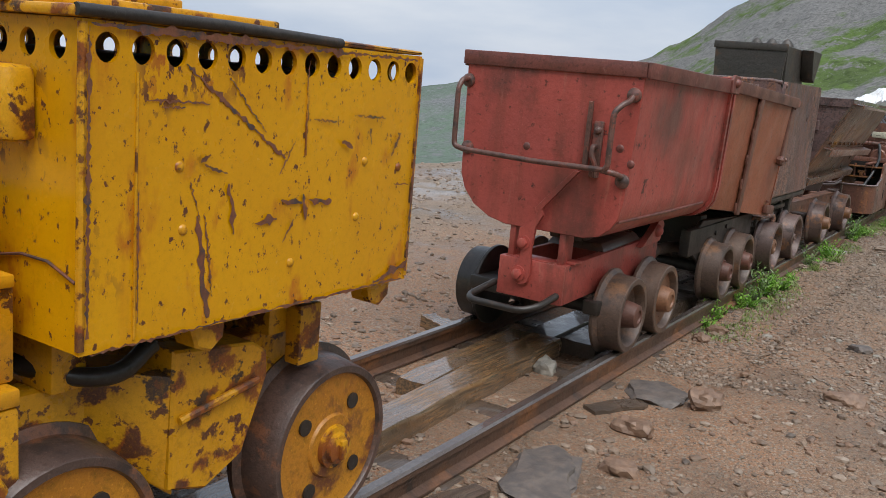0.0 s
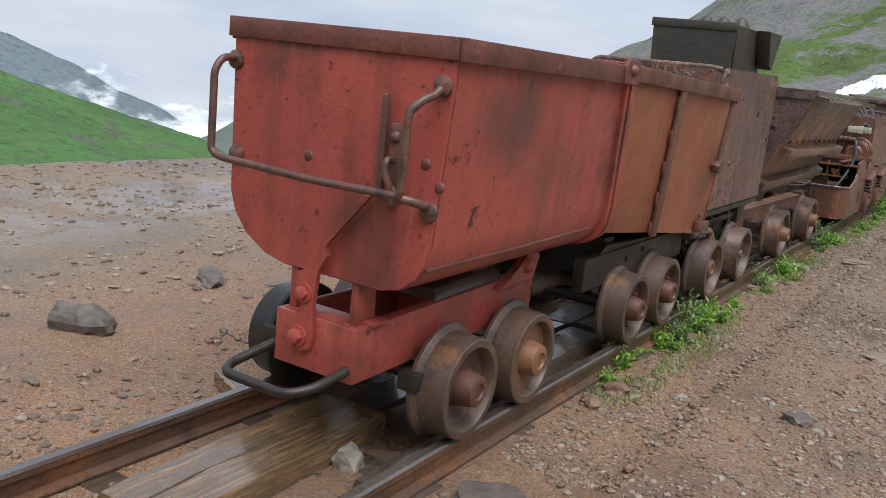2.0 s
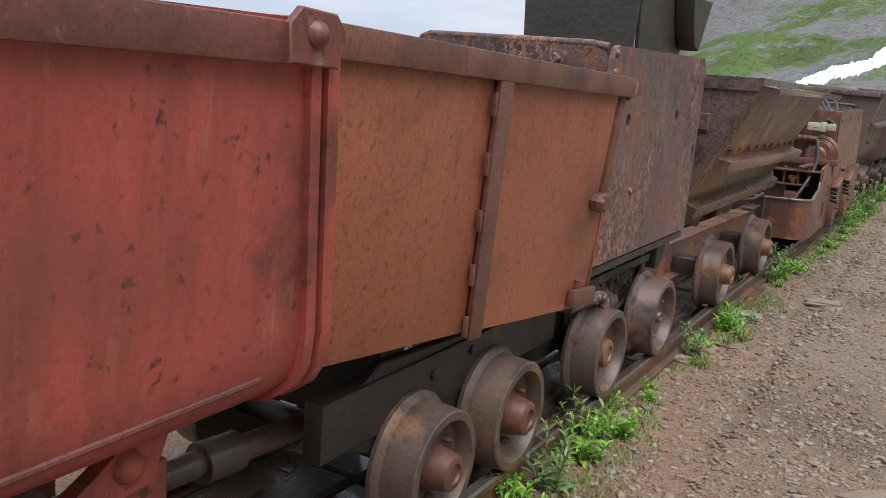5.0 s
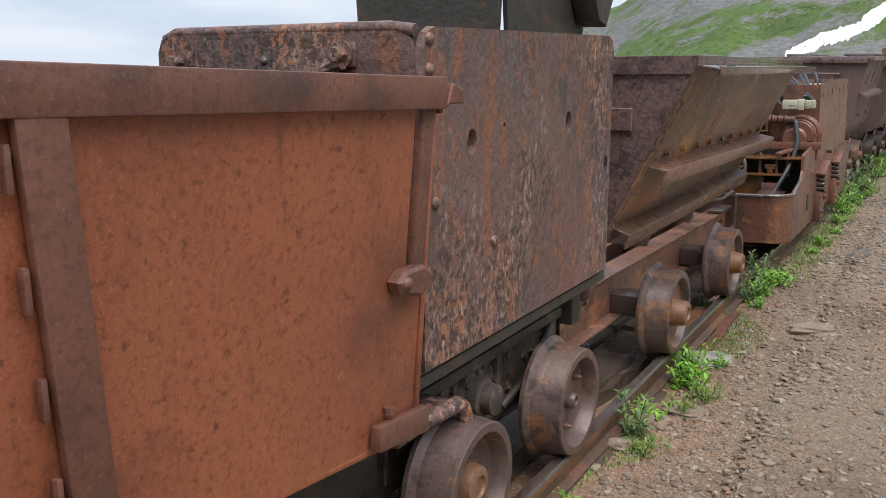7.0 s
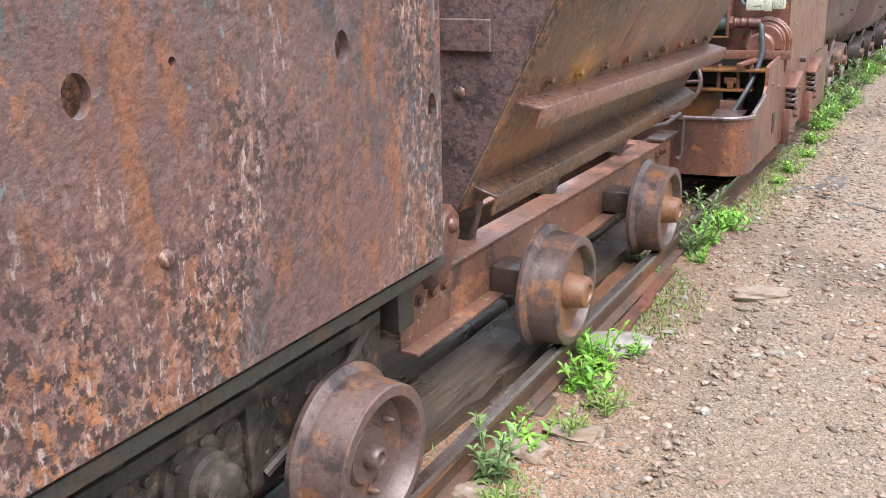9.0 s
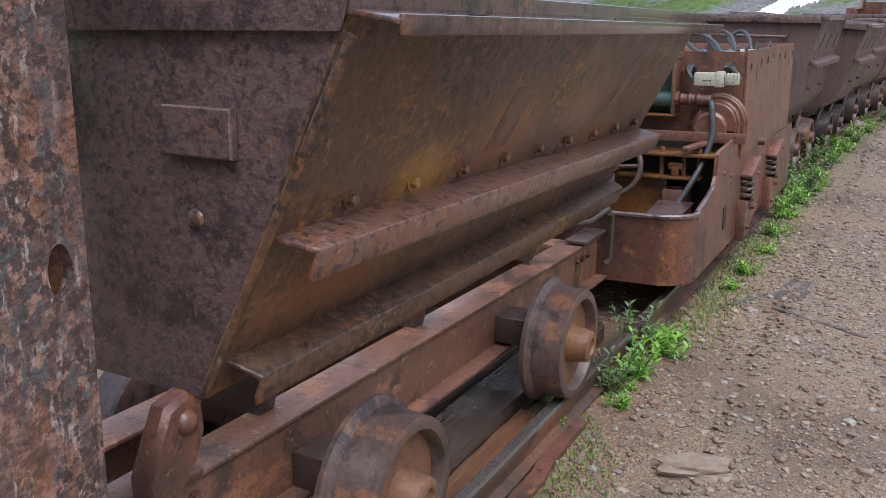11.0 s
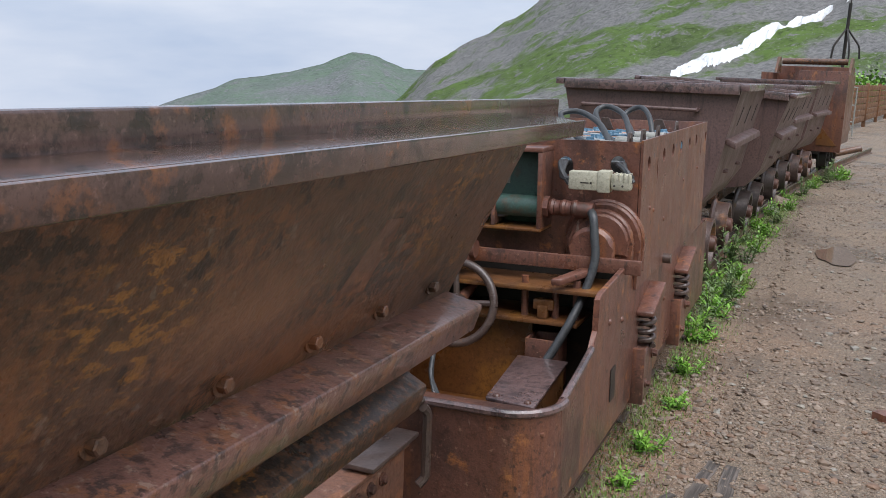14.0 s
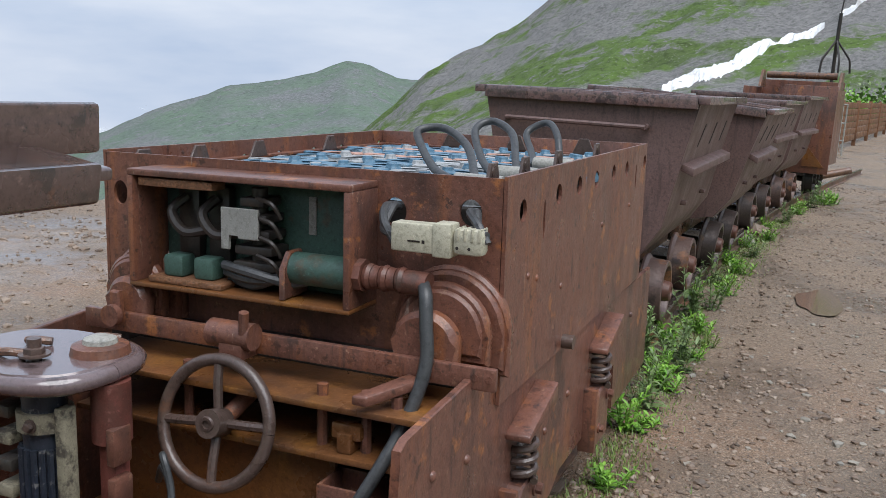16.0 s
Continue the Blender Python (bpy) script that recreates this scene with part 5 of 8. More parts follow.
# ---- side dump hopper ----
def hopper_car():
    car = thing("hopper_car", (-1.90, 9.6, RAIL_TOP), "dark brown V-shaped side-dump hopper car with flanged rim", "mine car", "train vehicles")
    cx = -1.90
    y0, y1 = 8.42, 10.83
    ht, hb = 0.60, 0.25
    zt, zb = 1.40, 0.66
    bm = bmesh.new()
    for s in (1, -1):
        hexa(bm, [(cx + s * (hb - 0.012), y0, zb), (cx + s * hb, y0, zb), (cx + s * hb, y1, zb), (cx + s * (hb - 0.012), y1, zb), (cx + s * (ht - 0.012), y0, zt - (0 if s > 0 else 0.1)), (cx + s * ht, y0, zt - (0 if s > 0 else 0.1)), (cx + s * ht, y1, zt - (0.02 if s > 0 else 0.12)), (cx + s * (ht - 0.012), y1, zt - (0.02 if s > 0 else 0.12))], 0.003)
    part("sloping_side", bm, M_DARK, car, "dark wet sloping side plate with orange scrapes")
    bm = bmesh.new()
    for y in (y0 + 0.004, y1 - 0.016):
        prism(bm, [(cx - hb, zb), (cx + hb, zb), (cx + ht - 0.014, zt if y < 9 else zt - 0.03), (cx - ht + 0.06, zt - (0.01 if y < 9 else 0.13))], "y", y, y + 0.012)
    prism(bm, [(cx - ht + 0.05, zt - 0.055), (cx + ht - 0.012, zt - 0.035), (cx + ht + 0.012, zt + 0.034), (cx - ht + 0.05, zt + 0.02)], "y", y0 - 0.014, y0 - 0.010, 0.001)
    prism(bm, [(cx + 0.20, zt - 0.26), (cx + 0.36, zt - 0.26), (cx + 0.36, zt - 0.17), (cx + 0.20, zt - 0.17)], "y", y0 - 0.018, y0 + 0.003, 0.003)
    part("end_plate", bm, M_PURPLE, car, "purple-brown pitted end plate")
    bm = bmesh.new()
    rod(bm, [(cx + hb + 0.004, y0, zb + 0.02), (cx + ht + 0.004, y0, zt - 0.04)], 0.010, 8)
    dome(bm, (cx + 0.25, y0 + 0.004, 1.02), 0.02, 0.008, "y", -1)
    part("weld_seam", bm, M_DARK, car)
    bm = bmesh.new()
    for s in (1, -1):
        n0, n1 = (zt, zt - 0.026) if s > 0 else (zt - 0.10, zt - 0.126)

        def strip(xa, xb, za, zb2, ya, yb):
            """A flat bar along the rim, from (xa, za) to (xb, zb2), following its fall."""
            t = 0.011
            hexa(bm, [(cx + s * xa, ya, n0 + za - t), (cx + s * xb, ya, n0 + zb2 - t), (cx + s * xb, yb, n1 + zb2 - t), (cx + s * xa, yb, n1 + za - t),
                      (cx + s * xa, ya, n0 + za), (cx + s * xb, ya, n0 + zb2), (cx + s * xb, yb, n1 + zb2), (cx + s * xa, yb, n1 + za)], 0.003)
        hexa(bm, [(cx + s * (ht - 0.004), y0 - 0.01, n0 - 0.01), (cx + s * (ht + 0.008), y0 - 0.01, n0 - 0.01), (cx + s * (ht + 0.008), y1 + 0.08, n1 - 0.01), (cx + s * (ht - 0.004), y1 + 0.08, n1 - 0.01),
                  (cx + s * (ht - 0.004), y0 - 0.01, n0 + 0.036), (cx + s * (ht + 0.008), y0 - 0.01, n0 + 0.036), (cx + s * (ht + 0.008), y1 + 0.08, n1 + 0.036), (cx + s * (ht - 0.004), y1 + 0.08, n1 + 0.036)], 0.004)
        strip(ht + 0.006, ht + 0.088, 0.0, -0.012, y0 - 0.005, y1 + 0.01)
        hexa(bm, [(cx + s * (ht + 0.080), y0 + 0.005, n0 - 0.040), (cx + s * (ht + 0.092), y0 + 0.005, n0 - 0.040), (cx + s * (ht + 0.092), y1 - 0.01, n1 - 0.040), (cx + s * (ht + 0.080), y1 - 0.01, n1 - 0.040),
                  (cx + s * (ht + 0.084), y0 + 0.005, n0 - 0.006), (cx + s * (ht + 0.097), y0 + 0.005, n0 - 0.006), (cx + s * (ht + 0.097), y1 - 0.01, n1 - 0.006), (cx + s * (ht + 0.084), y1 - 0.01, n1 - 0.006)], 0.004)
    part("rim", bm, M_WETRIM, car, "wet flanged rim with turned-down lip")
    bm = bmesh.new()
    for y in (8.555, 8.78):
        lathe(bm, [(0, 0.021), (0.003, 0.021)], (cx + ht + 0.045, y, zt - 0.0095), "z", 16)
    # Black discs laid on the flange, for the dark inside its holes.
    part("rim_hole_mark", bm, M_BLACK, car)

    def ledge(f, w, drop, ya, yb, z, mat, fall=0.0):
        x = cx + hb + (ht - hb) * f
        bm = bmesh.new()
        hexa(bm, [(x - 0.005, ya, z - 0.006), (x + w, ya + 0.03, z - drop - 0.006), (x + w, yb, z - fall - drop - 0.006), (x - 0.005, yb, z - fall - 0.006),
                  (x - 0.005, ya, z + 0.006), (x + w, ya + 0.03, z - drop + 0.006), (x + w, yb, z - fall - drop + 0.006), (x - 0.005, yb, z - fall + 0.006)], 0.004)
        hexa(bm, [(x + w - 0.030, ya + 0.03, z - drop - 0.055), (x + w - 0.018, ya + 0.03, z - drop - 0.060), (x + w - 0.018, yb, z - fall - drop - 0.060), (x + w - 0.030, yb, z - fall - drop - 0.055),
                  (x + w - 0.010, ya + 0.03, z - drop), (x + w + 0.002, ya + 0.03, z - drop), (x + w + 0.002, yb, z - fall - drop), (x + w - 0.010, yb, z - fall - drop)], 0.004)
        part("ledge", bm, mat, car, "outward angled steel ledge")
    z1 = 1.0
    ledge((z1 - zb) / (zt - zb), 0.085, 0.02, y0 + 0.02, y1 - 0.06, z1, M_LEDGE, 0.045)
    ledge(0.10, 0.062, 0.035, y0 + 0.03, y1 - 0.02, zb + 0.075, M_DARK)
    bm = bmesh.new()
    for k in range(9):
        y = 8.66 + 0.25 * k
        zz = z1 + 0.035 - 0.005 * k
        bolt(bm, (cx + hb + (ht - hb) * (zz - zb) / (zt - zb), y, zz), 0.013, 0.022)
    part("bolt", bm, M_DARK, car)
    bm = bmesh.new()
    for y in (9.25, 10.15):
        za, zc = 1.06, 1.22
        f = lambda z: cx + hb + (ht - hb) * (z - zb) / (zt - zb)
        hexa(bm, [(f(za) - 0.004, y, za), (f(za) + 0.005, y, za), (f(za) + 0.005, y + 0.13, za), (f(za) - 0.004, y + 0.13, za), (f(zc) - 0.004, y + 0.03, zc), (f(zc) + 0.005, y + 0.03, zc), (f(zc) + 0.005, y + 0.15, zc - 0.01), (f(zc) - 0.004, y + 0.15, zc - 0.01)], 0.002)
    part("patch_plate", bm, M_BEAM, car, "orange rusted patch welded to the side")
    bm = bmesh.new()
    for xo in (-1.735, -2.07):
        s = 1 if xo > -1.9 else -1
        hexa(bm, [(xo - 0.008, 8.20, 0.27), (xo, 8.20, 0.27), (xo, 11.08, 0.23), (xo - 0.008, 11.08, 0.23), (xo - 0.008, 8.20, 0.452), (xo, 8.20, 0.452), (xo, 11.08, 0.405), (xo - 0.008, 11.08, 0.405)], 0.003)
        for za, zb2, a, b in ((0.452, 0.405, -0.10, 0.016), (0.262, 0.222, -0.02, 0.058)):
            p, q = (xo + a, xo + b) if s > 0 else (xo - b - 0.008, xo - a - 0.008)
            hexa(bm, [(p, 8.20, za), (q, 8.20, za), (q, 11.08, zb2), (p, 11.08, zb2), (p, 8.20, za + 0.012), (q, 8.20, za + 0.012), (q, 11.08, zb2 + 0.012), (p, 11.08, zb2 + 0.012)], 0.003)
    box(bm, -2.06, -1.748, 8.24, 8.34, 0.30, 0.44, 0.005)
    box(bm, -2.06, -1.748, 10.9, 11.02, 0.26, 0.39, 0.005)
    part("chassis_beam", bm, M_BEAM, car, "rusty steel channel chassis")
    bm = bmesh.new()
    for y in (8.30, 8.38, 8.46, 10.80, 10.87, 10.94):
        bolt(bm, (-1.735, y, 0.40 if y < 9 else 0.36), 0.013, 0.016)
    box(bm, -1.82, -1.70, 8.18, 8.46, 0.466, 0.482, 0.004)
    part("bolt", bm, M_LOCO, car)
    bm = bmesh.new()
    for y in (8.75, 9.5, 10.4):
        prism(bm, [(-2.04, 0.44), (-1.80, 0.44), (-1.78, 0.52), (-1.76, 0.62), (-1.78, 0.66), (-2.04, 0.66), (-2.06, 0.60)], "y", y, y + 0.06, 0.004)
    part("rocker_bracket", bm, M_IRON, car)
    bm = bmesh.new()
    prism(bm, [(8.26, 0.46), (8.33, 0.47), (8.385, 0.55), (8.42, 0.60), (8.415, 0.66), (8.375, 0.695), (8.32, 0.68), (8.29, 0.62), (8.27, 0.55)], "x", -1.70, -1.645, 0.012)
    dome(bm, (-1.645, 8.365, 0.635), 0.026, 0.018)
    part("hanger_arm", bm, M_LOCO, car, "rounded rusty hanger arm")
    bm = bmesh.new()
    box(bm, -1.80, -1.70, 10.82, 11.10, 0.43, 0.445, 0.004)
    rod(bm, bent([(-1.69, 11.10, 0.52), (-1.685, 11.12, 0.50), (-1.685, 11.12, 0.30), (-1.70, 11.10, 0.28)], 0.02), 0.014, 8)
    rod(bm, bent([(-1.85, 10.86, 0.49), (-1.74, 10.98, 0.50), (-1.70, 11.11, 0.54)], 0.02), 0.012, 8)
    part("end_lug", bm, M_IRON, car)
    for y in (8.86, 10.03):
        bm = bmesh.new()
        box(bm, -1.735, -1.60, y - 0.07, y + 0.07, 0.26, 0.36, 0.01)
        part("axle_box", bm, M_IRON, car)
    wheelset(car, 8.85, rim=M_WHEELP, hub=M_WHEELO, r=0.192, pegs=False, inset=-0.012, web=0.92)
    wheelset(car, 10.0, rim=M_WHEELP, hub=M_WHEELO, r=0.192, pegs=False, inset=-0.012, web=0.92)
    return car


red_ore_car()
rust_box_car()
mucking_loader()
hopper_car()


# ---- yellow battery locomotive ----
def yellow_locomotive():
    car = thing("yellow_locomotive", (-1.88, 1.2, RAIL_TOP), "yellow painted battery locomotive with rust spots and scratches", "locomotive", "train vehicles")
    xr, xl, y0, y1, z0, z1 = -1.33, -2.43, 0.94, 1.93, 0.797, 1.382
    holes = [(0.99 + (1.885 - 0.99) * k / 12, 1.338, 0.0245, 0.026) for k in range(13)]
    part("side_panel", plate_with_holes(bmesh.new(), "x", xr - 0.01, 0.01, y0, y1, z0, z1, holes, 20), M_YEL, car, "yellow panel with a row of round holes and rust streaks")
    part("side_panel", plate_with_holes(bmesh.new(), "x", xl, 0.01, y0, y1, z0, z1, holes, 20), M_YEL, car, "yellow panel with a row of round holes and rust streaks")
    fh = [(-1.40 - 0.085 * k, 1.336, 0.024, 0.025) for k in range(12)]
    part("end_panel", plate_with_holes(bmesh.new(), "y", y0 + 0.002, 0.01, xl + 0.012, xr - 0.012, z0, z1, fh, 20), M_YEL, car)
    part("end_panel", plate_with_holes(bmesh.new(), "y", y1 - 0.012, 0.01, xl + 0.012, xr - 0.012, z0, z1, fh, 20), M_YEL, car)
    part("box_floor", box(bmesh.new(), xl + 0.012, xr - 0.012, y0 + 0.014, y1 - 0.014, z0 + 0.004, z0 + 0.02, 0.003), M_BLACK, car)
    part("battery_tray", box(bmesh.new(), xl + 0.10, xr - 0.16, y0 + 0.12, y1 - 0.12, z0 + 0.022, 1.325, 0.02), M_BLACK, car)
    bm = bmesh.new()
    rod(bm, [(xr - 0.003, y0 + 0.003, z0 + 0.01), (xr - 0.003, y0 + 0.003, z1 - 0.005)], 0.0085, 8)
    rod(bm, [(xr - 0.003, y1 - 0.003, z0 + 0.01), (xr - 0.003, y1 - 0.003, z1 - 0.005)], 0.0085, 8)
    part("corner_weld", bm, M_YELR, car, "rusted welded corner")
    bm = bmesh.new()
    rod(bm, [(xr + 0.001, 1.055, z0 + 0.01), (xr + 0.001, 1.052, 1.30)], 0.003, 6)
    rod(bm, [(xr + 0.001, 1.505, 1.14), (xr + 0.001, 1.50, 1.30)], 0.003, 6)
    part("seam", bm, M_YELR, car)
    bm = bmesh.new()
    for y, z in ((1.152, 1.128), (1.165, 1.005), (1.70, 0.985), (1.72, 1.12), (1.475, 0.90), (1.86, 1.10)):
        dome(bm, (xr, y, z), 0.011, 0.006)
    part("rivet", bm, M_YELR, car)

    scraped = []

    def patch(pts, name="scratch"):
        """Bare rusted metal where the paint is scraped away."""
        bm = bmesh.new()
        n = len(pts)
        out = xr + 0.0010 + 0.0003 * len(scraped)
        scraped.append(out)
        up, dn = [], []
        for i, (y, z, w) in enumerate(pts):
            a, b = pts[max(i - 1, 0)], pts[min(i + 1, n - 1)]
            d = Vector((b[0] - a[0], b[1] - a[1])).normalized()
            j = max(0.05, 1 + 1.3 * noise.noise(Vector((y * 160, z * 160, 0))))
            q = max(0.05, 1 + 1.3 * noise.noise(Vector((y * 160, z * 160, 7))))
            up.append(bm.verts.new((out, y - d.y * w * j, z + d.x * w * j)))
            dn.append(bm.verts.new((out, y + d.y * w * q, z - d.x * w * q)))
        for i in range(n - 1):
            bm.faces.new((up[i], up[i + 1], dn[i + 1], dn[i]))
        part(name, bm, M_SCRAPE, car, "brown bare-metal scratch", smooth=False)

    def line(p, q, w, n=16, wob=0.005):
        length = math.hypot(q[0] - p[0], q[1] - p[1])
        n, wob = max(5, min(n * 3, int(length / (w * 0.9)))), min(wob, 0.06 * length)
        return [(p[0] + (q[0] - p[0]) * i / n + wob * noise.noise(Vector((i * 0.4, p[0] * 9, 1))), p[1] + (q[1] - p[1]) * i / n + wob * noise.noise(Vector((i * 0.4, q[1] * 9, 4))),
                 w * (0.06 + 1.0 * abs(noise.noise(Vector((i * 0.35, p[1] * 20, 8)))) + 0.25 * math.sin(math.pi * i / n))) for i in range(n + 1)]
    patch(line((1.20, 1.03), (1.235, 0.815), 0.014, 20, 0.002))
    patch(line((1.218, 1.035), (1.245, 0.86), 0.004))
    patch(line((1.18, 1.10), (1.205, 1.02), 0.003))
    patch(line((1.16, 1.32), (1.34, 1.20), 0.007))
    patch(line((1.34, 1.20), (1.44, 1.135), 0.008))
    patch(line((1.27, 1.30), (1.38, 1.19), 0.004))
    patch(line((1.07, 1.252), (1.22, 1.248), 0.005))
    patch(line((1.10, 1.240), (1.16, 1.239), 0.003))
    patch(line((1.50, 1.345), (1.502, 1.18), 0.005))
    patch(line((1.28, 1.09), (1.295, 0.985), 0.010))
    patch(line((1.355, 1.0), (1.42, 1.005), 0.010))
    patch(line((1.43, 1.045), (1.50, 1.035), 0.013))
    patch(line((1.50, 1.055), (1.515, 0.995), 0.010))
    patch(line((1.52, 1.04), (1.60, 1.03), 0.011))
    patch(line((1.44, 0.95), (1.475, 1.0), 0.007))
    patch(line((1.21, 1.13), (1.27, 1.11), 0.004))
    patch(line((1.42, 1.10), (1.47, 1.18), 0.004))
    patch(line((1.52, 1.22), (1.60, 1.215), 0.004))
    patch(line((1.20, 1.135), (1.225, 1.15), 0.008))
    patch(line((1.82, 1.13), (1.855, 1.19), 0.006))
    patch(line((1.84, 1.06), (1.90, 1.055), 0.004))
    patch(line((1.78, 0.81), (1.92, 0.84), 0.012))
    patch(line((0.955, 0.80), (1.30, 0.803), 0.005))
    patch(line((1.30, 0.803), (1.90, 0.804), 0.007))
    patch(line((1.0, 1.371), (1.9, 1.371), 0.007, 40))
    patch(line((0.95, 1.374), (1.35, 1.374), 0.011, 30))
    patch(line((1.918, 0.82), (1.92, 1.36), 0.006, 30, 0.002))
    patch(line((0.95, 0.83), (0.948, 1.37), 0.006, 30, 0.002))
    patch(line((1.056, 0.84), (1.053, 1.10), 0.0035, 20, 0.001))
    patch(line((1.62, 1.17), (1.66, 1.155), 0.008))
    patch(line((1.66, 1.23), (1.78, 1.225), 0.004))
    patch(line((1.72, 1.20), (1.73, 1.16), 0.005))
    bm = bmesh.new()
    hexa(bm, [(xl - 0.02, y0 - 0.03, z1 + 0.002), (xr + 0.004, y0 - 0.02, z1 + 0.002), (xr + 0.002, y1, z1 + 0.002), (xl - 0.02, y1, z1 + 0.002), (xl - 0.02, y0 - 0.03, z1 + 0.022), (xr + 0.004, y0 - 0.02, z1 + 0.022), (xr + 0.002, y1, z1 + 0.012), (xl - 0.02, y1, z1 + 0.012)], 0.006)
    lid = part("lid", bm, M_YELR, car, "rusty yellow lid with black edge strip")
    bm = bmesh.new()
    rod(bm, [(xr + 0.006, y0 - 0.015, z1 + 0.014), (xr + 0.006, 1.25, z1 + 0.016), (xr + 0.004, 1.60, z1 + 0.008)], 0.011, 10)
    part("edge_strip", bm, M_BLACK, lid, "black rubber edge strip")
    for k, (a, b, c, d, z) in enumerate(((-2.3, -1.42, 1.02, 1.50, 1.412), (-2.25, -1.55, 0.98, 1.34, 1.436), (-2.4, -1.50, 0.90, 1.06, 1.415))):
        part("lid_board", box(bmesh.new(), a, b, c, d, z - 0.012, z + 0.012, 0.005), M_YELR, lid)
    # front: driver's end
    bm = bmesh.new()
    hexa(bm, [(-1.95, 0.80, 1.20), (-1.45, 0.88, 1.165), (-1.45, 0.94, 1.165), (-1.95, 0.94, 1.20), (-1.95, 0.80, 1.31), (-1.455, 0.88, 1.295), (-1.455, 0.94, 1.295), (-1.95, 0.94, 1.31)], 0.012)
    part("controller_box", bm, M_YELR, car)
    bm = bmesh.new()
    box(bm, -2.3, -1.50, 0.55, 0.88, 0.93, 1.06, 0.01)
    part("seat_box", bm, M_YELR, car)
    bm = bmesh.new()
    box(bm, -2.35, -1.455, 0.50, 0.90, 0.905, 0.93, 0.006)
    box(bm, -2.30, -1.475, 0.60, 0.91, 0.72, 0.905, 0.008)
    part("driver_step", bm, M_YELR, car)
    bm = bmesh.new()
    box(bm, -2.38, -1.44, -0.35, 0.90, 0.685, 0.72, 0.006)
    box(bm, -1.52, -1.44, -0.35, 0.90, 0.36, 0.685, 0.012)
    box(bm, -2.38, -2.30, -0.35, 0.90, 0.36, 0.685, 0.012)
    box(bm, -2.3, -1.52, -0.38, -0.30, 0.30, 0.72, 0.01)
    part("front_frame", bm, M_YELR, car)
    part("frame_bolt", lathe(bmesh.new(), [(0, 0.036), (0.03, 0.036), (0.04, 0.03)], (-1.44, 0.82, 0.55), "x", 6), M_YELR, car, "large hexagonal bolt")
    bm = bmesh.new()
    rod(bm, [(-2.2, 0.946, 0.945), (-1.6, 0.936, 0.935), (-1.50, 0.938, 0.955), (-1.42, 0.938, 0.955), (-1.34, 0.938, 0.93)], 0.003, 6)
    part("crack", bm, M_SCRAPE, car)
    # running gear
    bm = bmesh.new()
    box(bm, -1.62, -1.54, 0.6, 1.74, 0.42, 0.66, 0.01)
    box(bm, -2.22, -2.14, 0.6, 1.74, 0.42, 0.66, 0.01)
    box(bm, -2.14, -1.62, 1.25, 1.40, 0.46, 0.70, 0.01)
    box(bm, -2.14, -1.62, 1.62, 1.72, 0.46, 0.70, 0.01)
    part("frame", bm, M_YELR, car)
    bm = bmesh.new()
    prism(bm, [(1.235, 0.72), (1.475, 0.69), (1.52, 0.66), (1.525, 0.60), (1.45, 0.42), (1.34, 0.37), (1.235, 0.40)], "x", -1.56, -1.425, 0.006)
    hexa(bm, [(-1.70, 1.03, 0.57), (-1.60, 1.03, 0.57), (-1.432, 1.25, 0.38), (-1.56, 1.30, 0.37), (-1.70, 1.02, 0.70), (-1.575, 1.02, 0.70), (-1.428, 1.24, 0.66), (-1.56, 1.24, 0.68)], 0.006)
    part("axle_guard", bm, M_YELR, car, "wedge-shaped yellow axle guard, chipped")
    bm = bmesh.new()
    rod(bm, [(-1.418, 1.25, 0.56), (-1.415, 1.48, 0.60)], 0.010, 8)
    part("guard_rib", bm, M_YELR, car)
    for y in (1.27, 1.86):
        bm = bmesh.new()
        prism(bm, [(y - 0.05, 0.795), (y + 0.05, 0.795), (y + 0.045, 0.75), (y + 0.01, 0.725), (y - 0.03, 0.74)], "x", -1.43, -1.36, 0.006)
        part("box_foot", bm, M_YELR, car, "rusty foot under the battery box")
    bm = bmesh.new()
    box(bm, -1.50, -1.45, 1.66, 1.74, 0.58, 0.74, 0.006)
    box(bm, -2.2, -1.5, 1.6, 1.68, 0.66, 0.78, 0.006)
    box(bm, -2.2, -1.5, 1.0, 1.08, 0.66, 0.78, 0.006)
    part("bolster", bm, M_YELR, car)
    part("hose", rod(bmesh.new(), spline([(-1.9, 0.95, 0.74), (-1.6, 1.0, 0.70), (-1.46, 1.1, 0.69), (-1.45, 1.2, 0.74)], 8), 0.02, 10), M_BLACK, car)
    for y in (0.98, 1.79):
        for s, x in ((1, -1.425), (-1, -2.325)):
            w = part("wheel", lathe(bmesh.new(), [(-0.135, 0.06), (-0.135, 0.255), (-0.125, 0.262), (-0.11, 0.262), (-0.10, 0.240), (0.0, 0.226), (0.004, 0.222), (0.004, 0.205), (-0.004, 0.20), (-0.03, 0.20), (-0.03, 0.06)], (x, y, 0.105 + 0.226), "x", 56, s), M_TYRE, car, "worn dark steel tyre")
            d = bmesh.new()
            lathe(d, [(-0.02, 0.202), (-0.008, 0.200), (-0.012, 0.185), (-0.008, 0.09), (0.0, 0.085), (0.0, 0.05)], (x, y, 0.331), "x", 48, s)
            part("disc", d, M_YELWHEEL, w, "rusty yellow wheel disc")
            h = bmesh.new()
            lathe(h, [(-0.01, 0.062), (0.014, 0.058), (0.016, 0.045), (0.03, 0.042), (0.034, 0.03)], (x, y, 0.331), "x", 24, s)
            box(h, min(x, x + s * 0.045), max(x, x + s * 0.045), y - 0.012, y + 0.012, 0.331 - 0.028, 0.331 + 0.028, 0.005)
            part("hub", h, M_YELR, w)
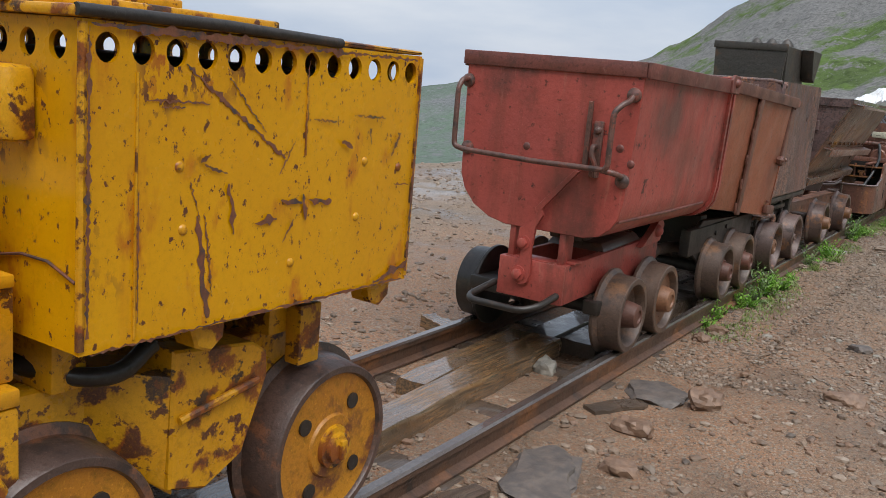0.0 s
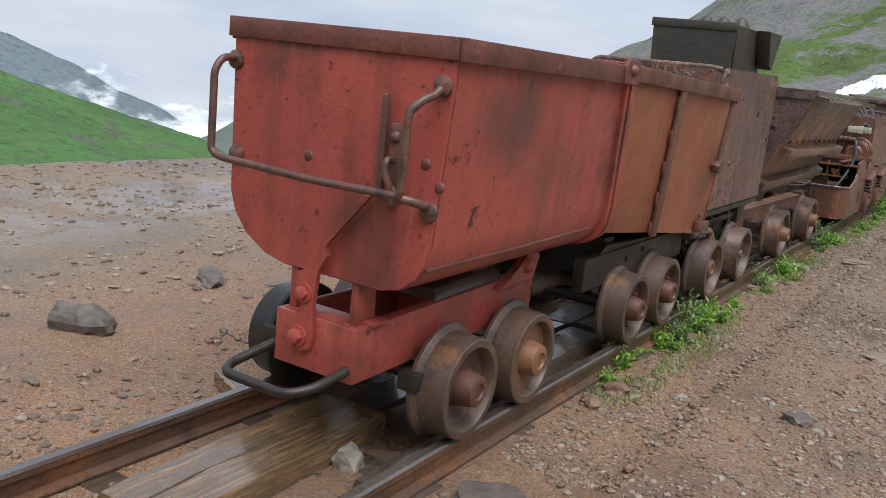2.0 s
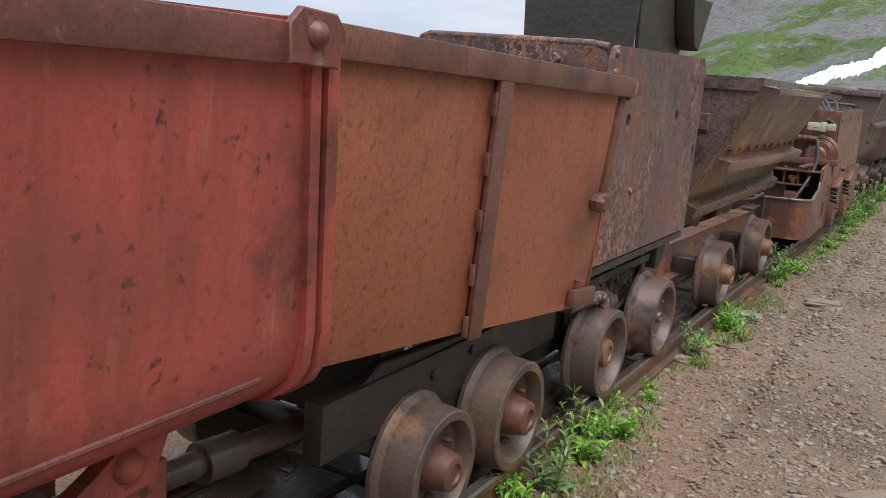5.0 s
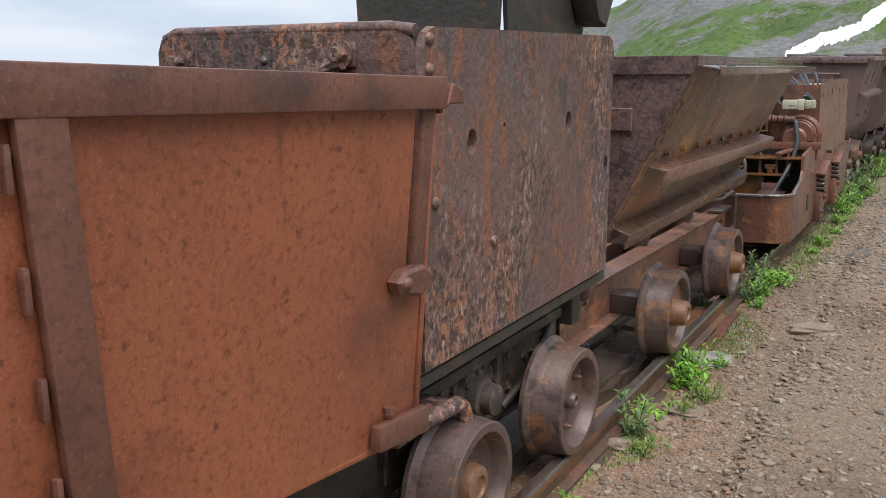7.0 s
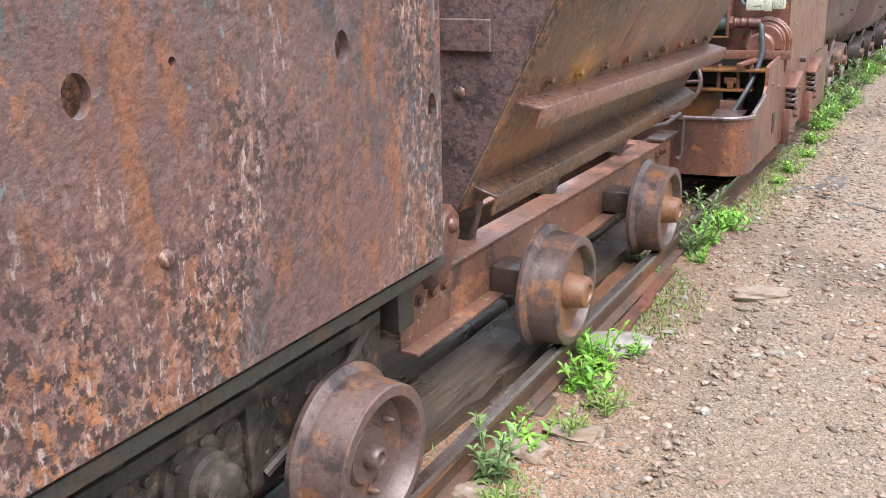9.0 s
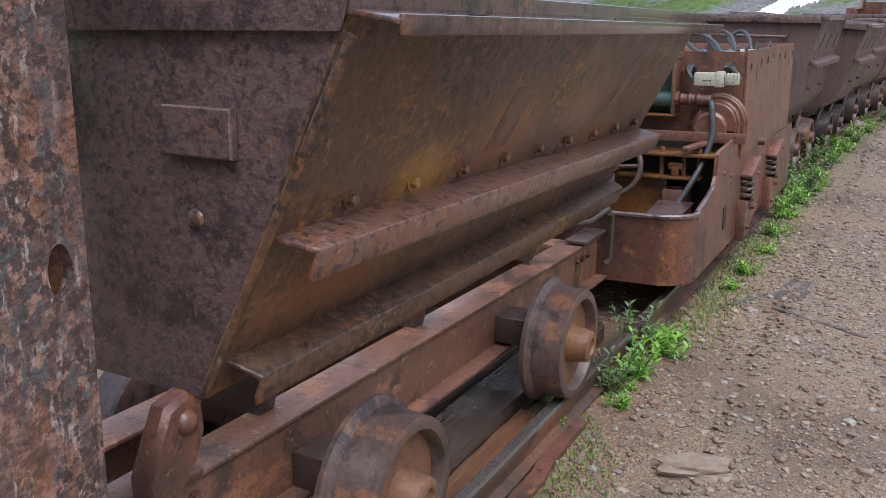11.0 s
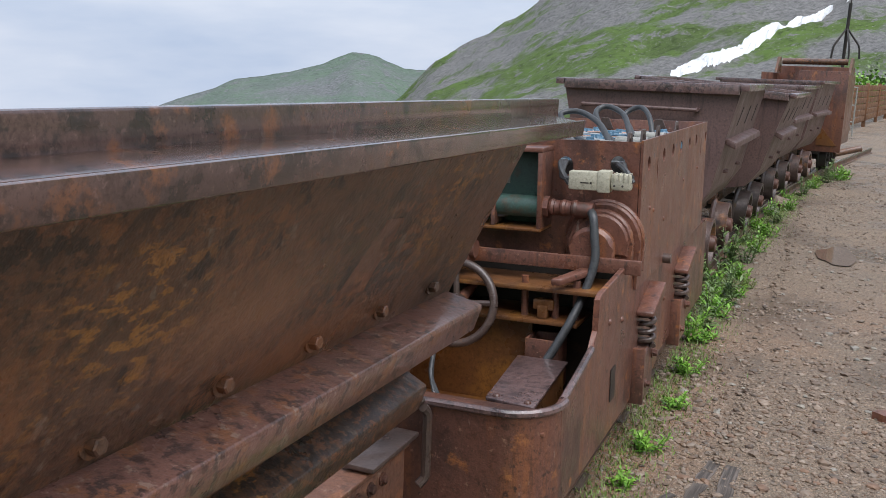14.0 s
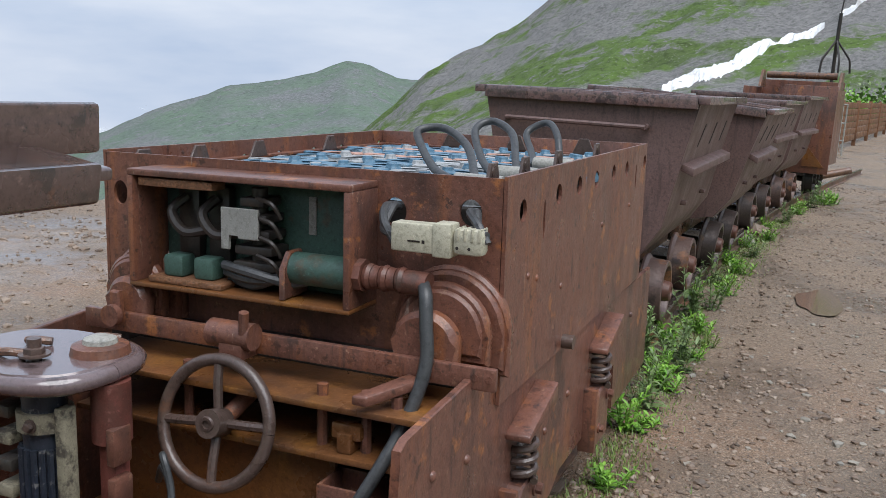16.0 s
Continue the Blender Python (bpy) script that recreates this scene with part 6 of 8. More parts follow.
            for a in (0.9, 2.5, 4.1, 5.6):
                # The disc is uncut; a black spot paints the dark of each hole.
                part("disc_hole_mark", lathe(bmesh.new(), [(-0.01, 0.022), (-0.0035, 0.022)], (x, y + 0.135 * math.cos(a), 0.331 + 0.135 * math.sin(a)), "x", 16, s), M_BLACK, w)
        part("axle", rod(bmesh.new(), [(-2.25, y, 0.331), (-1.5, y, 0.331)], 0.045, 14), M_BLACK, car)
    return car


M_SCRAPE = weathered("scraped_brown_metal", (0.175, 0.060, 0.034), (0.20, 0.075, 0.038), [((0.06, 0.045, 0.045), 16.0, 0.5, 0.6, None)], (0.4, 0.6))
yellow_locomotive()


# ---- rusty battery locomotive ----
def rusty_locomotive():
    car = thing("battery_locomotive", (-1.93, 12.8, RAIL_TOP), "rusted battery locomotive with open cell box and driver's tub", "locomotive", "train vehicles")
    xr, xl, y0, y1, z0, z1 = -1.345, -2.59, 12.28, 14.06, 0.655, 1.225
    holes = [(y, z, 0.028, 0.030) for y, z in ((12.407, 1.13), (12.733, 1.141), (12.961, 1.145), (13.184, 1.146), (13.44, 1.147), (13.666, 1.147), (14.02, 1.15))]
    holes += [(12.595, 1.085, 0.010, 0.055), (13.849, 1.10, 0.010, 0.05)]
    part("side_panel", plate_with_holes(bmesh.new(), "x", xr - 0.01, 0.01, y0, y1, z0, z1, holes, 16), M_LOCO, car, "brown rusted panel with a row of small holes")
    part("side_panel", plate_with_holes(bmesh.new(), "x", xl, 0.01, y0, y1, z0, z1, holes, 16), M_LOCO, car, "brown rusted panel with a row of small holes")
    part("front_panel", plate_with_holes(bmesh.new(), "y", y0, 0.01, xl + 0.012, xr - 0.012, z0, z1 - 0.005, [(-2.53, 1.104, 0.025, 0.035), (-1.643, 1.119, 0.032, 0.036), (-1.438, 1.131, 0.030, 0.034)], 20), M_LOCO, car)
    part("back_panel", box(bmesh.new(), xl + 0.012, xr - 0.012, y1 - 0.012, y1 - 0.002, z0, z1, 0.002), M_LOCO, car)
    part("box_floor", box(bmesh.new(), xl + 0.012, xr - 0.012, y0 + 0.014, y1 - 0.014, z0 + 0.003, z0 + 0.02, 0.002), M_BLACK, car)
    bm = bmesh.new()
    for a in ((xl + 0.012, xl + 0.05, y0 + 0.012, y1 - 0.014), (xr - 0.05, xr - 0.012, y0 + 0.012, y1 - 0.014), (xl + 0.052, xr - 0.052, y1 - 0.05, y1 - 0.014)):
        box(bm, *a, z1 - 0.065, z1 - 0.055, 0.002)
    part("inner_ledge", bm, M_LOCO, car)
    for y, z in ((12.55, 0.93), (12.80, 0.86), (13.3, 0.98), (13.75, 1.0), (12.47, 0.95)):
        part("rivet", dome(bmesh.new(), (xr, y, z), 0.010, 0.006), M_LOCO, car)
    # cells
    part("cell_block", box(bmesh.new(), xl + 0.06, xr - 0.06, y0 + 0.05, y1 - 0.06, z0 + 0.03, 1.135, 0.01), M_BLACK, car, "dark battery cell block")
    protos = []
    for m in (M_CELLB, M_CELLW, M_CELLP):
        bm = bmesh.new()
        prism(bm, [(-0.088, -0.016), (-0.07, -0.026), (-0.03, -0.018), (0.03, -0.018), (0.07, -0.026), (0.088, -0.016), (0.088, 0.016), (0.07, 0.026), (0.03, 0.018), (-0.03, 0.018), (-0.07, 0.026), (-0.088, 0.016)], "z", 0.0, 0.035, 0.004)
        me = bpy.data.meshes.new("cell_link")
        bm.to_mesh(me)
        bm.free()
        me.materials.append(m)
        cap = bmesh.new()
        lathe(cap, [(0, 0.026), (0.03, 0.026), (0.04, 0.02), (0.048, 0.018)], (0, 0, 0), "z", 8)
        mc2 = bpy.data.meshes.new("cell_cap")
        cap.to_mesh(mc2)
        cap.free()
        mc2.materials.append(m)
        protos.append((me, mc2))
    rnd = random.Random(5)
    for i in range(6):
        for j in range(18):
            x, y = -2.43 + 0.187 * i + (0.03 if j % 2 else 0), 12.38 + 0.088 * j
            c = 2 if (j % 4 == 3 and j > 7 and rnd.random() < 0.85) else (1 if rnd.random() < 0.42 or i > 4 else 0)
            for q, (me, dx, dy) in enumerate(((protos[c][0], 0.0, 0.0), (protos[0 if rnd.random() < 0.75 else 1][1], 0.094, 0.042 if j % 2 else 0.0))):
                ob = new("cell_link" if q == 0 else "cell_cap", me)
                ob.parent = car
                ob.matrix_basis = pose(x + dx + 1.93, y + dy - 12.8, 1.136 - RAIL_TOP, rnd.uniform(-3, 3), rnd.uniform(-3, 3), rnd.uniform(-7, 7))
    for y in (12.36, 12.62, 12.95, 13.45):
        bm = bmesh.new()
        prism(bm, [(y - 0.055, 1.17), (y + 0.055, 1.17), (y + 0.03, 1.25), (y - 0.02, 1.25)], "x", xr - 0.075, xr - 0.066, 0.002)
        lathe(bm, [(0, 0.018), (0.006, 0.018)], (xr - 0.070, y + 0.005, 1.225), "x", 12)
        part("lug", bm, M_IRON, car, "triangular lifting lug")
        bm = bmesh.new()
        prism(bm, [(y - 0.055, 1.17), (y + 0.055, 1.17), (y + 0.03, 1.225), (y - 0.02, 1.225)], "x", xl + 0.07, xl + 0.079, 0.002)
        part("lug", bm, M_IRON, car, "triangular lifting lug")
    for x, y in ((-2.2, y1 - 0.07), (-1.9, y1 - 0.07), (-1.6, y1 - 0.07)):
        bm = bmesh.new()
        prism(bm, [(x - 0.05, 1.17), (x + 0.05, 1.17), (x + 0.02, 1.235), (x - 0.02, 1.235)], "y", y, y + 0.009, 0.002)
        part("lug", bm, M_IRON, car, "triangular lifting lug")
    for pts in ([(-1.50, 12.50, 1.19), (-1.60, 12.60, 1.22), (-1.68, 12.72, 1.30), (-1.70, 12.78, 1.35), (-1.62, 12.80, 1.36), (-1.52, 12.70, 1.30), (-1.46, 12.55, 1.20), (-1.42, 12.48, 1.185)],
                [(-1.50, 12.78, 1.19), (-1.56, 12.88, 1.25), (-1.60, 13.00, 1.35), (-1.55, 13.05, 1.385), (-1.47, 12.98, 1.34), (-1.44, 12.86, 1.24), (-1.43, 12.80, 1.19)],
                [(-1.50, 13.20, 1.19), (-1.53, 13.30, 1.24), (-1.56, 13.40, 1.32), (-1.48, 13.42, 1.37), (-1.43, 13.34, 1.32), (-1.42, 13.25, 1.20)]):
        part("battery_cable", rod(bmesh.new(), [p + Vector((-0.07 - 0.25 * (p.z - 1.19), 0, -0.01 - 0.25 * (p.z - 1.19))) for p in spline(pts, 8)], 0.0125, 10), M_RUBBER, car, "stiff grey looped cable")
    for y in (12.50, 12.80, 13.2):
        part("cable_clamp", rod(bmesh.new(), [(-1.56, y - 0.02, 1.185), (-1.42, y - 0.04, 1.185)], 0.024, 10), M_PALE, car)
    # controller recess
    bx0, bx1, by0, bz0, bz1 = -2.37, -1.69, 12.13, 0.875, 1.195
    bm = bmesh.new()
    box(bm, bx0, bx1, by0, y0 - 0.002, bz1 - 0.018, bz1, 0.004)
    box(bm, bx0, bx0 + 0.018, by0, y0 - 0.002, bz0 + 0.012, bz1 - 0.018, 0.003)
    box(bm, bx1 - 0.018, bx1, by0, y0 - 0.002, bz0 + 0.012, bz1 - 0.018, 0.003)
    cb = part("controller_case", bm, M_LOCO, car, "open steel case of the controller")
    part("case_floor", box(bmesh.new(), bx0, bx1, by0, y0 - 0.002, bz0, bz0 + 0.012, 0.003), M_LOCOIN, cb, "wet orange rusted floor")
    part("case_back", box(bmesh.new(), bx0 + 0.019, bx1 - 0.019, y0 - 0.012, y0 - 0.003, bz0 + 0.013, bz1 - 0.019, 0.002), M_GREEN, cb, "faded green back wall")
    for x in (-2.25, -2.15):
        bm = bmesh.new()
        box(bm, x - 0.035, x + 0.035, 12.235, 12.265, 0.93, 1.15, 0.006)
        rod(bm, spline([(x, 12.23, 1.12), (x - 0.02, 12.19, 1.08), (x + 0.03, 12.18, 1.03), (x + 0.10, 12.2, 1.04)], 6), 0.014, 8)
        part("contact_post", bm, M_BLACK, cb)
        part("coil_clamp", box(bmesh.new(), x - 0.035, x + 0.03, 12.165, 12.225, 0.905, 0.965, 0.01), M_GREEN, cb, "green coil clamp")
    part("base_board", box(bmesh.new(), -2.32, -2.08, 12.145, 12.26, 0.888, 0.905, 0.004), M_WOODPALE, cb, "small wooden base board")
    part("top_board", box(bmesh.new(), -2.34, -2.10, 12.14, 12.20, 1.15, 1.172, 0.003), M_WOODPALE, cb)
    bm = bmesh.new()
    prism(bm, [(-2.085, 1.00), (-2.06, 1.0), (-2.06, 1.04), (-2.03, 1.04), (-2.03, 1.03), (-1.97, 1.03), (-1.97, 1.11), (-2.085, 1.11)], "y", 12.155, 12.165, 0.002)
    part("contact_plate", bm, M_PALE, cb, "pale cream contact plate")
    bm = bmesh.new()
    for k in range(5):
        box(bm, -2.06 + 0.006 * k, -1.93 - 0.008 * k, 12.17, 12.255, 0.945 + 0.042 * k, 0.97 + 0.042 * k, 0.006)
    rod(bm, [(-2.0, 12.21, 0.94), (-2.0, 12.21, 1.16)], 0.022, 10)
    for k in range(4):
        rod(bm, bent([(-1.98, 12.165, 1.14 - 0.05 * k), (-1.92, 12.15, 1.13 - 0.05 * k), (-1.91, 12.17, 1.09 - 0.05 * k)], 0.02), 0.006, 6)
    part("contactor_switch", bm, M_BLACK, cb, "dark contactor switch in a stack")
    bm = bmesh.new()
    for a, b in ((0.0, 0.93), (0.02, 0.91), (-0.01, 0.95)):
        rod(bm, spline([(-2.10, 12.20 + a, b), (-2.0, 12.17 + a, b - 0.005), (-1.88, 12.18, 0.935 + a), (-1.80, 12.2, 0.955)], 6), 0.013, 8)
    part("wiring", bm, M_RUBBER, cb)
    part("pale_strip", box(bmesh.new(), -1.885, -1.862, 12.262, 12.268, 1.04, 1.14, 0.002), M_PALE, cb)
    bm = bmesh.new()
    rod(bm, [(-1.885, 12.19, 0.965), (-1.70, 12.19, 0.965)], 0.042, 20)
    part("cable_gland", bm, M_GREEN, cb, "grey-green cable gland tube")
    part("gland_plate", prism(bmesh.new(), [(12.135, 0.89), (12.25, 0.89), (12.25, 0.96), (12.22, 1.01), (12.165, 1.01), (12.135, 0.97)], "x", -1.895, -1.878, 0.003), M_LOCO, cb)
    bm = bmesh.new()
    for k in range(6):
        lathe(bm, [(0, 0.030), (0.010, 0.034 if k % 2 else 0.028), (0.02, 0.030)], (-1.69 + 0.022 * k, 12.18, 0.968), "x", 18)
    rod(bm, [(-1.57, 12.18, 0.966), (-1.50, 12.18, 0.964)], 0.030, 16)
    lathe(bm, [(0, 0.042), (0.02, 0.042)], (-1.69, 12.18, 0.968), "x", 8)
    part("cable_elbow", bm, M_HUBRED, car, "red-brown ribbed cable coupling")
    part("power_cable", rod(bmesh.new(), spline([(-1.51, 12.17, 0.965), (-1.49, 12.14, 0.945), (-1.478, 12.12, 0.88), (-1.468, 12.10, 0.79), (-1.49, 12.06, 0.68), (-1.53, 11.98, 0.56), (-1.60, 11.9, 0.42), (-1.70, 11.8, 0.28)], 10), 0.0165, 12), M_RUBBER, car, "thick grey rubber cable hanging down")
    bm = bmesh.new()
    box(bm, -1.598, -1.475, 12.165, 12.215, 1.042, 1.112, 0.006)
    pg = part("connector", bm, M_PLUG, car, "cream plastic battery connector, two mated halves")
    part("connector_collar", box(bmesh.new(), -1.488, -1.440, 12.160, 12.220, 1.036, 1.118, 0.006), M_PLUG, pg)
    bm = bmesh.new()
    box(bm, -1.44, -1.362, 12.166, 12.214, 1.045, 1.109, 0.014)
    for k in range(4):
        box(bm, -1.428 + 0.018 * k, -1.422 + 0.018 * k, 12.163, 12.217, 1.080, 1.111, 0.003)
    part("connector_half", bm, M_PLUG, pg)
    bm = bmesh.new()
    box(bm, -1.552, -1.520, 12.1635, 12.165, 1.068, 1.072, 0)
    box(bm, -1.515, -1.508, 12.1635, 12.165, 1.066, 1.074, 0)
    for x in (-1.42, -1.39):
        lathe(bm, [(0, 0.004), (0.001, 0.004)], (x, 12.152, 1.066), "y", 8, -1)
    part("connector_mark", bm, M_BLACK, pg)
    for a, b in (((-1.643, 12.30, 1.13), (-1.60, 12.19, 1.06)), ((-1.438, 12.30, 1.13), (-1.36, 12.19, 1.075))):
        s = 1 if a[0] < -1.5 else -1
        for o in (0.0, 0.018):
            part("lead", rod(bmesh.new(), spline([a, (a[0] - 0.01 * s + o, 12.25, a[2] + 0.005), ((a[0] + b[0]) / 2 - 0.012 * s, 12.20, (a[2] + b[2]) / 2 + 0.012 - o), (b[0], b[1], b[2] + o)], 6), 0.011, 8), M_RUBBER, car)
    # motor covers
    for cx, r, sgn in ((-1.475, 0.155, 1), (-2.42, 0.125, -1)):
        bm = bmesh.new()
        for k, (rr, yy) in enumerate(((1.0, 12.262), (0.93, 12.245), (0.80, 12.20), (0.70, 12.19))):
            prof = [(cx + r * rr * math.cos(a * math.pi / 16), 0.845 + r * rr * math.sin(a * math.pi / 16)) for a in range(0, 17)]
            prof += [(cx - r * rr, 0.735 + 0.02 * k), (cx + r * rr, 0.735 + 0.02 * k)]
            prism(bm, prof, "y", yy, yy + 0.034, 0.008)
        prism(bm, [(cx - 0.02 * sgn + r * 0.55 * math.cos(a * math.pi / 12), 0.83 + r * 0.5 * math.sin(a * math.pi / 12)) for a in range(13)] + [(cx - 0.02 * sgn - r * 0.55, 0.765), (cx - 0.02 * sgn + r * 0.55, 0.765)], "y", 12.14, 12.192, 0.014)
        tagged(part("motor_cover", bm, M_LOCO, car, "stepped round motor cover"))
    bm = bmesh.new()
    prism(bm, [(-2.415, 0.86), (-2.385, 0.86), (-2.38, 0.80), (-2.39, 0.775), (-2.41, 0.775), (-2.42, 0.80)], "y", 12.10, 12.122, 0.004)
    lathe(bm, [(0, 0.03), (0.02, 0.03)], (-2.40, 12.10, 0.795), "y", 18, -1)
    part("hasp", bm, M_LOCO, car)
    bm = bmesh.new()
    box(bm, -2.52, -1.30, 12.115, 12.135, 0.745, 0.80, 0.004)
    for x in (-1.35, -1.315):
        lathe(bm, [(0, 0.009), (0.001, 0.009)], (x, 12.114, 0.775), "y", 12, -1)
    part("cross_beam", bm, M_LOCO, car, "flat steel cross beam")
    # Near-black puts the shade below the overhang into the bulkhead's colour.
    part("bulkhead", box(bmesh.new(), xl, xr - 0.03, 12.255, 12.275, 0.15, 0.76, 0.004), M_BLACK, car)
    bm = bmesh.new()
    rod(bm, [(-2.06, 12.08, 0.80), (-1.93, 12.08, 0.80)], 0.035, 16)
    box(bm, -2.02, -1.95, 12.05, 12.14, 0.74, 0.79, 0.006)
    rod(bm, [(-1.95, 12.06, 0.80), (-1.94, 12.05, 0.87)], 0.013, 8)
    part("roller_bracket", bm, M_LOCO, car)
    bm = bmesh.new()
    box(bm, -2.45, -1.40, 12.0, 12.25, 0.676, 0.692, 0.003)
    part("shelf", bm, M_LOCOIN, car, "wet orange shelf plate")
    bm = bmesh.new()
    box(bm, -2.45, -1.50, 12.0, 12.25, 0.552, 0.568, 0.003)
    part("shelf", bm, M_LOCOIN, car, "wet orange shelf plate")
    for x in (-2.34, -2.12, -1.72, -1.60, -1.52):
        part("shelf_bolt", rod(bmesh.new(), [(x, 12.06, 0.56), (x, 12.06, 0.72)], 0.014, 8), M_LOCO, car)
    bm = bmesh.new()
    box(bm, -1.66, -1.62, 12.02, 12.08, 0.568, 0.62, 0.006)
    box(bm, -1.68, -1.60, 12.03, 12.07, 0.60, 0.64, 0.006)
    part("shelf_block", bm, M_LOCOIN, car)
    bm = bmesh.new()
    hexa(bm, [(-1.60, 11.98, 0.71), (-1.56, 11.98, 0.71), (-1.47, 12.10, 0.735), (-1.52, 12.12, 0.735), (-1.60, 11.98, 0.735), (-1.56, 11.98, 0.735), (-1.47, 12.10, 0.76), (-1.52, 12.12, 0.76)], 0.006)
    part("pedal_lever", bm, M_LOCO, car)
    part("dash_panel", box(bmesh.new(), -2.35, -1.69, 12.07, 12.085, 0.20, 0.55, 0.003), M_LOCOIN, car, "orange-brown stained panel")
    bm = bmesh.new()
    for a in ((-1.69, -1.56, 11.98, 11.99), (-1.69, -1.56, 12.09, 12.10), (-1.69, -1.68, 11.99, 12.09), (-1.57, -1.56, 11.99, 12.09)):
        box(bm, *a, 0.30, 0.50, 0.003)
    part("sand_box", bm, M_LOCO, car, "small open steel box")
    # hand wheel
    c, rm = Vector((-1.966, 11.964, 0.608)), Matrix.Rotation(radians(-14), 3, "X")
    bm = bmesh.new()
    ring = [c + rm @ Vector((0.155 * math.cos(2 * math.pi * k / 48), 0, 0.155 * math.sin(2 * math.pi * k / 48))) for k in range(49)]
    rod(bm, ring, 0.016, 10)
    hw = part("hand_wheel", bm, M_IRON, car, "dark cast iron brake wheel with four spokes")
    for k in range(4):
        a = math.pi / 2 * k + 0.08
        part("spoke", rod(bmesh.new(), [c + rm @ Vector((0.03 * math.cos(a), 0.01, 0.03 * math.sin(a))), c + rm @ Vector((0.10 * math.cos(a), 0.0, 0.10 * math.sin(a))), c + rm @ Vector((0.152 * math.cos(a), 0, 0.152 * math.sin(a)))], 0.012, 8), M_IRON, hw)
    bm = bmesh.new()
    rod(bm, [c + rm @ Vector((0, -0.03, 0)), c + rm @ Vector((0, 0.03, 0))], 0.036, 16)
    lathe(bm, [(0, 0.020), (0.006, 0.018), (0.006, 0.011), (-0.004, 0.010)], c + rm @ Vector((0, -0.03, 0)), "y", 14, -1)
    part("wheel_boss", bm, M_IRON, hw)
    part("wheel_shaft", rod(bmesh.new(), [c + rm @ Vector((0, 0.03, 0)), c + Vector((0.02, 0.14, 0.05))], 0.022, 12), M_LOCO, hw)
    # driver's tub
    side = [(11.20, 0.20), (11.20, 0.505), (11.32, 0.513), (11.55, 0.548), (11.68, 0.575), (11.735, 0.63), (11.74, 0.735), (11.77, 0.75), (12.20, 0.775), (12.30, 0.655), (14.42, 0.635), (14.42, 0.17), (13.72, 0.17), (13.72, 0.36), (13.62, 0.36), (13.60, 0.22), (12.95, 0.22), (12.85, 0.17), (12.62, 0.17), (12.60, 0.30), (12.35, 0.30), (12.33, 0.19)]
    for x in (-1.378, -2.58):
        bm = bmesh.new()
        prism(bm, [(11.34, 0.19)] + side[2:], "x", x, x + 0.02, 0.003)
        part("side_frame", bm, M_LOCO, car, "thick rusted side frame plate")
    bm = bmesh.new()
    pr = []
    r = 0.15
    for k in range(9):
        a = k * math.pi / 16
        pr.append((-1.358 - r + r * math.cos(a), 11.34 - r * math.sin(a)))
    outer = [(-1.358, 11.36)] + pr + [(-2.56 + r - r * math.cos(math.pi / 2 - k * math.pi / 16), 11.34 - r * math.sin(math.pi / 2 - k * math.pi / 16)) for k in range(9)]
    lo, hi, loi, hii = [], [], [], []
    cen = Vector((-1.96, 11.5))
    for x, y in outer:
        p = Vector((x, y))
        q = p + (cen - p).normalized() * 0.022
        lo.append(bm.verts.new((x, y, 0.19)))
        hi.append(bm.verts.new((x, y, 0.512)))
        loi.append(bm.verts.new((q.x, q.y, 0.19)))
        hii.append(bm.verts.new((q.x, q.y, 0.512)))
    for k in range(len(outer) - 1):
        bm.faces.new((lo[k], lo[k + 1], hi[k + 1], hi[k]))
        bm.faces.new((loi[k], hii[k], hii[k + 1], loi[k + 1]))
        bm.faces.new((hi[k], hi[k + 1], hii[k + 1], hii[k]))
        bm.faces.new((lo[k], loi[k], loi[k + 1], lo[k + 1]))
    part("tub_front", bm, M_LOCO, car, "curved rusty front of the driver's tub")
    bm = bmesh.new()
    rod(bm, [(x, y, 0.513) for x, y in outer], 0.013, 8)
    rod(bm, [(-1.366, 11.36, 0.515), (-1.366, 11.55, 0.550), (-1.366, 11.69, 0.58)], 0.012, 8)
    part("tub_rim", bm, M_PURPLE, car, "worn shiny rim")
    part("tub_floor", box(bmesh.new(), -2.55, -1.385, 11.24, 12.25, 0.19, 0.205, 0.002), M_LOCOIN, car)
    part("tub_deck", box(bmesh.new(), -2.30, -1.385, 11.24, 11.42, 0.44, 0.452, 0.002), M_LOCO, car)
    bm = bmesh.new()
    hexa(bm, [(-1.64, 11.44, 0.445), (-1.47, 11.41, 0.445), (-1.50, 11.90, 0.445), (-1.69, 11.90, 0.445), (-1.64, 11.44, 0.457), (-1.47, 11.41, 0.457), (-1.50, 11.90, 0.457), (-1.69, 11.90, 0.457)], 0.003)
    part("seat_plate", bm, M_PURPLE, car, "flat steel seat plate with two bolts")
    for x, y in ((-1.61, 11.46), (-1.50, 11.44)):
        part("seat_bolt", dome(bmesh.new(), (x, y, 0.457), 0.012, 0.010, "z"), M_LOCO, car)
    part("seat_leg", box(bmesh.new(), -1.66, -1.50, 11.5, 11.85, 0.205, 0.444, 0.004), M_LOCOIN, car)
    # drum controller
    bm = bmesh.new()
    outl = []
    for k in range(28):
        a = 2 * math.pi * k / 28
        outl.append((-2.32 + 0.21 * math.copysign(abs(math.cos(a)) ** 0.7, math.cos(a)), 11.78 + 0.17 * math.copysign(abs(math.sin(a)) ** 0.7, math.sin(a))))
    prism(bm, outl, "z", 0.755, 0.79, 0.008)
    dc = part("drum_top", bm, M_WETTOP, car, "wet purple-brown top plate of the drum controller")
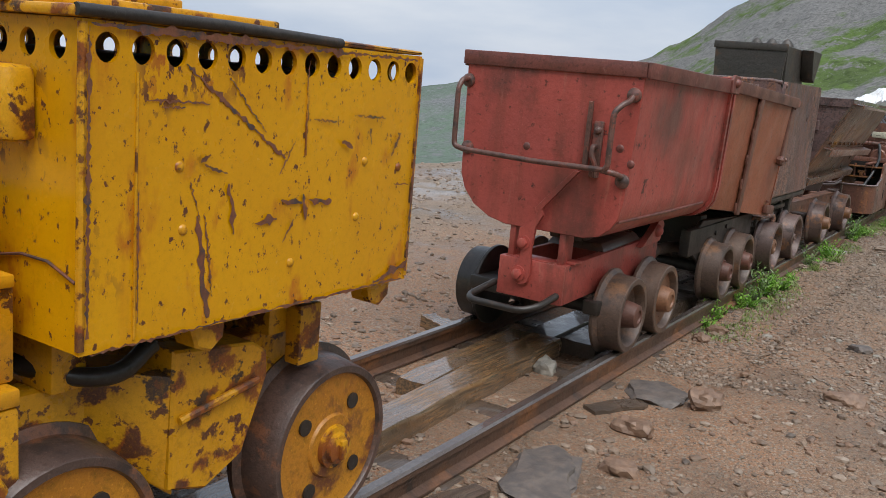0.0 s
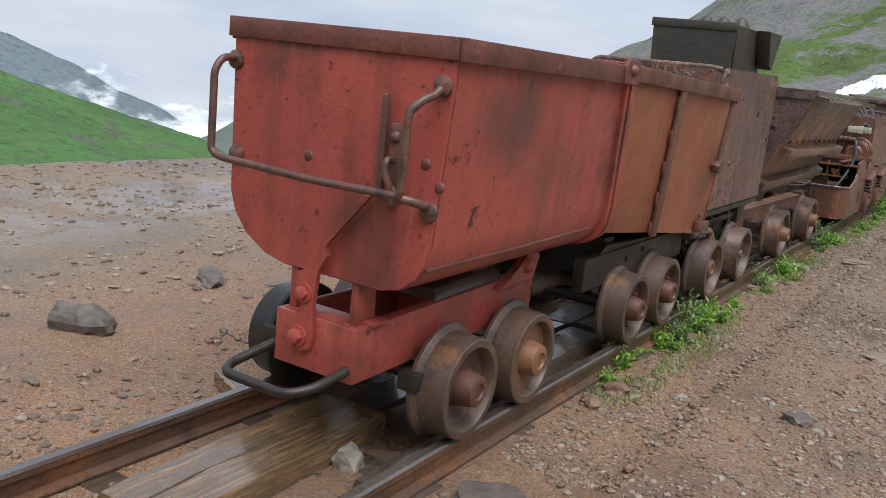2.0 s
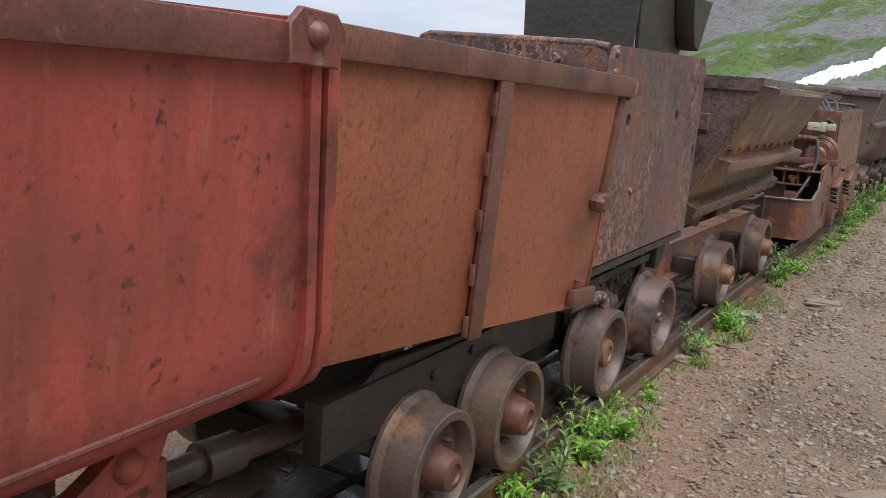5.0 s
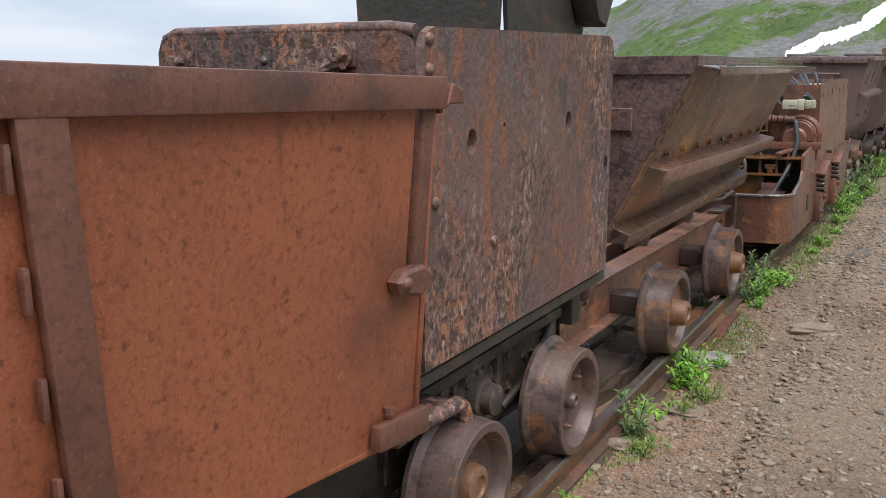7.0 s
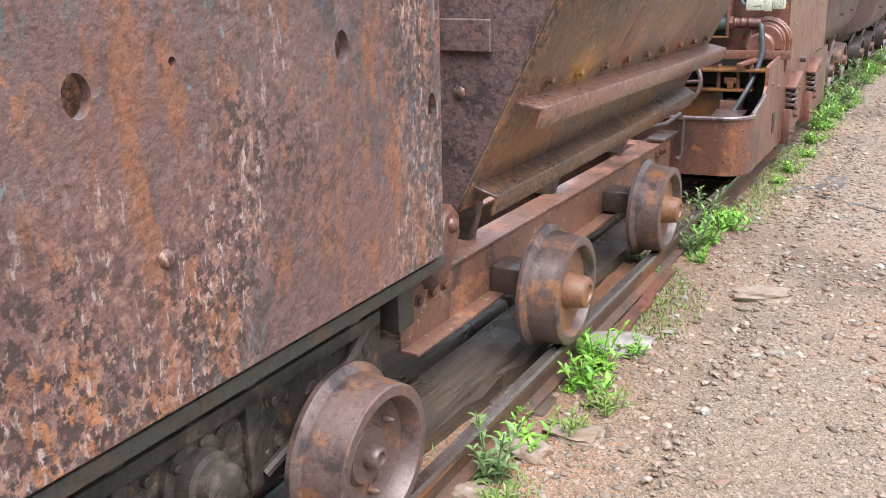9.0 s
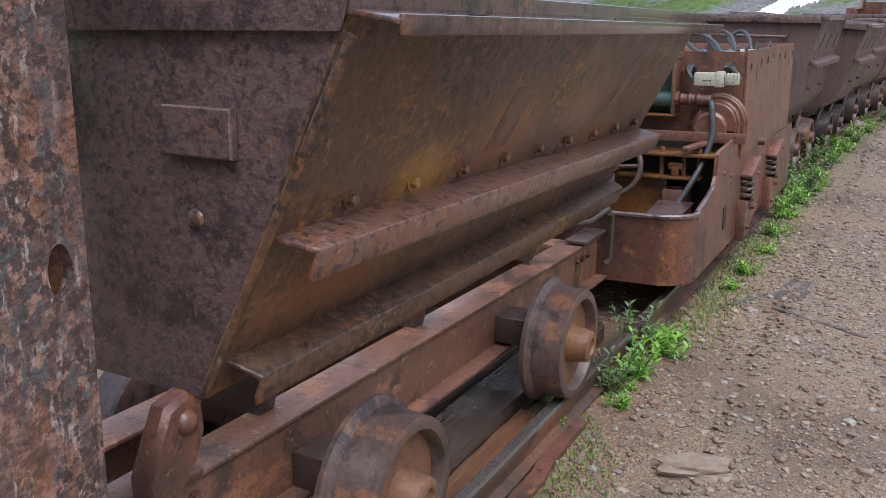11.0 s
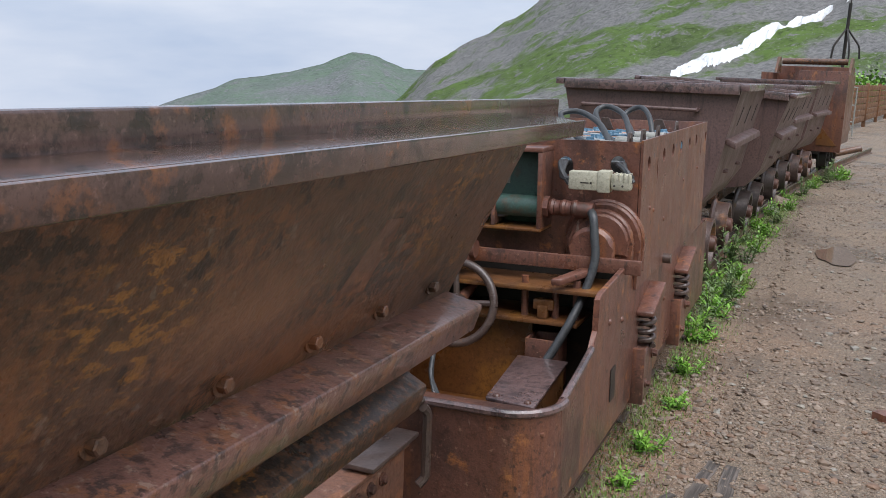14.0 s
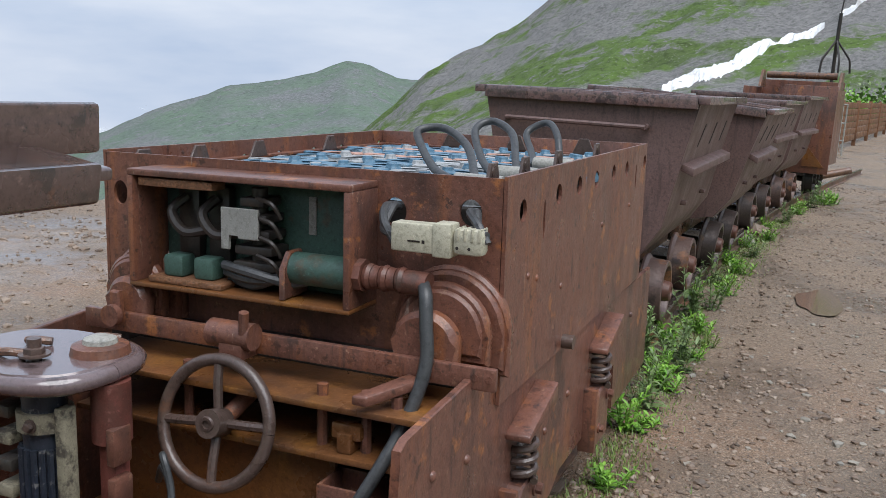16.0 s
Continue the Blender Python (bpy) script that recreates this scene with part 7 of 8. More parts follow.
    part("top_rim", rod(bmesh.new(), [(x, y, 0.765) for x, y in outl + outl[:1]], 0.022, 12), M_WETTOP, dc)
    bm = bmesh.new()
    rod(bm, [(-2.28, 11.72, 0.79), (-2.28, 11.72, 0.84)], 0.016, 10)
    bolt(bm, (-2.28, 11.72, 0.80), 0.024, 0.02, "z")
    part("drum_spindle", bm, M_IRON, dc, "square-topped spindle")
    bm = bmesh.new()
    lathe(bm, [(0, 0.07), (0.02, 0.065), (0.025, 0.04)], (-2.19, 11.83, 0.79), "z", 22)
    part("drum_boss", bm, M_LOCO, dc)
    part("drum_cap", lathe(bmesh.new(), [(0.02, 0.042), (0.035, 0.038), (0.042, 0.02)], (-2.19, 11.83, 0.79), "z", 20), M_PALE, dc)
    for a, b in ((-2.36, 11.80), (-2.24, 11.90), (-2.34, 11.70)):
        part("drum_stud", rod(bmesh.new(), bent([(a - 0.03, b, 0.80), (a, b, 0.805), (a + 0.03, b + 0.02, 0.80)], 0.01), 0.010, 8), M_DARK, dc)
    part("red_column", box(bmesh.new(), -2.15, -2.095, 11.765, 11.82, 0.22, 0.62, 0.014), M_REDLIP, dc, "dull red column with hinges")
    part("column_sleeve", rod(bmesh.new(), [(-2.125, 11.79, 0.60), (-2.125, 11.79, 0.745)], 0.046, 20), M_REDLIP, dc, "round dull red sleeve")
    for z in (0.36, 0.48, 0.60):
        part("finger_block", box(bmesh.new(), -2.10, -2.075, 11.74, 11.80, z - 0.045, z + 0.045, 0.006), M_LOCO, dc)
    part("contact_drum", rod(bmesh.new(), [(-2.245, 11.71, 0.22), (-2.245, 11.71, 0.74)], 0.050, 20), M_DRUM, dc, "blue-black contact drum")
    for k in range(9):
        a = -2.6 + k * 0.33
        part("drum_rib", rod(bmesh.new(), [(-2.245 + 0.054 * math.cos(a), 11.71 + 0.054 * math.sin(a), 0.23), (-2.245 + 0.054 * math.cos(a), 11.71 + 0.054 * math.sin(a), 0.60)], 0.008, 6), M_DRUM, dc)
    for z in (0.36, 0.64):
        part("drum_strap", lathe(bmesh.new(), [(0, 0.062), (0.045, 0.062)], (-2.245, 11.71, z), "z", 22), M_BOARD, dc, "pale clamp strap")
        part("strap_bolt", bolt(bmesh.new(), (-2.225, 11.65, z + 0.022), 0.011, 0.016, "y", -1), M_IRON, dc)
    part("cream_board", box(bmesh.new(), -2.188, -2.160, 11.68, 11.72, 0.25, 0.70, 0.004), M_BOARD, dc)
    for k in range(7):
        part("finger", box(bmesh.new(), -2.36, -2.305, 11.66, 11.74, 0.27 + 0.065 * k, 0.30 + 0.065 * k, 0.006), M_BOARD if k % 2 else M_GRIMED, dc)
    part("drum_base", prism(bmesh.new(), [(-2.5, 11.6), (-2.2, 11.6), (-2.06, 11.76), (-2.06, 11.84), (-2.5, 11.9)], "z", 0.205, 0.23, 0.003), M_LOCOIN, dc)
    for o in (0.0, 0.03):
        part("loose_cable", rod(bmesh.new(), spline([(-2.09, 11.9 + o, 0.46), (-2.04, 11.86, 0.52 + o), (-2.0, 11.84, 0.46), (-1.98, 11.78, 0.36), (-1.9 + o, 11.70, 0.25), (-1.80, 11.62, 0.21)], 8), 0.009, 8), M_RUBBER, dc)
    # springs and axle guides
    for y in (12.47, 13.36):
        bm = bmesh.new()
        rod(bm, [(-1.335 + 0.034 * math.cos(t * 0.5), y + 0.034 * math.sin(t * 0.5), 0.385 + 0.0028 * t) for t in range(50)], 0.011, 8)
        part("coil_spring", bm, M_IRON, car, "dark coil spring")
        bm = bmesh.new()
        hexa(bm, [(-1.36, y - 0.09, 0.525), (-1.29, y - 0.09, 0.525), (-1.29, y + 0.17, 0.565), (-1.36, y + 0.17, 0.565), (-1.36, y - 0.09, 0.545), (-1.29, y - 0.09, 0.545), (-1.29, y + 0.17, 0.62), (-1.36, y + 0.17, 0.62)], 0.006)
        part("spring_cap", bm, M_LOCO, car)
        bm = bmesh.new()
        prism(bm, [(y - 0.09, 0.18), (y + 0.09, 0.18), (y + 0.09, 0.35), (y + 0.05, 0.385), (y - 0.05, 0.385), (y - 0.09, 0.35)], "x", -1.37, -1.315, 0.006)
        bolt(bm, (-1.315, y + 0.06, 0.34), 0.016, 0.025)
        bolt(bm, (-1.315, y - 0.05, 0.24), 0.013, 0.02)
        part("axle_box", bm, M_LOCO, car)
        part("guide_bar", box(bmesh.new(), -1.372, -1.31, y - 0.125, y - 0.10, 0.17, 0.40, 0.004), M_LOCO, car)
    # Thin black plate in place of a slot's dark opening.
    part("side_slot_mark", box(bmesh.new(), -1.3575, -1.354, 11.95, 12.02, 0.31, 0.43, 0), M_BLACK, car)
    for y, z in ((11.9, 0.62), (12.1, 0.58), (12.75, 0.42), (13.0, 0.46), (14.0, 0.5)):
        part("frame_bolt", dome(bmesh.new(), (-1.358, y, z), 0.013, 0.010), M_LOCO, car)
    part("knob", rod(bmesh.new(), [(-1.36, 12.86, 0.675), (-1.31, 12.86, 0.675)], 0.022, 12), M_IRON, car)
    part("gearbox", box(bmesh.new(), -2.3, -1.6, 12.35, 14.2, 0.18, 0.62, 0.03), M_BLACK, car)
    wheelset(car, 12.47)
    wheelset(car, 13.36)
    part("rear_coupler", box(bmesh.new(), -2.1, -1.7, 14.42, 14.60, 0.32, 0.52, 0.02), M_DARK, car)
    car.rotation_euler = (0, radians(-1.6), 0)
    car.location = (-1.93 + 0.022, 12.8, RAIL_TOP - 0.015)
    return car


rusty_locomotive()


# ---- far hopper cars ----
def far_car(y, length, half, zrim, label, rounded=False, slots=True, roll=0.0):
    car = thing("hopper_car", (0, 0, 0), label, "mine car", "train vehicles")
    h = length / 2
    prof = [(-half, zrim), (-half + 0.075, 1.06), (-half + 0.14, 0.72), (-half + 0.24, 0.56), (-0.2, 0.50), (0.2, 0.50), (half - 0.24, 0.56), (half - 0.14, 0.72), (half - 0.075, 1.06), (half, zrim)]
    part("tub", shell(bmesh.new(), prof, -h, h, 0.012), M_FAR, car, "brown wet tub")
    for y2 in (-h - 0.006, h - 0.006):
        part("end_plate", prism(bmesh.new(), [(x, min(z, zrim - 0.01)) for x, z in prof], "y", y2, y2 + 0.012, 0.002), M_FAR, car)
    bm = bmesh.new()
    for s in (1, -1):
        a, b = sorted((s * (half - 0.01), s * (half + 0.05)))
        box(bm, a, b, -h - 0.05, h + 0.05, zrim - 0.03, zrim + 0.012, 0.012 if rounded else 0.004)
    for s in (1, -1):
        a, b = sorted((s * (h + 0.006), s * (h + 0.05)))
        box(bm, -half + 0.012, half - 0.012, a, b, zrim - 0.055, zrim + 0.010, 0.004)
    part("rim", bm, M_PURPLE, car, "flat steel rim")
    for s in (1, -1):
        bm = bmesh.new()
        x = s * (half - 0.070)
        hexa(bm, [(x - s * 0.01, -h + 0.05, 1.03), (x + s * 0.06, -h + 0.05, 1.0), (x + s * 0.06, h - 0.05, 1.0), (x - s * 0.01, h - 0.05, 1.03), (x - s * 0.01, -h + 0.05, 1.07), (x + s * 0.06, -h + 0.05, 1.045), (x + s * 0.06, h - 0.05, 1.045), (x - s * 0.01, h - 0.05, 1.07)], 0.005)
        part("ledge", bm, M_FAR, car)
    if slots:
        for k in range(3):
            yy = -h * 0.55 + h * 0.55 * k
            bm = bmesh.new()
            f = lambda z: half - 0.075 * (zrim - z) / (zrim - 1.06)
            hexa(bm, [(f(1.14) - 0.004, yy, 1.14), (f(1.14) + 0.004, yy, 1.14), (f(1.14) + 0.004, yy + 0.035, 1.14), (f(1.14) - 0.004, yy + 0.035, 1.14),
                      (f(1.27) - 0.004, yy + 0.07, 1.27), (f(1.27) + 0.004, yy + 0.07, 1.27), (f(1.27) + 0.004, yy + 0.105, 1.27), (f(1.27) - 0.004, yy + 0.105, 1.27)], 0)
            # No opening is cut: the slot's darkness is a black bar on the tub.
            part("slot_mark", bm, M_BLACK, car)
    bm = bmesh.new()
    rod(bm, [(-half * 0.75, -h - 0.06, zrim - 0.16), (half * 0.55, -h - 0.06, zrim - 0.165)], 0.013, 8)
    for x in (-half * 0.75, half * 0.55):
        rod(bm, [(x, -h - 0.06, zrim - 0.162), (x, -h, zrim - 0.162)], 0.016, 8)
    part("end_bar", bm, M_FAR, car, "round bar across the end plate")
    for yy in (-h * 0.5, h * 0.35):
        part("side_lug", box(bmesh.new(), half - 0.16, half - 0.09, yy, yy + 0.05, 0.80, 0.825, 0.004), M_FAR, car)
    bm = bmesh.new()
    for s in (0.17, -0.17):
        box(bm, s - 0.03, s + 0.03, -h - 0.08, h + 0.08, 0.36, 0.50, 0.006)
    part("underframe", bm, M_DARK, car)
    dy = length * 0.27
    for k in (-1, 1):
        wheelset(car, k * dy, 0.45, -0.45, rim=M_WHEELP if zrim > 1.4 else M_WHEELD, hub=M_HUBRED, pegs=False)
    yy = y + h
    car.location = (-1.88 + bend(yy), yy, 0)
    car.rotation_euler = (0, radians(roll), -math.atan((bend(yy + 0.5) - bend(yy - 0.5))))
    return car


c1 = far_car(15.12, 1.75, 0.60, 1.415, "brown steel hopper car with flat rim and slotted sides")
c2 = far_car(17.30, 1.55, 0.66, 1.40, "brown hopper car with a rounded rim, tub leaning to one side", True, True, 4.5)
c3 = far_car(19.45, 1.85, 0.65, 1.40, "brown hopper car with side ledges")
c4 = far_car(21.65, 1.65, 0.64, 1.46, "rust-brown hopper car near the end of the train")


def tall_end_car():
    car = thing("dump_car", (0, 0, 0), "tall rust-red dump car at the end of the train", "mine car", "train vehicles")
    part("end_plate", box(bmesh.new(), -0.05, 0.66, -0.012, 0.012, 0.40, 1.62, 0.006), M_LOCO, car, "tall rust-red end plate")
    bm = bmesh.new()
    box(bm, -0.62, -0.60, 0.014, 1.3, 0.5, 1.58, 0.006)
    box(bm, 0.58, 0.60, 0.014, 1.3, 0.5, 1.58, 0.006)
    box(bm, -0.6, 0.58, 1.28, 1.30, 0.5, 1.7, 0.006)
    box(bm, -0.6, 0.58, 0.014, 1.28, 0.5, 0.52, 0.004)
    part("box_body", bm, M_LOCO, car)
    part("top_roller", rod(bmesh.new(), [(-0.5, 1.0, 1.77), (0.5, 1.0, 1.78)], 0.05, 14), M_DARK, car, "dark roller across the top")
    for x in (-0.56, 0.56):
        bm = bmesh.new()
        prism(bm, [(0.8, 1.58), (1.2, 1.58), (1.1, 1.84), (0.95, 1.84)], "x", x - 0.02, x + 0.02, 0.004)
        part("roller_bracket", bm, M_DARK, car)
    bm = bmesh.new()
    hexa(bm, [(0.30, -0.03, 0.50), (0.60, -0.03, 0.50), (0.60, -0.015, 0.50), (0.30, -0.015, 0.50), (0.34, -0.03, 0.78), (0.36, -0.03, 0.78), (0.36, -0.015, 0.78), (0.34, -0.015, 0.78)], 0)
    part("orange_patch", bm, M_LOCOIN, car, "bright orange rust plate")
    part("tow_pipe", rod(bmesh.new(), [(0.55, 0.3, 0.36), (0.90, 0.5, 0.46)], 0.05, 14), M_DARK, car)
    part("underframe", box(bmesh.new(), -0.35, 0.35, 0.0, 1.4, 0.36, 0.50, 0.01), M_BLACK, car)
    for k in (0.35, 1.0):
        wheelset(car, k, 0.45, -0.45, rim=M_BLACK, hub=M_BLACK, pegs=False)
    yy = 24.0
    car.location = (-1.88 + bend(yy) + 0.05, yy, 0)
    car.rotation_euler = (0, 0, -math.atan(bend(yy + 0.5) - bend(yy - 0.5)))


tall_end_car()


# ---- stones, timber scraps, plants ----
def rock_mesh(bm, c, sx, sy, sz, seed, sub=2, turn=0.0):
    res = bmesh.ops.create_icosphere(bm, subdivisions=sub, radius=1)
    off = Vector((seed * 1.7, seed * 0.9, seed * 2.3))
    rot = Matrix.Rotation(turn, 3, "Z")
    for v in res["verts"]:
        p = v.co.copy()
        m = max(abs(p.x), abs(p.y), abs(p.z))
        p = p * (0.55 + 0.45 / m) if m else p
        k = 1 + 0.38 * noise.noise(p * 1.3 + off) + 0.16 * noise.noise(p * 3.1 + off)
        v.co = Vector(c) + rot @ Vector((p.x * k * sx, p.y * k * sy, p.z * k * sz))


def rock(x, y, sx, sy, sz, seed, material, label, turn=0.0):
    bm = bmesh.new()
    rock_mesh(bm, (x, y, ground_height(x, y) + sz * 0.12), sx, sy, sz, seed, 3, turn)
    return single("rock", bm, material, (x, y, ground_height(x, y)), label, "rock", smooth=False)


rock(-3.40, 3.90, 0.14, 0.075, 0.10, 1, M_STONED, "thick dark grey stone slab on the gravel", 0.5)
rock(-3.70, 4.95, 0.14, 0.06, 0.045, 2, M_STONED, "flat dark stone slab on the gravel", -0.6)
rock(-1.20, 2.70, 0.13, 0.24, 0.03, 3, M_STONED, "large dark slate slab sunk in dirt beside the rail", 0.3)
rock(-1.22, 3.86, 0.13, 0.15, 0.028, 4, M_STONED, "flat dark slate beside the rail", 0.5)
rock(-0.98, 3.86, 0.07, 0.08, 0.055, 5, M_STONEB, "reddish brown rock on the dirt")
rock(-0.48, 4.34, 0.09, 0.06, 0.045, 6, M_STONEB, "brown rock lying on the dirt", 0.4)
rock(-1.72, 3.74, 0.05, 0.045, 0.06, 7, M_STONEG, "pale pointed stone between the rails")
rock(-1.38, 9.12, 0.16, 0.075, 0.03, 8, M_STONEG, "pale flat stone beside the rail", 0.6)
rock(-1.32, 5.19, 0.06, 0.045, 0.04, 9, M_STONEB, "small brown rock beside the weeds")
rock(-1.34, 4.95, 0.045, 0.05, 0.035, 10, M_STONEB, "small brown rock beside the rail")
rock(-0.58, 5.45, 0.06, 0.06, 0.03, 11, M_STONED, "dark stone pressed into the path")
rock(-1.40, 8.0, 0.05, 0.045, 0.03, 12, M_STONE, "small grey stone by the wheel")
rock(-1.36, 8.28, 0.07, 0.05, 0.028, 13, M_STONE, "flat grey stone among weeds")
rock(-1.27, 8.45, 0.09, 0.06, 0.022, 14, M_STONE, "grey flat stone among weeds")
rock(-0.98, 9.88, 0.12, 0.055, 0.03, 15, M_STONE, "flat grey stone in the path", 0.4)
rock(-0.35, 6.9, 0.15, 0.08, 0.022, 16, M_STONE, "flat grey stone in the path", 0.2)
rock(-2.10, 2.55, 0.045, 0.05, 0.03, 17, M_STONE, "grey stone beside the plank")
rock(-2.05, 2.75, 0.06, 0.045, 0.035, 18, M_STONE, "grey stone beside the plank")
rock(-2.75, 2.6, 0.09, 0.06, 0.04, 19, M_STONE, "grey stone beside the rail")
rock(-1.02, 2.95, 0.07, 0.05, 0.04, 20, M_STONEB, "brown rock beside the dark slab")
rock(-1.12, 3.35, 0.08, 0.06, 0.05, 21, M_STONEB, "reddish rock beside the rail")
rock(-1.30, 19.6, 0.10, 0.08, 0.08, 22, M_STONEG, "grey rock in the weeds")
rock(-1.22, 20.2, 0.12, 0.10, 0.10, 23, M_STONE, "grey rock in the weeds")


def scrap(x, y, length, width, turn, label, material=M_WOOD, th=0.022):
    bm = bmesh.new()
    n = 8
    rnd = random.Random(int(x * 997 + y * 131))
    rows = []
    for i in range(n + 1):
        f = i / n - 0.5
        w = width * (1 - 0.35 * abs(f) * 2 * rnd.random()) / 2
        o = rnd.uniform(-0.008, 0.008)
        rows.append([bm.verts.new(p) for p in ((-w + o, f * length, 0), (-w + o, f * length, th), (w + o, f * length, th * rnd.uniform(0.7, 1.1)), (w + o, f * length, 0))])
    for p, q in zip(rows, rows[1:]):
        for k in range(4):
            bm.faces.new((p[k], p[(k + 1) % 4], q[(k + 1) % 4], q[k]))
    bm.faces.new(rows[0])
    bm.faces.new(rows[-1])
    ob = single("wood_scrap", bm, material, (0, 0, 0), label, "wood scrap")
    ob.matrix_basis = pose(x, y, ground_height(x, y) - 0.004, 0, 0, turn)
    return ob


scrap(-1.02, 12.16, 0.42, 0.055, -6, "weathered grey splinter of timber on the path", M_WOODGREY, 0.009)
scrap(-0.93, 12.16, 0.38, 0.06, -2, "weathered grey splinter of timber on the path", M_WOODGREY, 0.009)
scrap(-1.16, 11.86, 0.32, 0.035, -22, "thin weathered splinter of timber on the path", M_WOODGREY, 0.009)
scrap(-0.80, 11.62, 0.50, 0.03, 62, "thin strip of timber lying on the path", M_WOODGREY, 0.007)
scrap(-1.28, 3.55, 0.30, 0.09, -30, "rotten dark board scrap beside the rail")
scrap(-1.35, 2.2, 0.5, 0.10, -10, "old board scrap beside the rail", M_WOOD, 0.03)
scrap(-0.33, 13.2, 0.14, 0.10, 70, "small rusty plate scrap on the path", M_LOCO, 0.04)
scrap(-2.43, 3.92, 0.26, 0.12, 70, "short timber block beside the rail", M_WOODWET, 0.07)
scrap(-1.40, 9.55, 0.95, 0.05, 2, "rusty flat bar leaning beside the rail", M_LOCO, 0.03)
scrap(-1.57, 9.5, 0.9, 0.09, 1, "pale board between the rails", M_WOODPALE, 0.05)
scrap(-1.66, 8.55, 0.8, 0.14, -3, "dark timber under the hopper car", M_WOOD, 0.07)


def gravel(name, count, x0, x1, y0, y1, lo, hi, seed, material, label, dense=None):
    """Many loose stones as one mesh."""
    rnd = random.Random(seed)
    base = []
    for k in range(8):
        bm = bmesh.new()
        bmesh.ops.create_icosphere(bm, subdivisions=1, radius=1)
        pts = []
        for v in bm.verts:
            q = v.co * (1 + 0.45 * noise.noise(v.co * 1.4 + Vector((k * 5.1, 0, 0))))
            pts.append((q.x, q.y, q.z))
        base.append((np.array(pts), [[w.index for w in f.verts] for f in bm.faces]))
        bm.free()
    vs, fs = [], []
    for k in range(count):
        u = rnd.random()
        x, y = x0 + (x1 - x0) * rnd.random(), y0 + (y1 - y0) * (u ** 1.25)
        s = lo + (hi - lo) * rnd.random() ** 4
        if dense and rnd.random() > dense(x, y):
            continue
        p, f = base[rnd.randrange(8)]
        a = rnd.uniform(0, 6.28)
        c, sn = math.cos(a), math.sin(a)
        sx, sy, sz = s * rnd.uniform(0.7, 1.4), s * rnd.uniform(0.7, 1.2), s * rnd.uniform(0.35, 0.75)
        q = np.stack([x + c * p[:, 0] * sx - sn * p[:, 1] * sy, y + sn * p[:, 0] * sx + c * p[:, 1] * sy, ground_height(x, y) + sz * 0.25 + p[:, 2] * sz], 1)
        o = len(vs)
        vs += q.tolist()
        fs += [[o + i for i in t] for t in f]
    me = bpy.data.meshes.new(name)
    me.from_pydata(vs, [], fs)
    me.materials.append(material)
    return tagged(new(name, me), label, "gravel", kind="stuff")


def off_track(x, y):
    d = abs(x + 1.47 - bend(y))
    return 0.25 if d < 0.06 or abs(x + 2.275 - bend(y)) < 0.06 else 1.0


def patchy(x, y):
    return off_track(x, y) * min(1.0, max(0.12, 0.55 + 1.3 * noise.noise(Vector((x * 0.9, y * 0.9, 7.0)))))


gravel("loose_gravel", 22000, -3.0, 1.6, 1.4, 15.0, 0.004, 0.027, 11, M_STONE, "loose mixed gravel scattered on the dirt", patchy)
gravel("brown_gravel", 12000, -3.2, 1.2, 1.6, 13.0, 0.004, 0.025, 12, M_STONEB, "loose brown stones scattered on the dirt", patchy)
gravel("pale_gravel", 2600, -1.5, 1.8, 4.5, 22.0, 0.005, 0.028, 13, M_STONEG, "loose pale stones on the path", patchy)
gravel("fine_gravel", 52000, -1.38, 0.5, 4.2, 13.5, 0.0035, 0.016, 16, M_STONE, "fine mixed gravel on the path", lambda x, y: off_track(x, y) * min(1.0, max(0.25, 0.7 + noise.noise(Vector((x * 2.1, y * 2.1, 3.0))))))
gravel("far_gravel", 15000, -7.6, -2.6, 2.5, 20.0, 0.007, 0.032, 14, M_STONE, "grey stones over the open gravel yard", lambda x, y: patchy(x, y) * (1.0 if x < -3.6 else 0.4))
gravel("dark_gravel", 24000, -1.4, 2.6, 12.5, 27.0, 0.005, 0.021, 15, M_STONE, "grey stones along the far path")


def leaf(bm, root, direction, length, width, droop):
    d = Vector(direction).normalized()
    s = d.cross(Vector((0, 0, 1)))
    s = s.normalized() if s.length > 0.01 else Vector((1, 0, 0))
    prev = None
    for k in range(4):
        t = k / 3
        p = Vector(root) + d * length * t + Vector((0, 0, -droop * t * t * length))
        w = width * (0.25, 0.95, 0.75, 0.06)[k]
        row = (bm.verts.new(p - s * w + Vector((0, 0, w * 0.35))), bm.verts.new(p), bm.verts.new(p + s * w + Vector((0, 0, w * 0.35))))
        if prev:
            bm.faces.new((prev[0], prev[1], row[1], row[0]))
            bm.faces.new((prev[1], prev[2], row[2], row[1]))
        prev = row


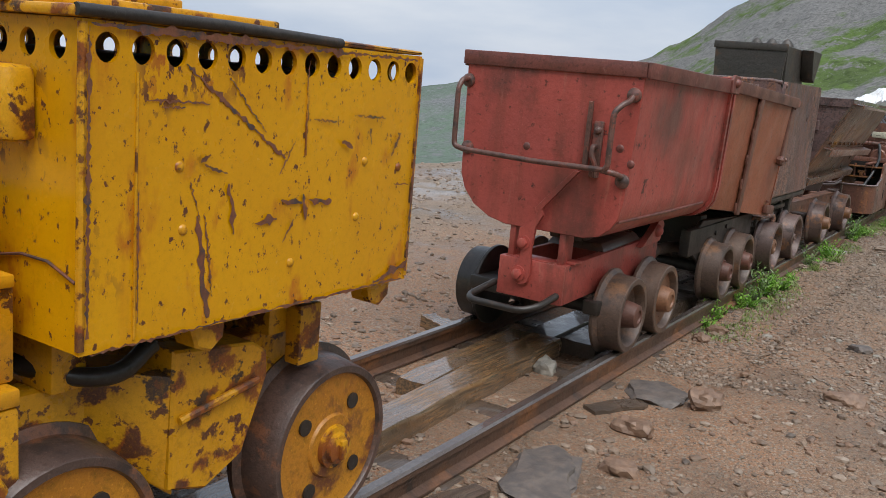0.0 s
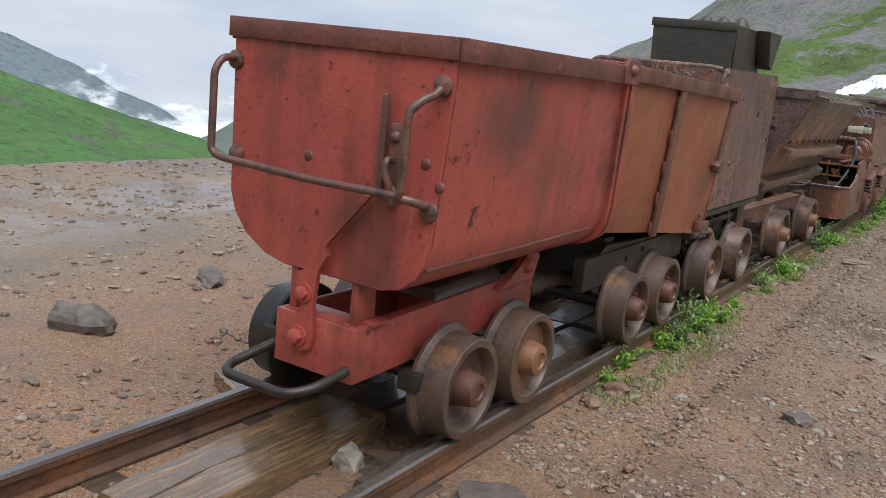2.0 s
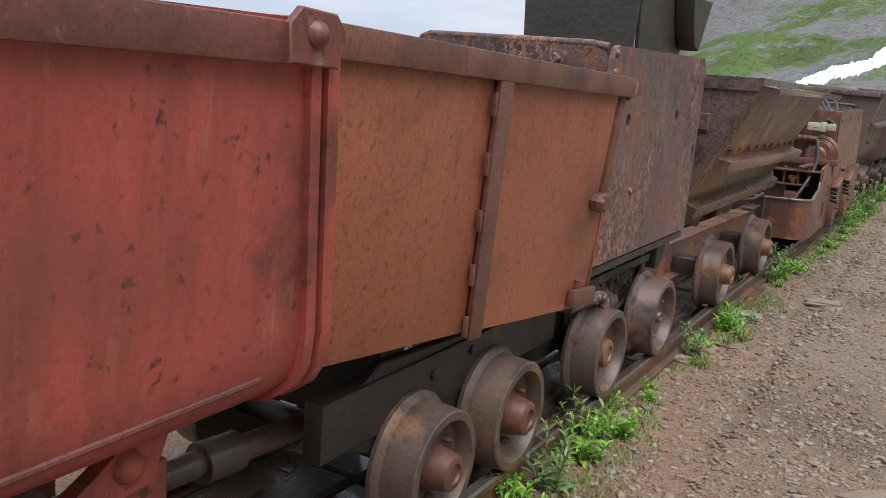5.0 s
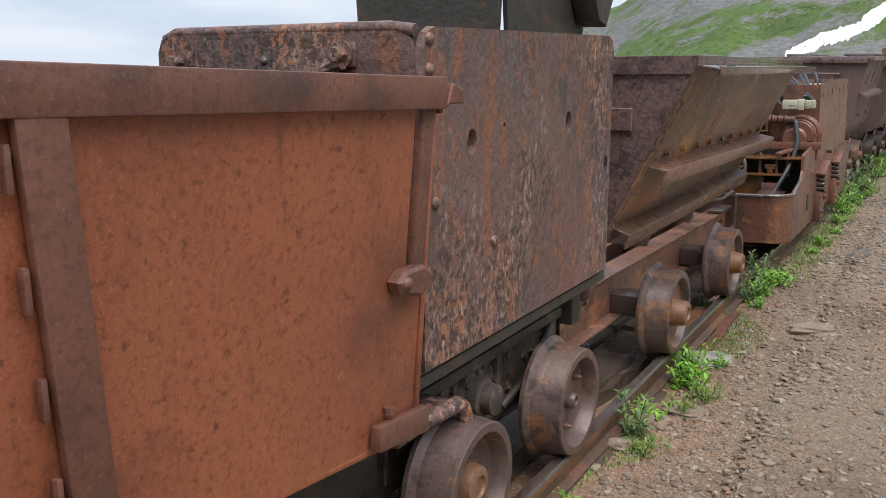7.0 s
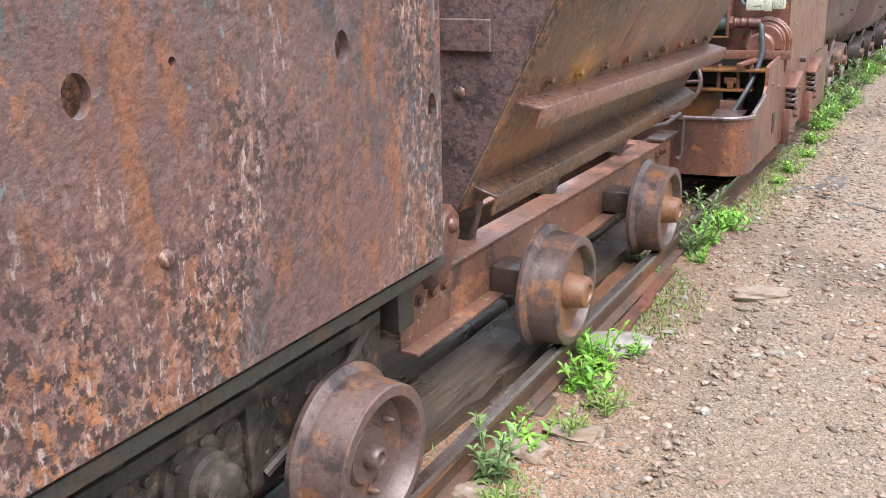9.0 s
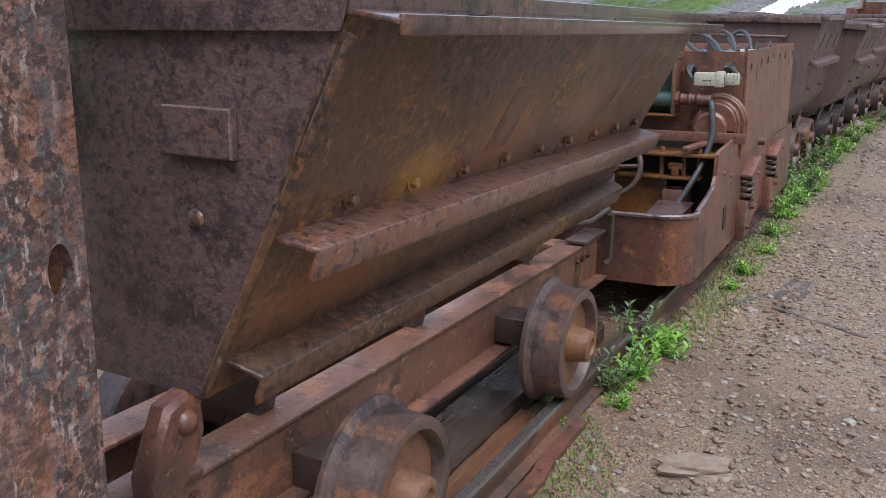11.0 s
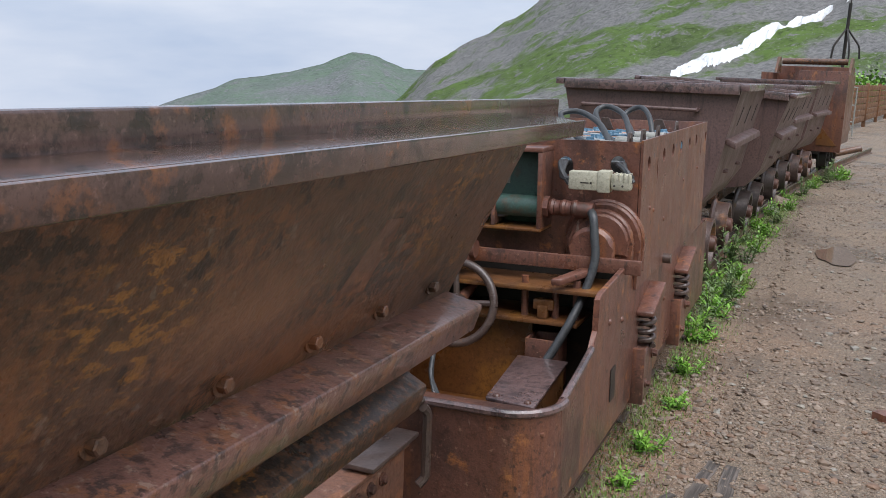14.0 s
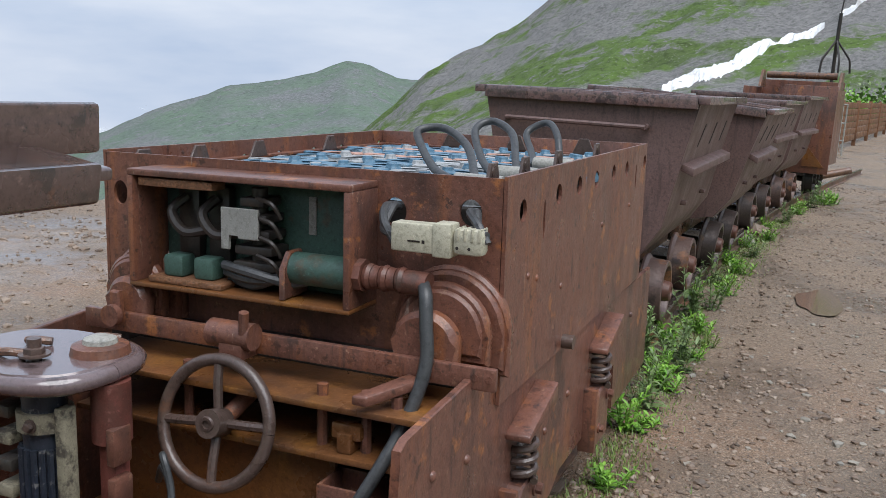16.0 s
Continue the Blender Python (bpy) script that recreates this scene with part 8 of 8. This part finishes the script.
def weed(seed, height, stems, material, narrow=0.2):
    """A weed: thin stems with lance-shaped leaves up their length."""
    rnd = random.Random(seed)
    plant = thing("weed", (0, 0, 0), "bright green leafy weed growing beside the rail" if material is M_LEAF else "grey-green leafy weed beside the rail", "plant", "weeds along the track")
    lv, st = bmesh.new(), bmesh.new()
    for k in range(stems):
        a = rnd.uniform(0, 6.28)
        h = height * rnd.uniform(0.5, 1.1)
        lean = rnd.uniform(0.1, 0.55)
        r = rnd.uniform(0, 0.06)
        base = Vector((r * math.cos(a), r * math.sin(a), -0.02))
        tip = base + Vector((math.cos(a) * lean * h, math.sin(a) * lean * h, h))
        mid = (base + tip) / 2 + Vector((0, 0, 0.08 * h))
        line = spline([base, mid, tip], 5)
        rod(st, line, 0.0028, 5)
        n = int(6 + h * 34)
        for i in range(n):
            f = 0.15 + 0.85 * i / n
            p = line[min(int(f * (len(line) - 1)), len(line) - 1)]
            b = i * 2.4 + rnd.uniform(-0.4, 0.4)
            L = rnd.uniform(0.045, 0.095) * (1.15 - 0.5 * f) * (height / 0.22) ** 0.5
            leaf(lv, p, (math.cos(b), math.sin(b), 0.55 + 0.5 * f), L, L * narrow, rnd.uniform(0.1, 0.6))
    tagged(part("foliage", lv, material, plant), kind="stuff")
    tagged(part("stem", st, material, plant), kind="stuff")
    return plant


PLANTS = [weed(1, 0.20, 10, M_LEAF, 0.16), weed(2, 0.26, 8, M_LEAF2, 0.14), weed(3, 0.15, 12, M_LEAF, 0.18), weed(4, 0.30, 7, M_LEAF2, 0.14), weed(5, 0.12, 11, M_LEAF, 0.17), weed(6, 0.10, 12, M_GRASS, 0.10)]
rnd = random.Random(77)
spots = []
for x, y, k, s in ((-1.30, 5.55, 0, 0.9), (-1.34, 5.75, 4, 1.0), (-1.28, 5.30, 4, 0.9), (-1.27, 6.05, 0, 0.9), (-1.22, 6.25, 1, 1.0), (-1.24, 6.55, 0, 1.1), (-1.33, 6.75, 1, 0.95), (-1.20, 6.85, 2, 1.0),
                   (-1.33, 7.05, 0, 0.8), (-1.26, 8.12, 1, 0.9), (-1.24, 8.3, 4, 1.1), (-1.18, 8.0, 5, 1.0), (-1.20, 8.75, 2, 1.1), (-1.24, 8.95, 0, 1.05), (-1.16, 9.10, 4, 0.9), (-1.10, 8.65, 5, 1.2), (-1.14, 8.45, 5, 1.1), (-1.28, 10.35, 1, 0.9), (-1.24, 10.55, 0, 1.1), (-1.30, 10.75, 3, 0.9), (-1.18, 10.85, 2, 1.0), (-1.36, 10.9, 1, 1.0), (-1.22, 11.05, 4, 1.1),
                   (-1.25, 12.0, 4, 1.0), (-1.22, 12.35, 2, 1.0), (-1.27, 12.65, 0, 0.9), (-1.20, 12.9, 4, 1.2), (-1.28, 13.1, 0, 1.0), (-1.22, 13.4, 2, 1.1), (-1.26, 13.75, 0, 0.9), (-1.22, 14.1, 4, 1.1), (-1.26, 14.5, 3, 1.1), (-1.18, 14.8, 0, 1.2), (-1.32, 15.0, 3, 1.6), (-1.15, 15.2, 1, 1.3), (-1.24, 15.5, 0, 1.4), (-1.10, 15.8, 2, 1.4), (-1.22, 16.1, 3, 1.7), (-1.12, 16.5, 1, 1.2),
                   (-1.28, 16.7, 0, 1.4), (-1.08, 17.0, 0, 1.3), (-1.2, 17.4, 1, 1.3), (-1.05, 17.9, 2, 1.5), (-1.18, 18.3, 0, 1.4), (-1.02, 18.8, 1, 1.2), (-1.12, 19.3, 0, 1.4), (-0.95, 19.9, 2, 1.4), (-1.0, 20.6, 0, 1.3), (-0.85, 21.4, 1, 1.3), (-0.75, 22.2, 0, 1.4), (-0.60, 23.2, 1, 1.6), (-0.45, 23.7, 0, 1.7), (-0.35, 24.0, 2, 1.8), (-0.55, 24.2, 1, 1.5)):
    spots.append((x, y, k, s))
r3 = random.Random(9)
for i in range(46):
    y = 5.2 + 0.14 * i
    if noise.noise(Vector((y * 1.3, 4.4, 0))) > -0.25:
        spots.append((-1.30 + r3.gauss(0, 0.06), y + r3.uniform(-0.05, 0.05), r3.choice((4, 2, 5, 0)), r3.uniform(0.45, 0.8)))
for x, y, k, s in spots:
    if 11.4 < y < 14.6 and k not in (4, 2):
        continue
    x -= 0.03 if 11.2 < y < 14.8 else 0.14
    copy_thing(PLANTS[k], pose(x, y, ground_height(x, y) - 0.01, 0, 0, rnd.uniform(0, 360)) @ Matrix.Scale(s * (0.88 if y < 11.5 else 0.75), 4))
for k, p in enumerate(PLANTS):
    p.location = (-1.32 + 0.03 * k, 14.0 + 0.31 * k, ground_height(-1.3, 14.0))


def grass_strip():
    """Low grass and moss along the track's edge."""
    r2 = random.Random(31)
    bm = bmesh.new()
    for k in range(38000):
        y = 5.0 + 19 * r2.random()
        x = -1.33 + bend(y) * 0.9 + r2.gauss(0, 0.09)
        if noise.noise(Vector((x * 1.5, y * 1.1, 3.0))) < (0.0 if y < 11 else -0.12):
            continue
        a, L = r2.uniform(0, 6.28), r2.uniform(0.010, 0.032)
        c = Vector((x, y, ground_height(x, y) - 0.004))
        tip = c + Vector((math.cos(a) * L * 0.6, math.sin(a) * L * 0.6, L))
        s = Vector((-math.sin(a), math.cos(a), 0)) * 0.0034
        bm.faces.new([bm.verts.new(v) for v in (c - s, c + s, tip)])
    me = bpy.data.meshes.new("low_grass")
    bm.to_mesh(me)
    bm.free()
    me.materials.append(M_GRASS)
    tagged(new("low_grass", me), "sparse low grass along the track", "grass", kind="stuff")


grass_strip()


def puddle(x, y, rx, ry, label):
    bm = bmesh.new()
    z = ground_height(x, y) + 0.012
    ring = []
    for k in range(40):
        a = 2 * math.pi * k / 40
        q = 1 + 0.3 * noise.noise(Vector((math.cos(a) * 1.5, math.sin(a) * 1.5, x)))
        ring.append(bm.verts.new((x + rx * q * math.cos(a), y + ry * q * math.sin(a), z)))
    bm.faces.new(ring)
    return single("puddle", bm, M_WATER, (x, y, z), label, "puddle", kind="structure")


puddle(-0.56, 17.1, 0.16, 0.42, "shallow brown puddle on the path")
puddle(-1.70, 5.05, 0.19, 0.62, "dark water standing between the rails")


# ---- far end: fence, deck, mast ----
def fence():
    f = thing("fence", (0.3, 38, 0), "brown timber fence along the far deck", "fence")
    for k in range(9):
        x, y = -0.35 + 0.52 * k, 38 + 4.5 * k
        part("post", box(bmesh.new(), x - 0.06, x + 0.06, y - 0.06, y + 0.06, 0, 1.45, 0.01), M_WOODPALE, f)
        if k < 8:
            for z in range(6):
                part("board", hexa(bmesh.new(), [(x - 0.02, y, 0.2 + z * 0.2), (x + 0.02, y, 0.2 + z * 0.2), (x + 0.54, y + 4.5, 0.2 + z * 0.2), (x + 0.50, y + 4.5, 0.2 + z * 0.2), (x - 0.02, y, 0.385 + z * 0.2), (x + 0.02, y, 0.385 + z * 0.2), (x + 0.54, y + 4.5, 0.385 + z * 0.2), (x + 0.50, y + 4.5, 0.385 + z * 0.2)], 0.01), M_WOODPALE, f)
    g = thing("wire_gate", (-0.5, 36, 0), "pale grey metal gate at the end of the fence", "gate")
    for k in range(6):
        part("gate_bar", rod(bmesh.new(), [(-0.75 + 0.1 * k, 36, 0), (-0.75 + 0.1 * k, 36, 1.35)], 0.02, 8), M_PALE, g)
    for z in (0.4, 0.85, 1.33):
        part("gate_rail", rod(bmesh.new(), [(-0.77, 36, z), (-0.23, 36, z)], 0.02, 8), M_PALE, g)


fence()


def mast():
    m = thing("iron_mast", (-0.70, 25.6, 0), "dark thin iron mast with braced arms", "mast")
    part("pole", rod(bmesh.new(), [(-0.70, 25.6, 0), (-0.70, 25.6, 2.1), (-0.69, 25.6, 2.75)], 0.028, 8), M_BLACK, m)
    part("top_rod", rod(bmesh.new(), [(-0.69, 25.6, 2.7), (-0.66, 25.6, 3.1)], 0.010, 6), M_BLACK, m)
    for k in range(5):
        a = k * 1.256
        part("brace", rod(bmesh.new(), bent([(-0.70, 25.6, 2.35), (-0.70 + 0.22 * math.cos(a), 25.6 + 0.22 * math.sin(a), 2.05), (-0.70 + 0.24 * math.cos(a), 25.6 + 0.24 * math.sin(a), 1.85)], 0.05), 0.016, 6), M_BLACK, m)


mast()


def bush(x, y, z, r, seed):
    rb = random.Random(seed)
    b = thing("bush", (x, y, z), "low green alder bush on the slope", "bush", "bushes on the slope")
    lv = bmesh.new()
    for k in range(1000):
        d = Vector((rb.gauss(0, 1), rb.gauss(0, 1), abs(rb.gauss(0, 0.6)))).normalized() * rb.uniform(0.4, 1.0)
        p = Vector((x, y, z)) + Vector((d.x * r * 1.6, d.y * r, d.z * r))
        leaf(lv, p, (d.x, d.y, 0.3 + d.z), r * 0.12, r * 0.045, 0.3)
    tagged(part("crown", lv, M_LEAF2 if seed % 2 else M_LEAF, b), kind="stuff")
    part("trunk", rod(bmesh.new(), [(x, y, z - 0.6), (x + 0.1, y, z + r * 0.4)], 0.06, 6), M_WOOD, b)


for k in range(9):
    bush(-1.5 + k * 2.1, 78 + (k * 37 % 11), -0.2 + 0.25 * (k % 3), 2.0 + 0.5 * (k % 3), k + 3)
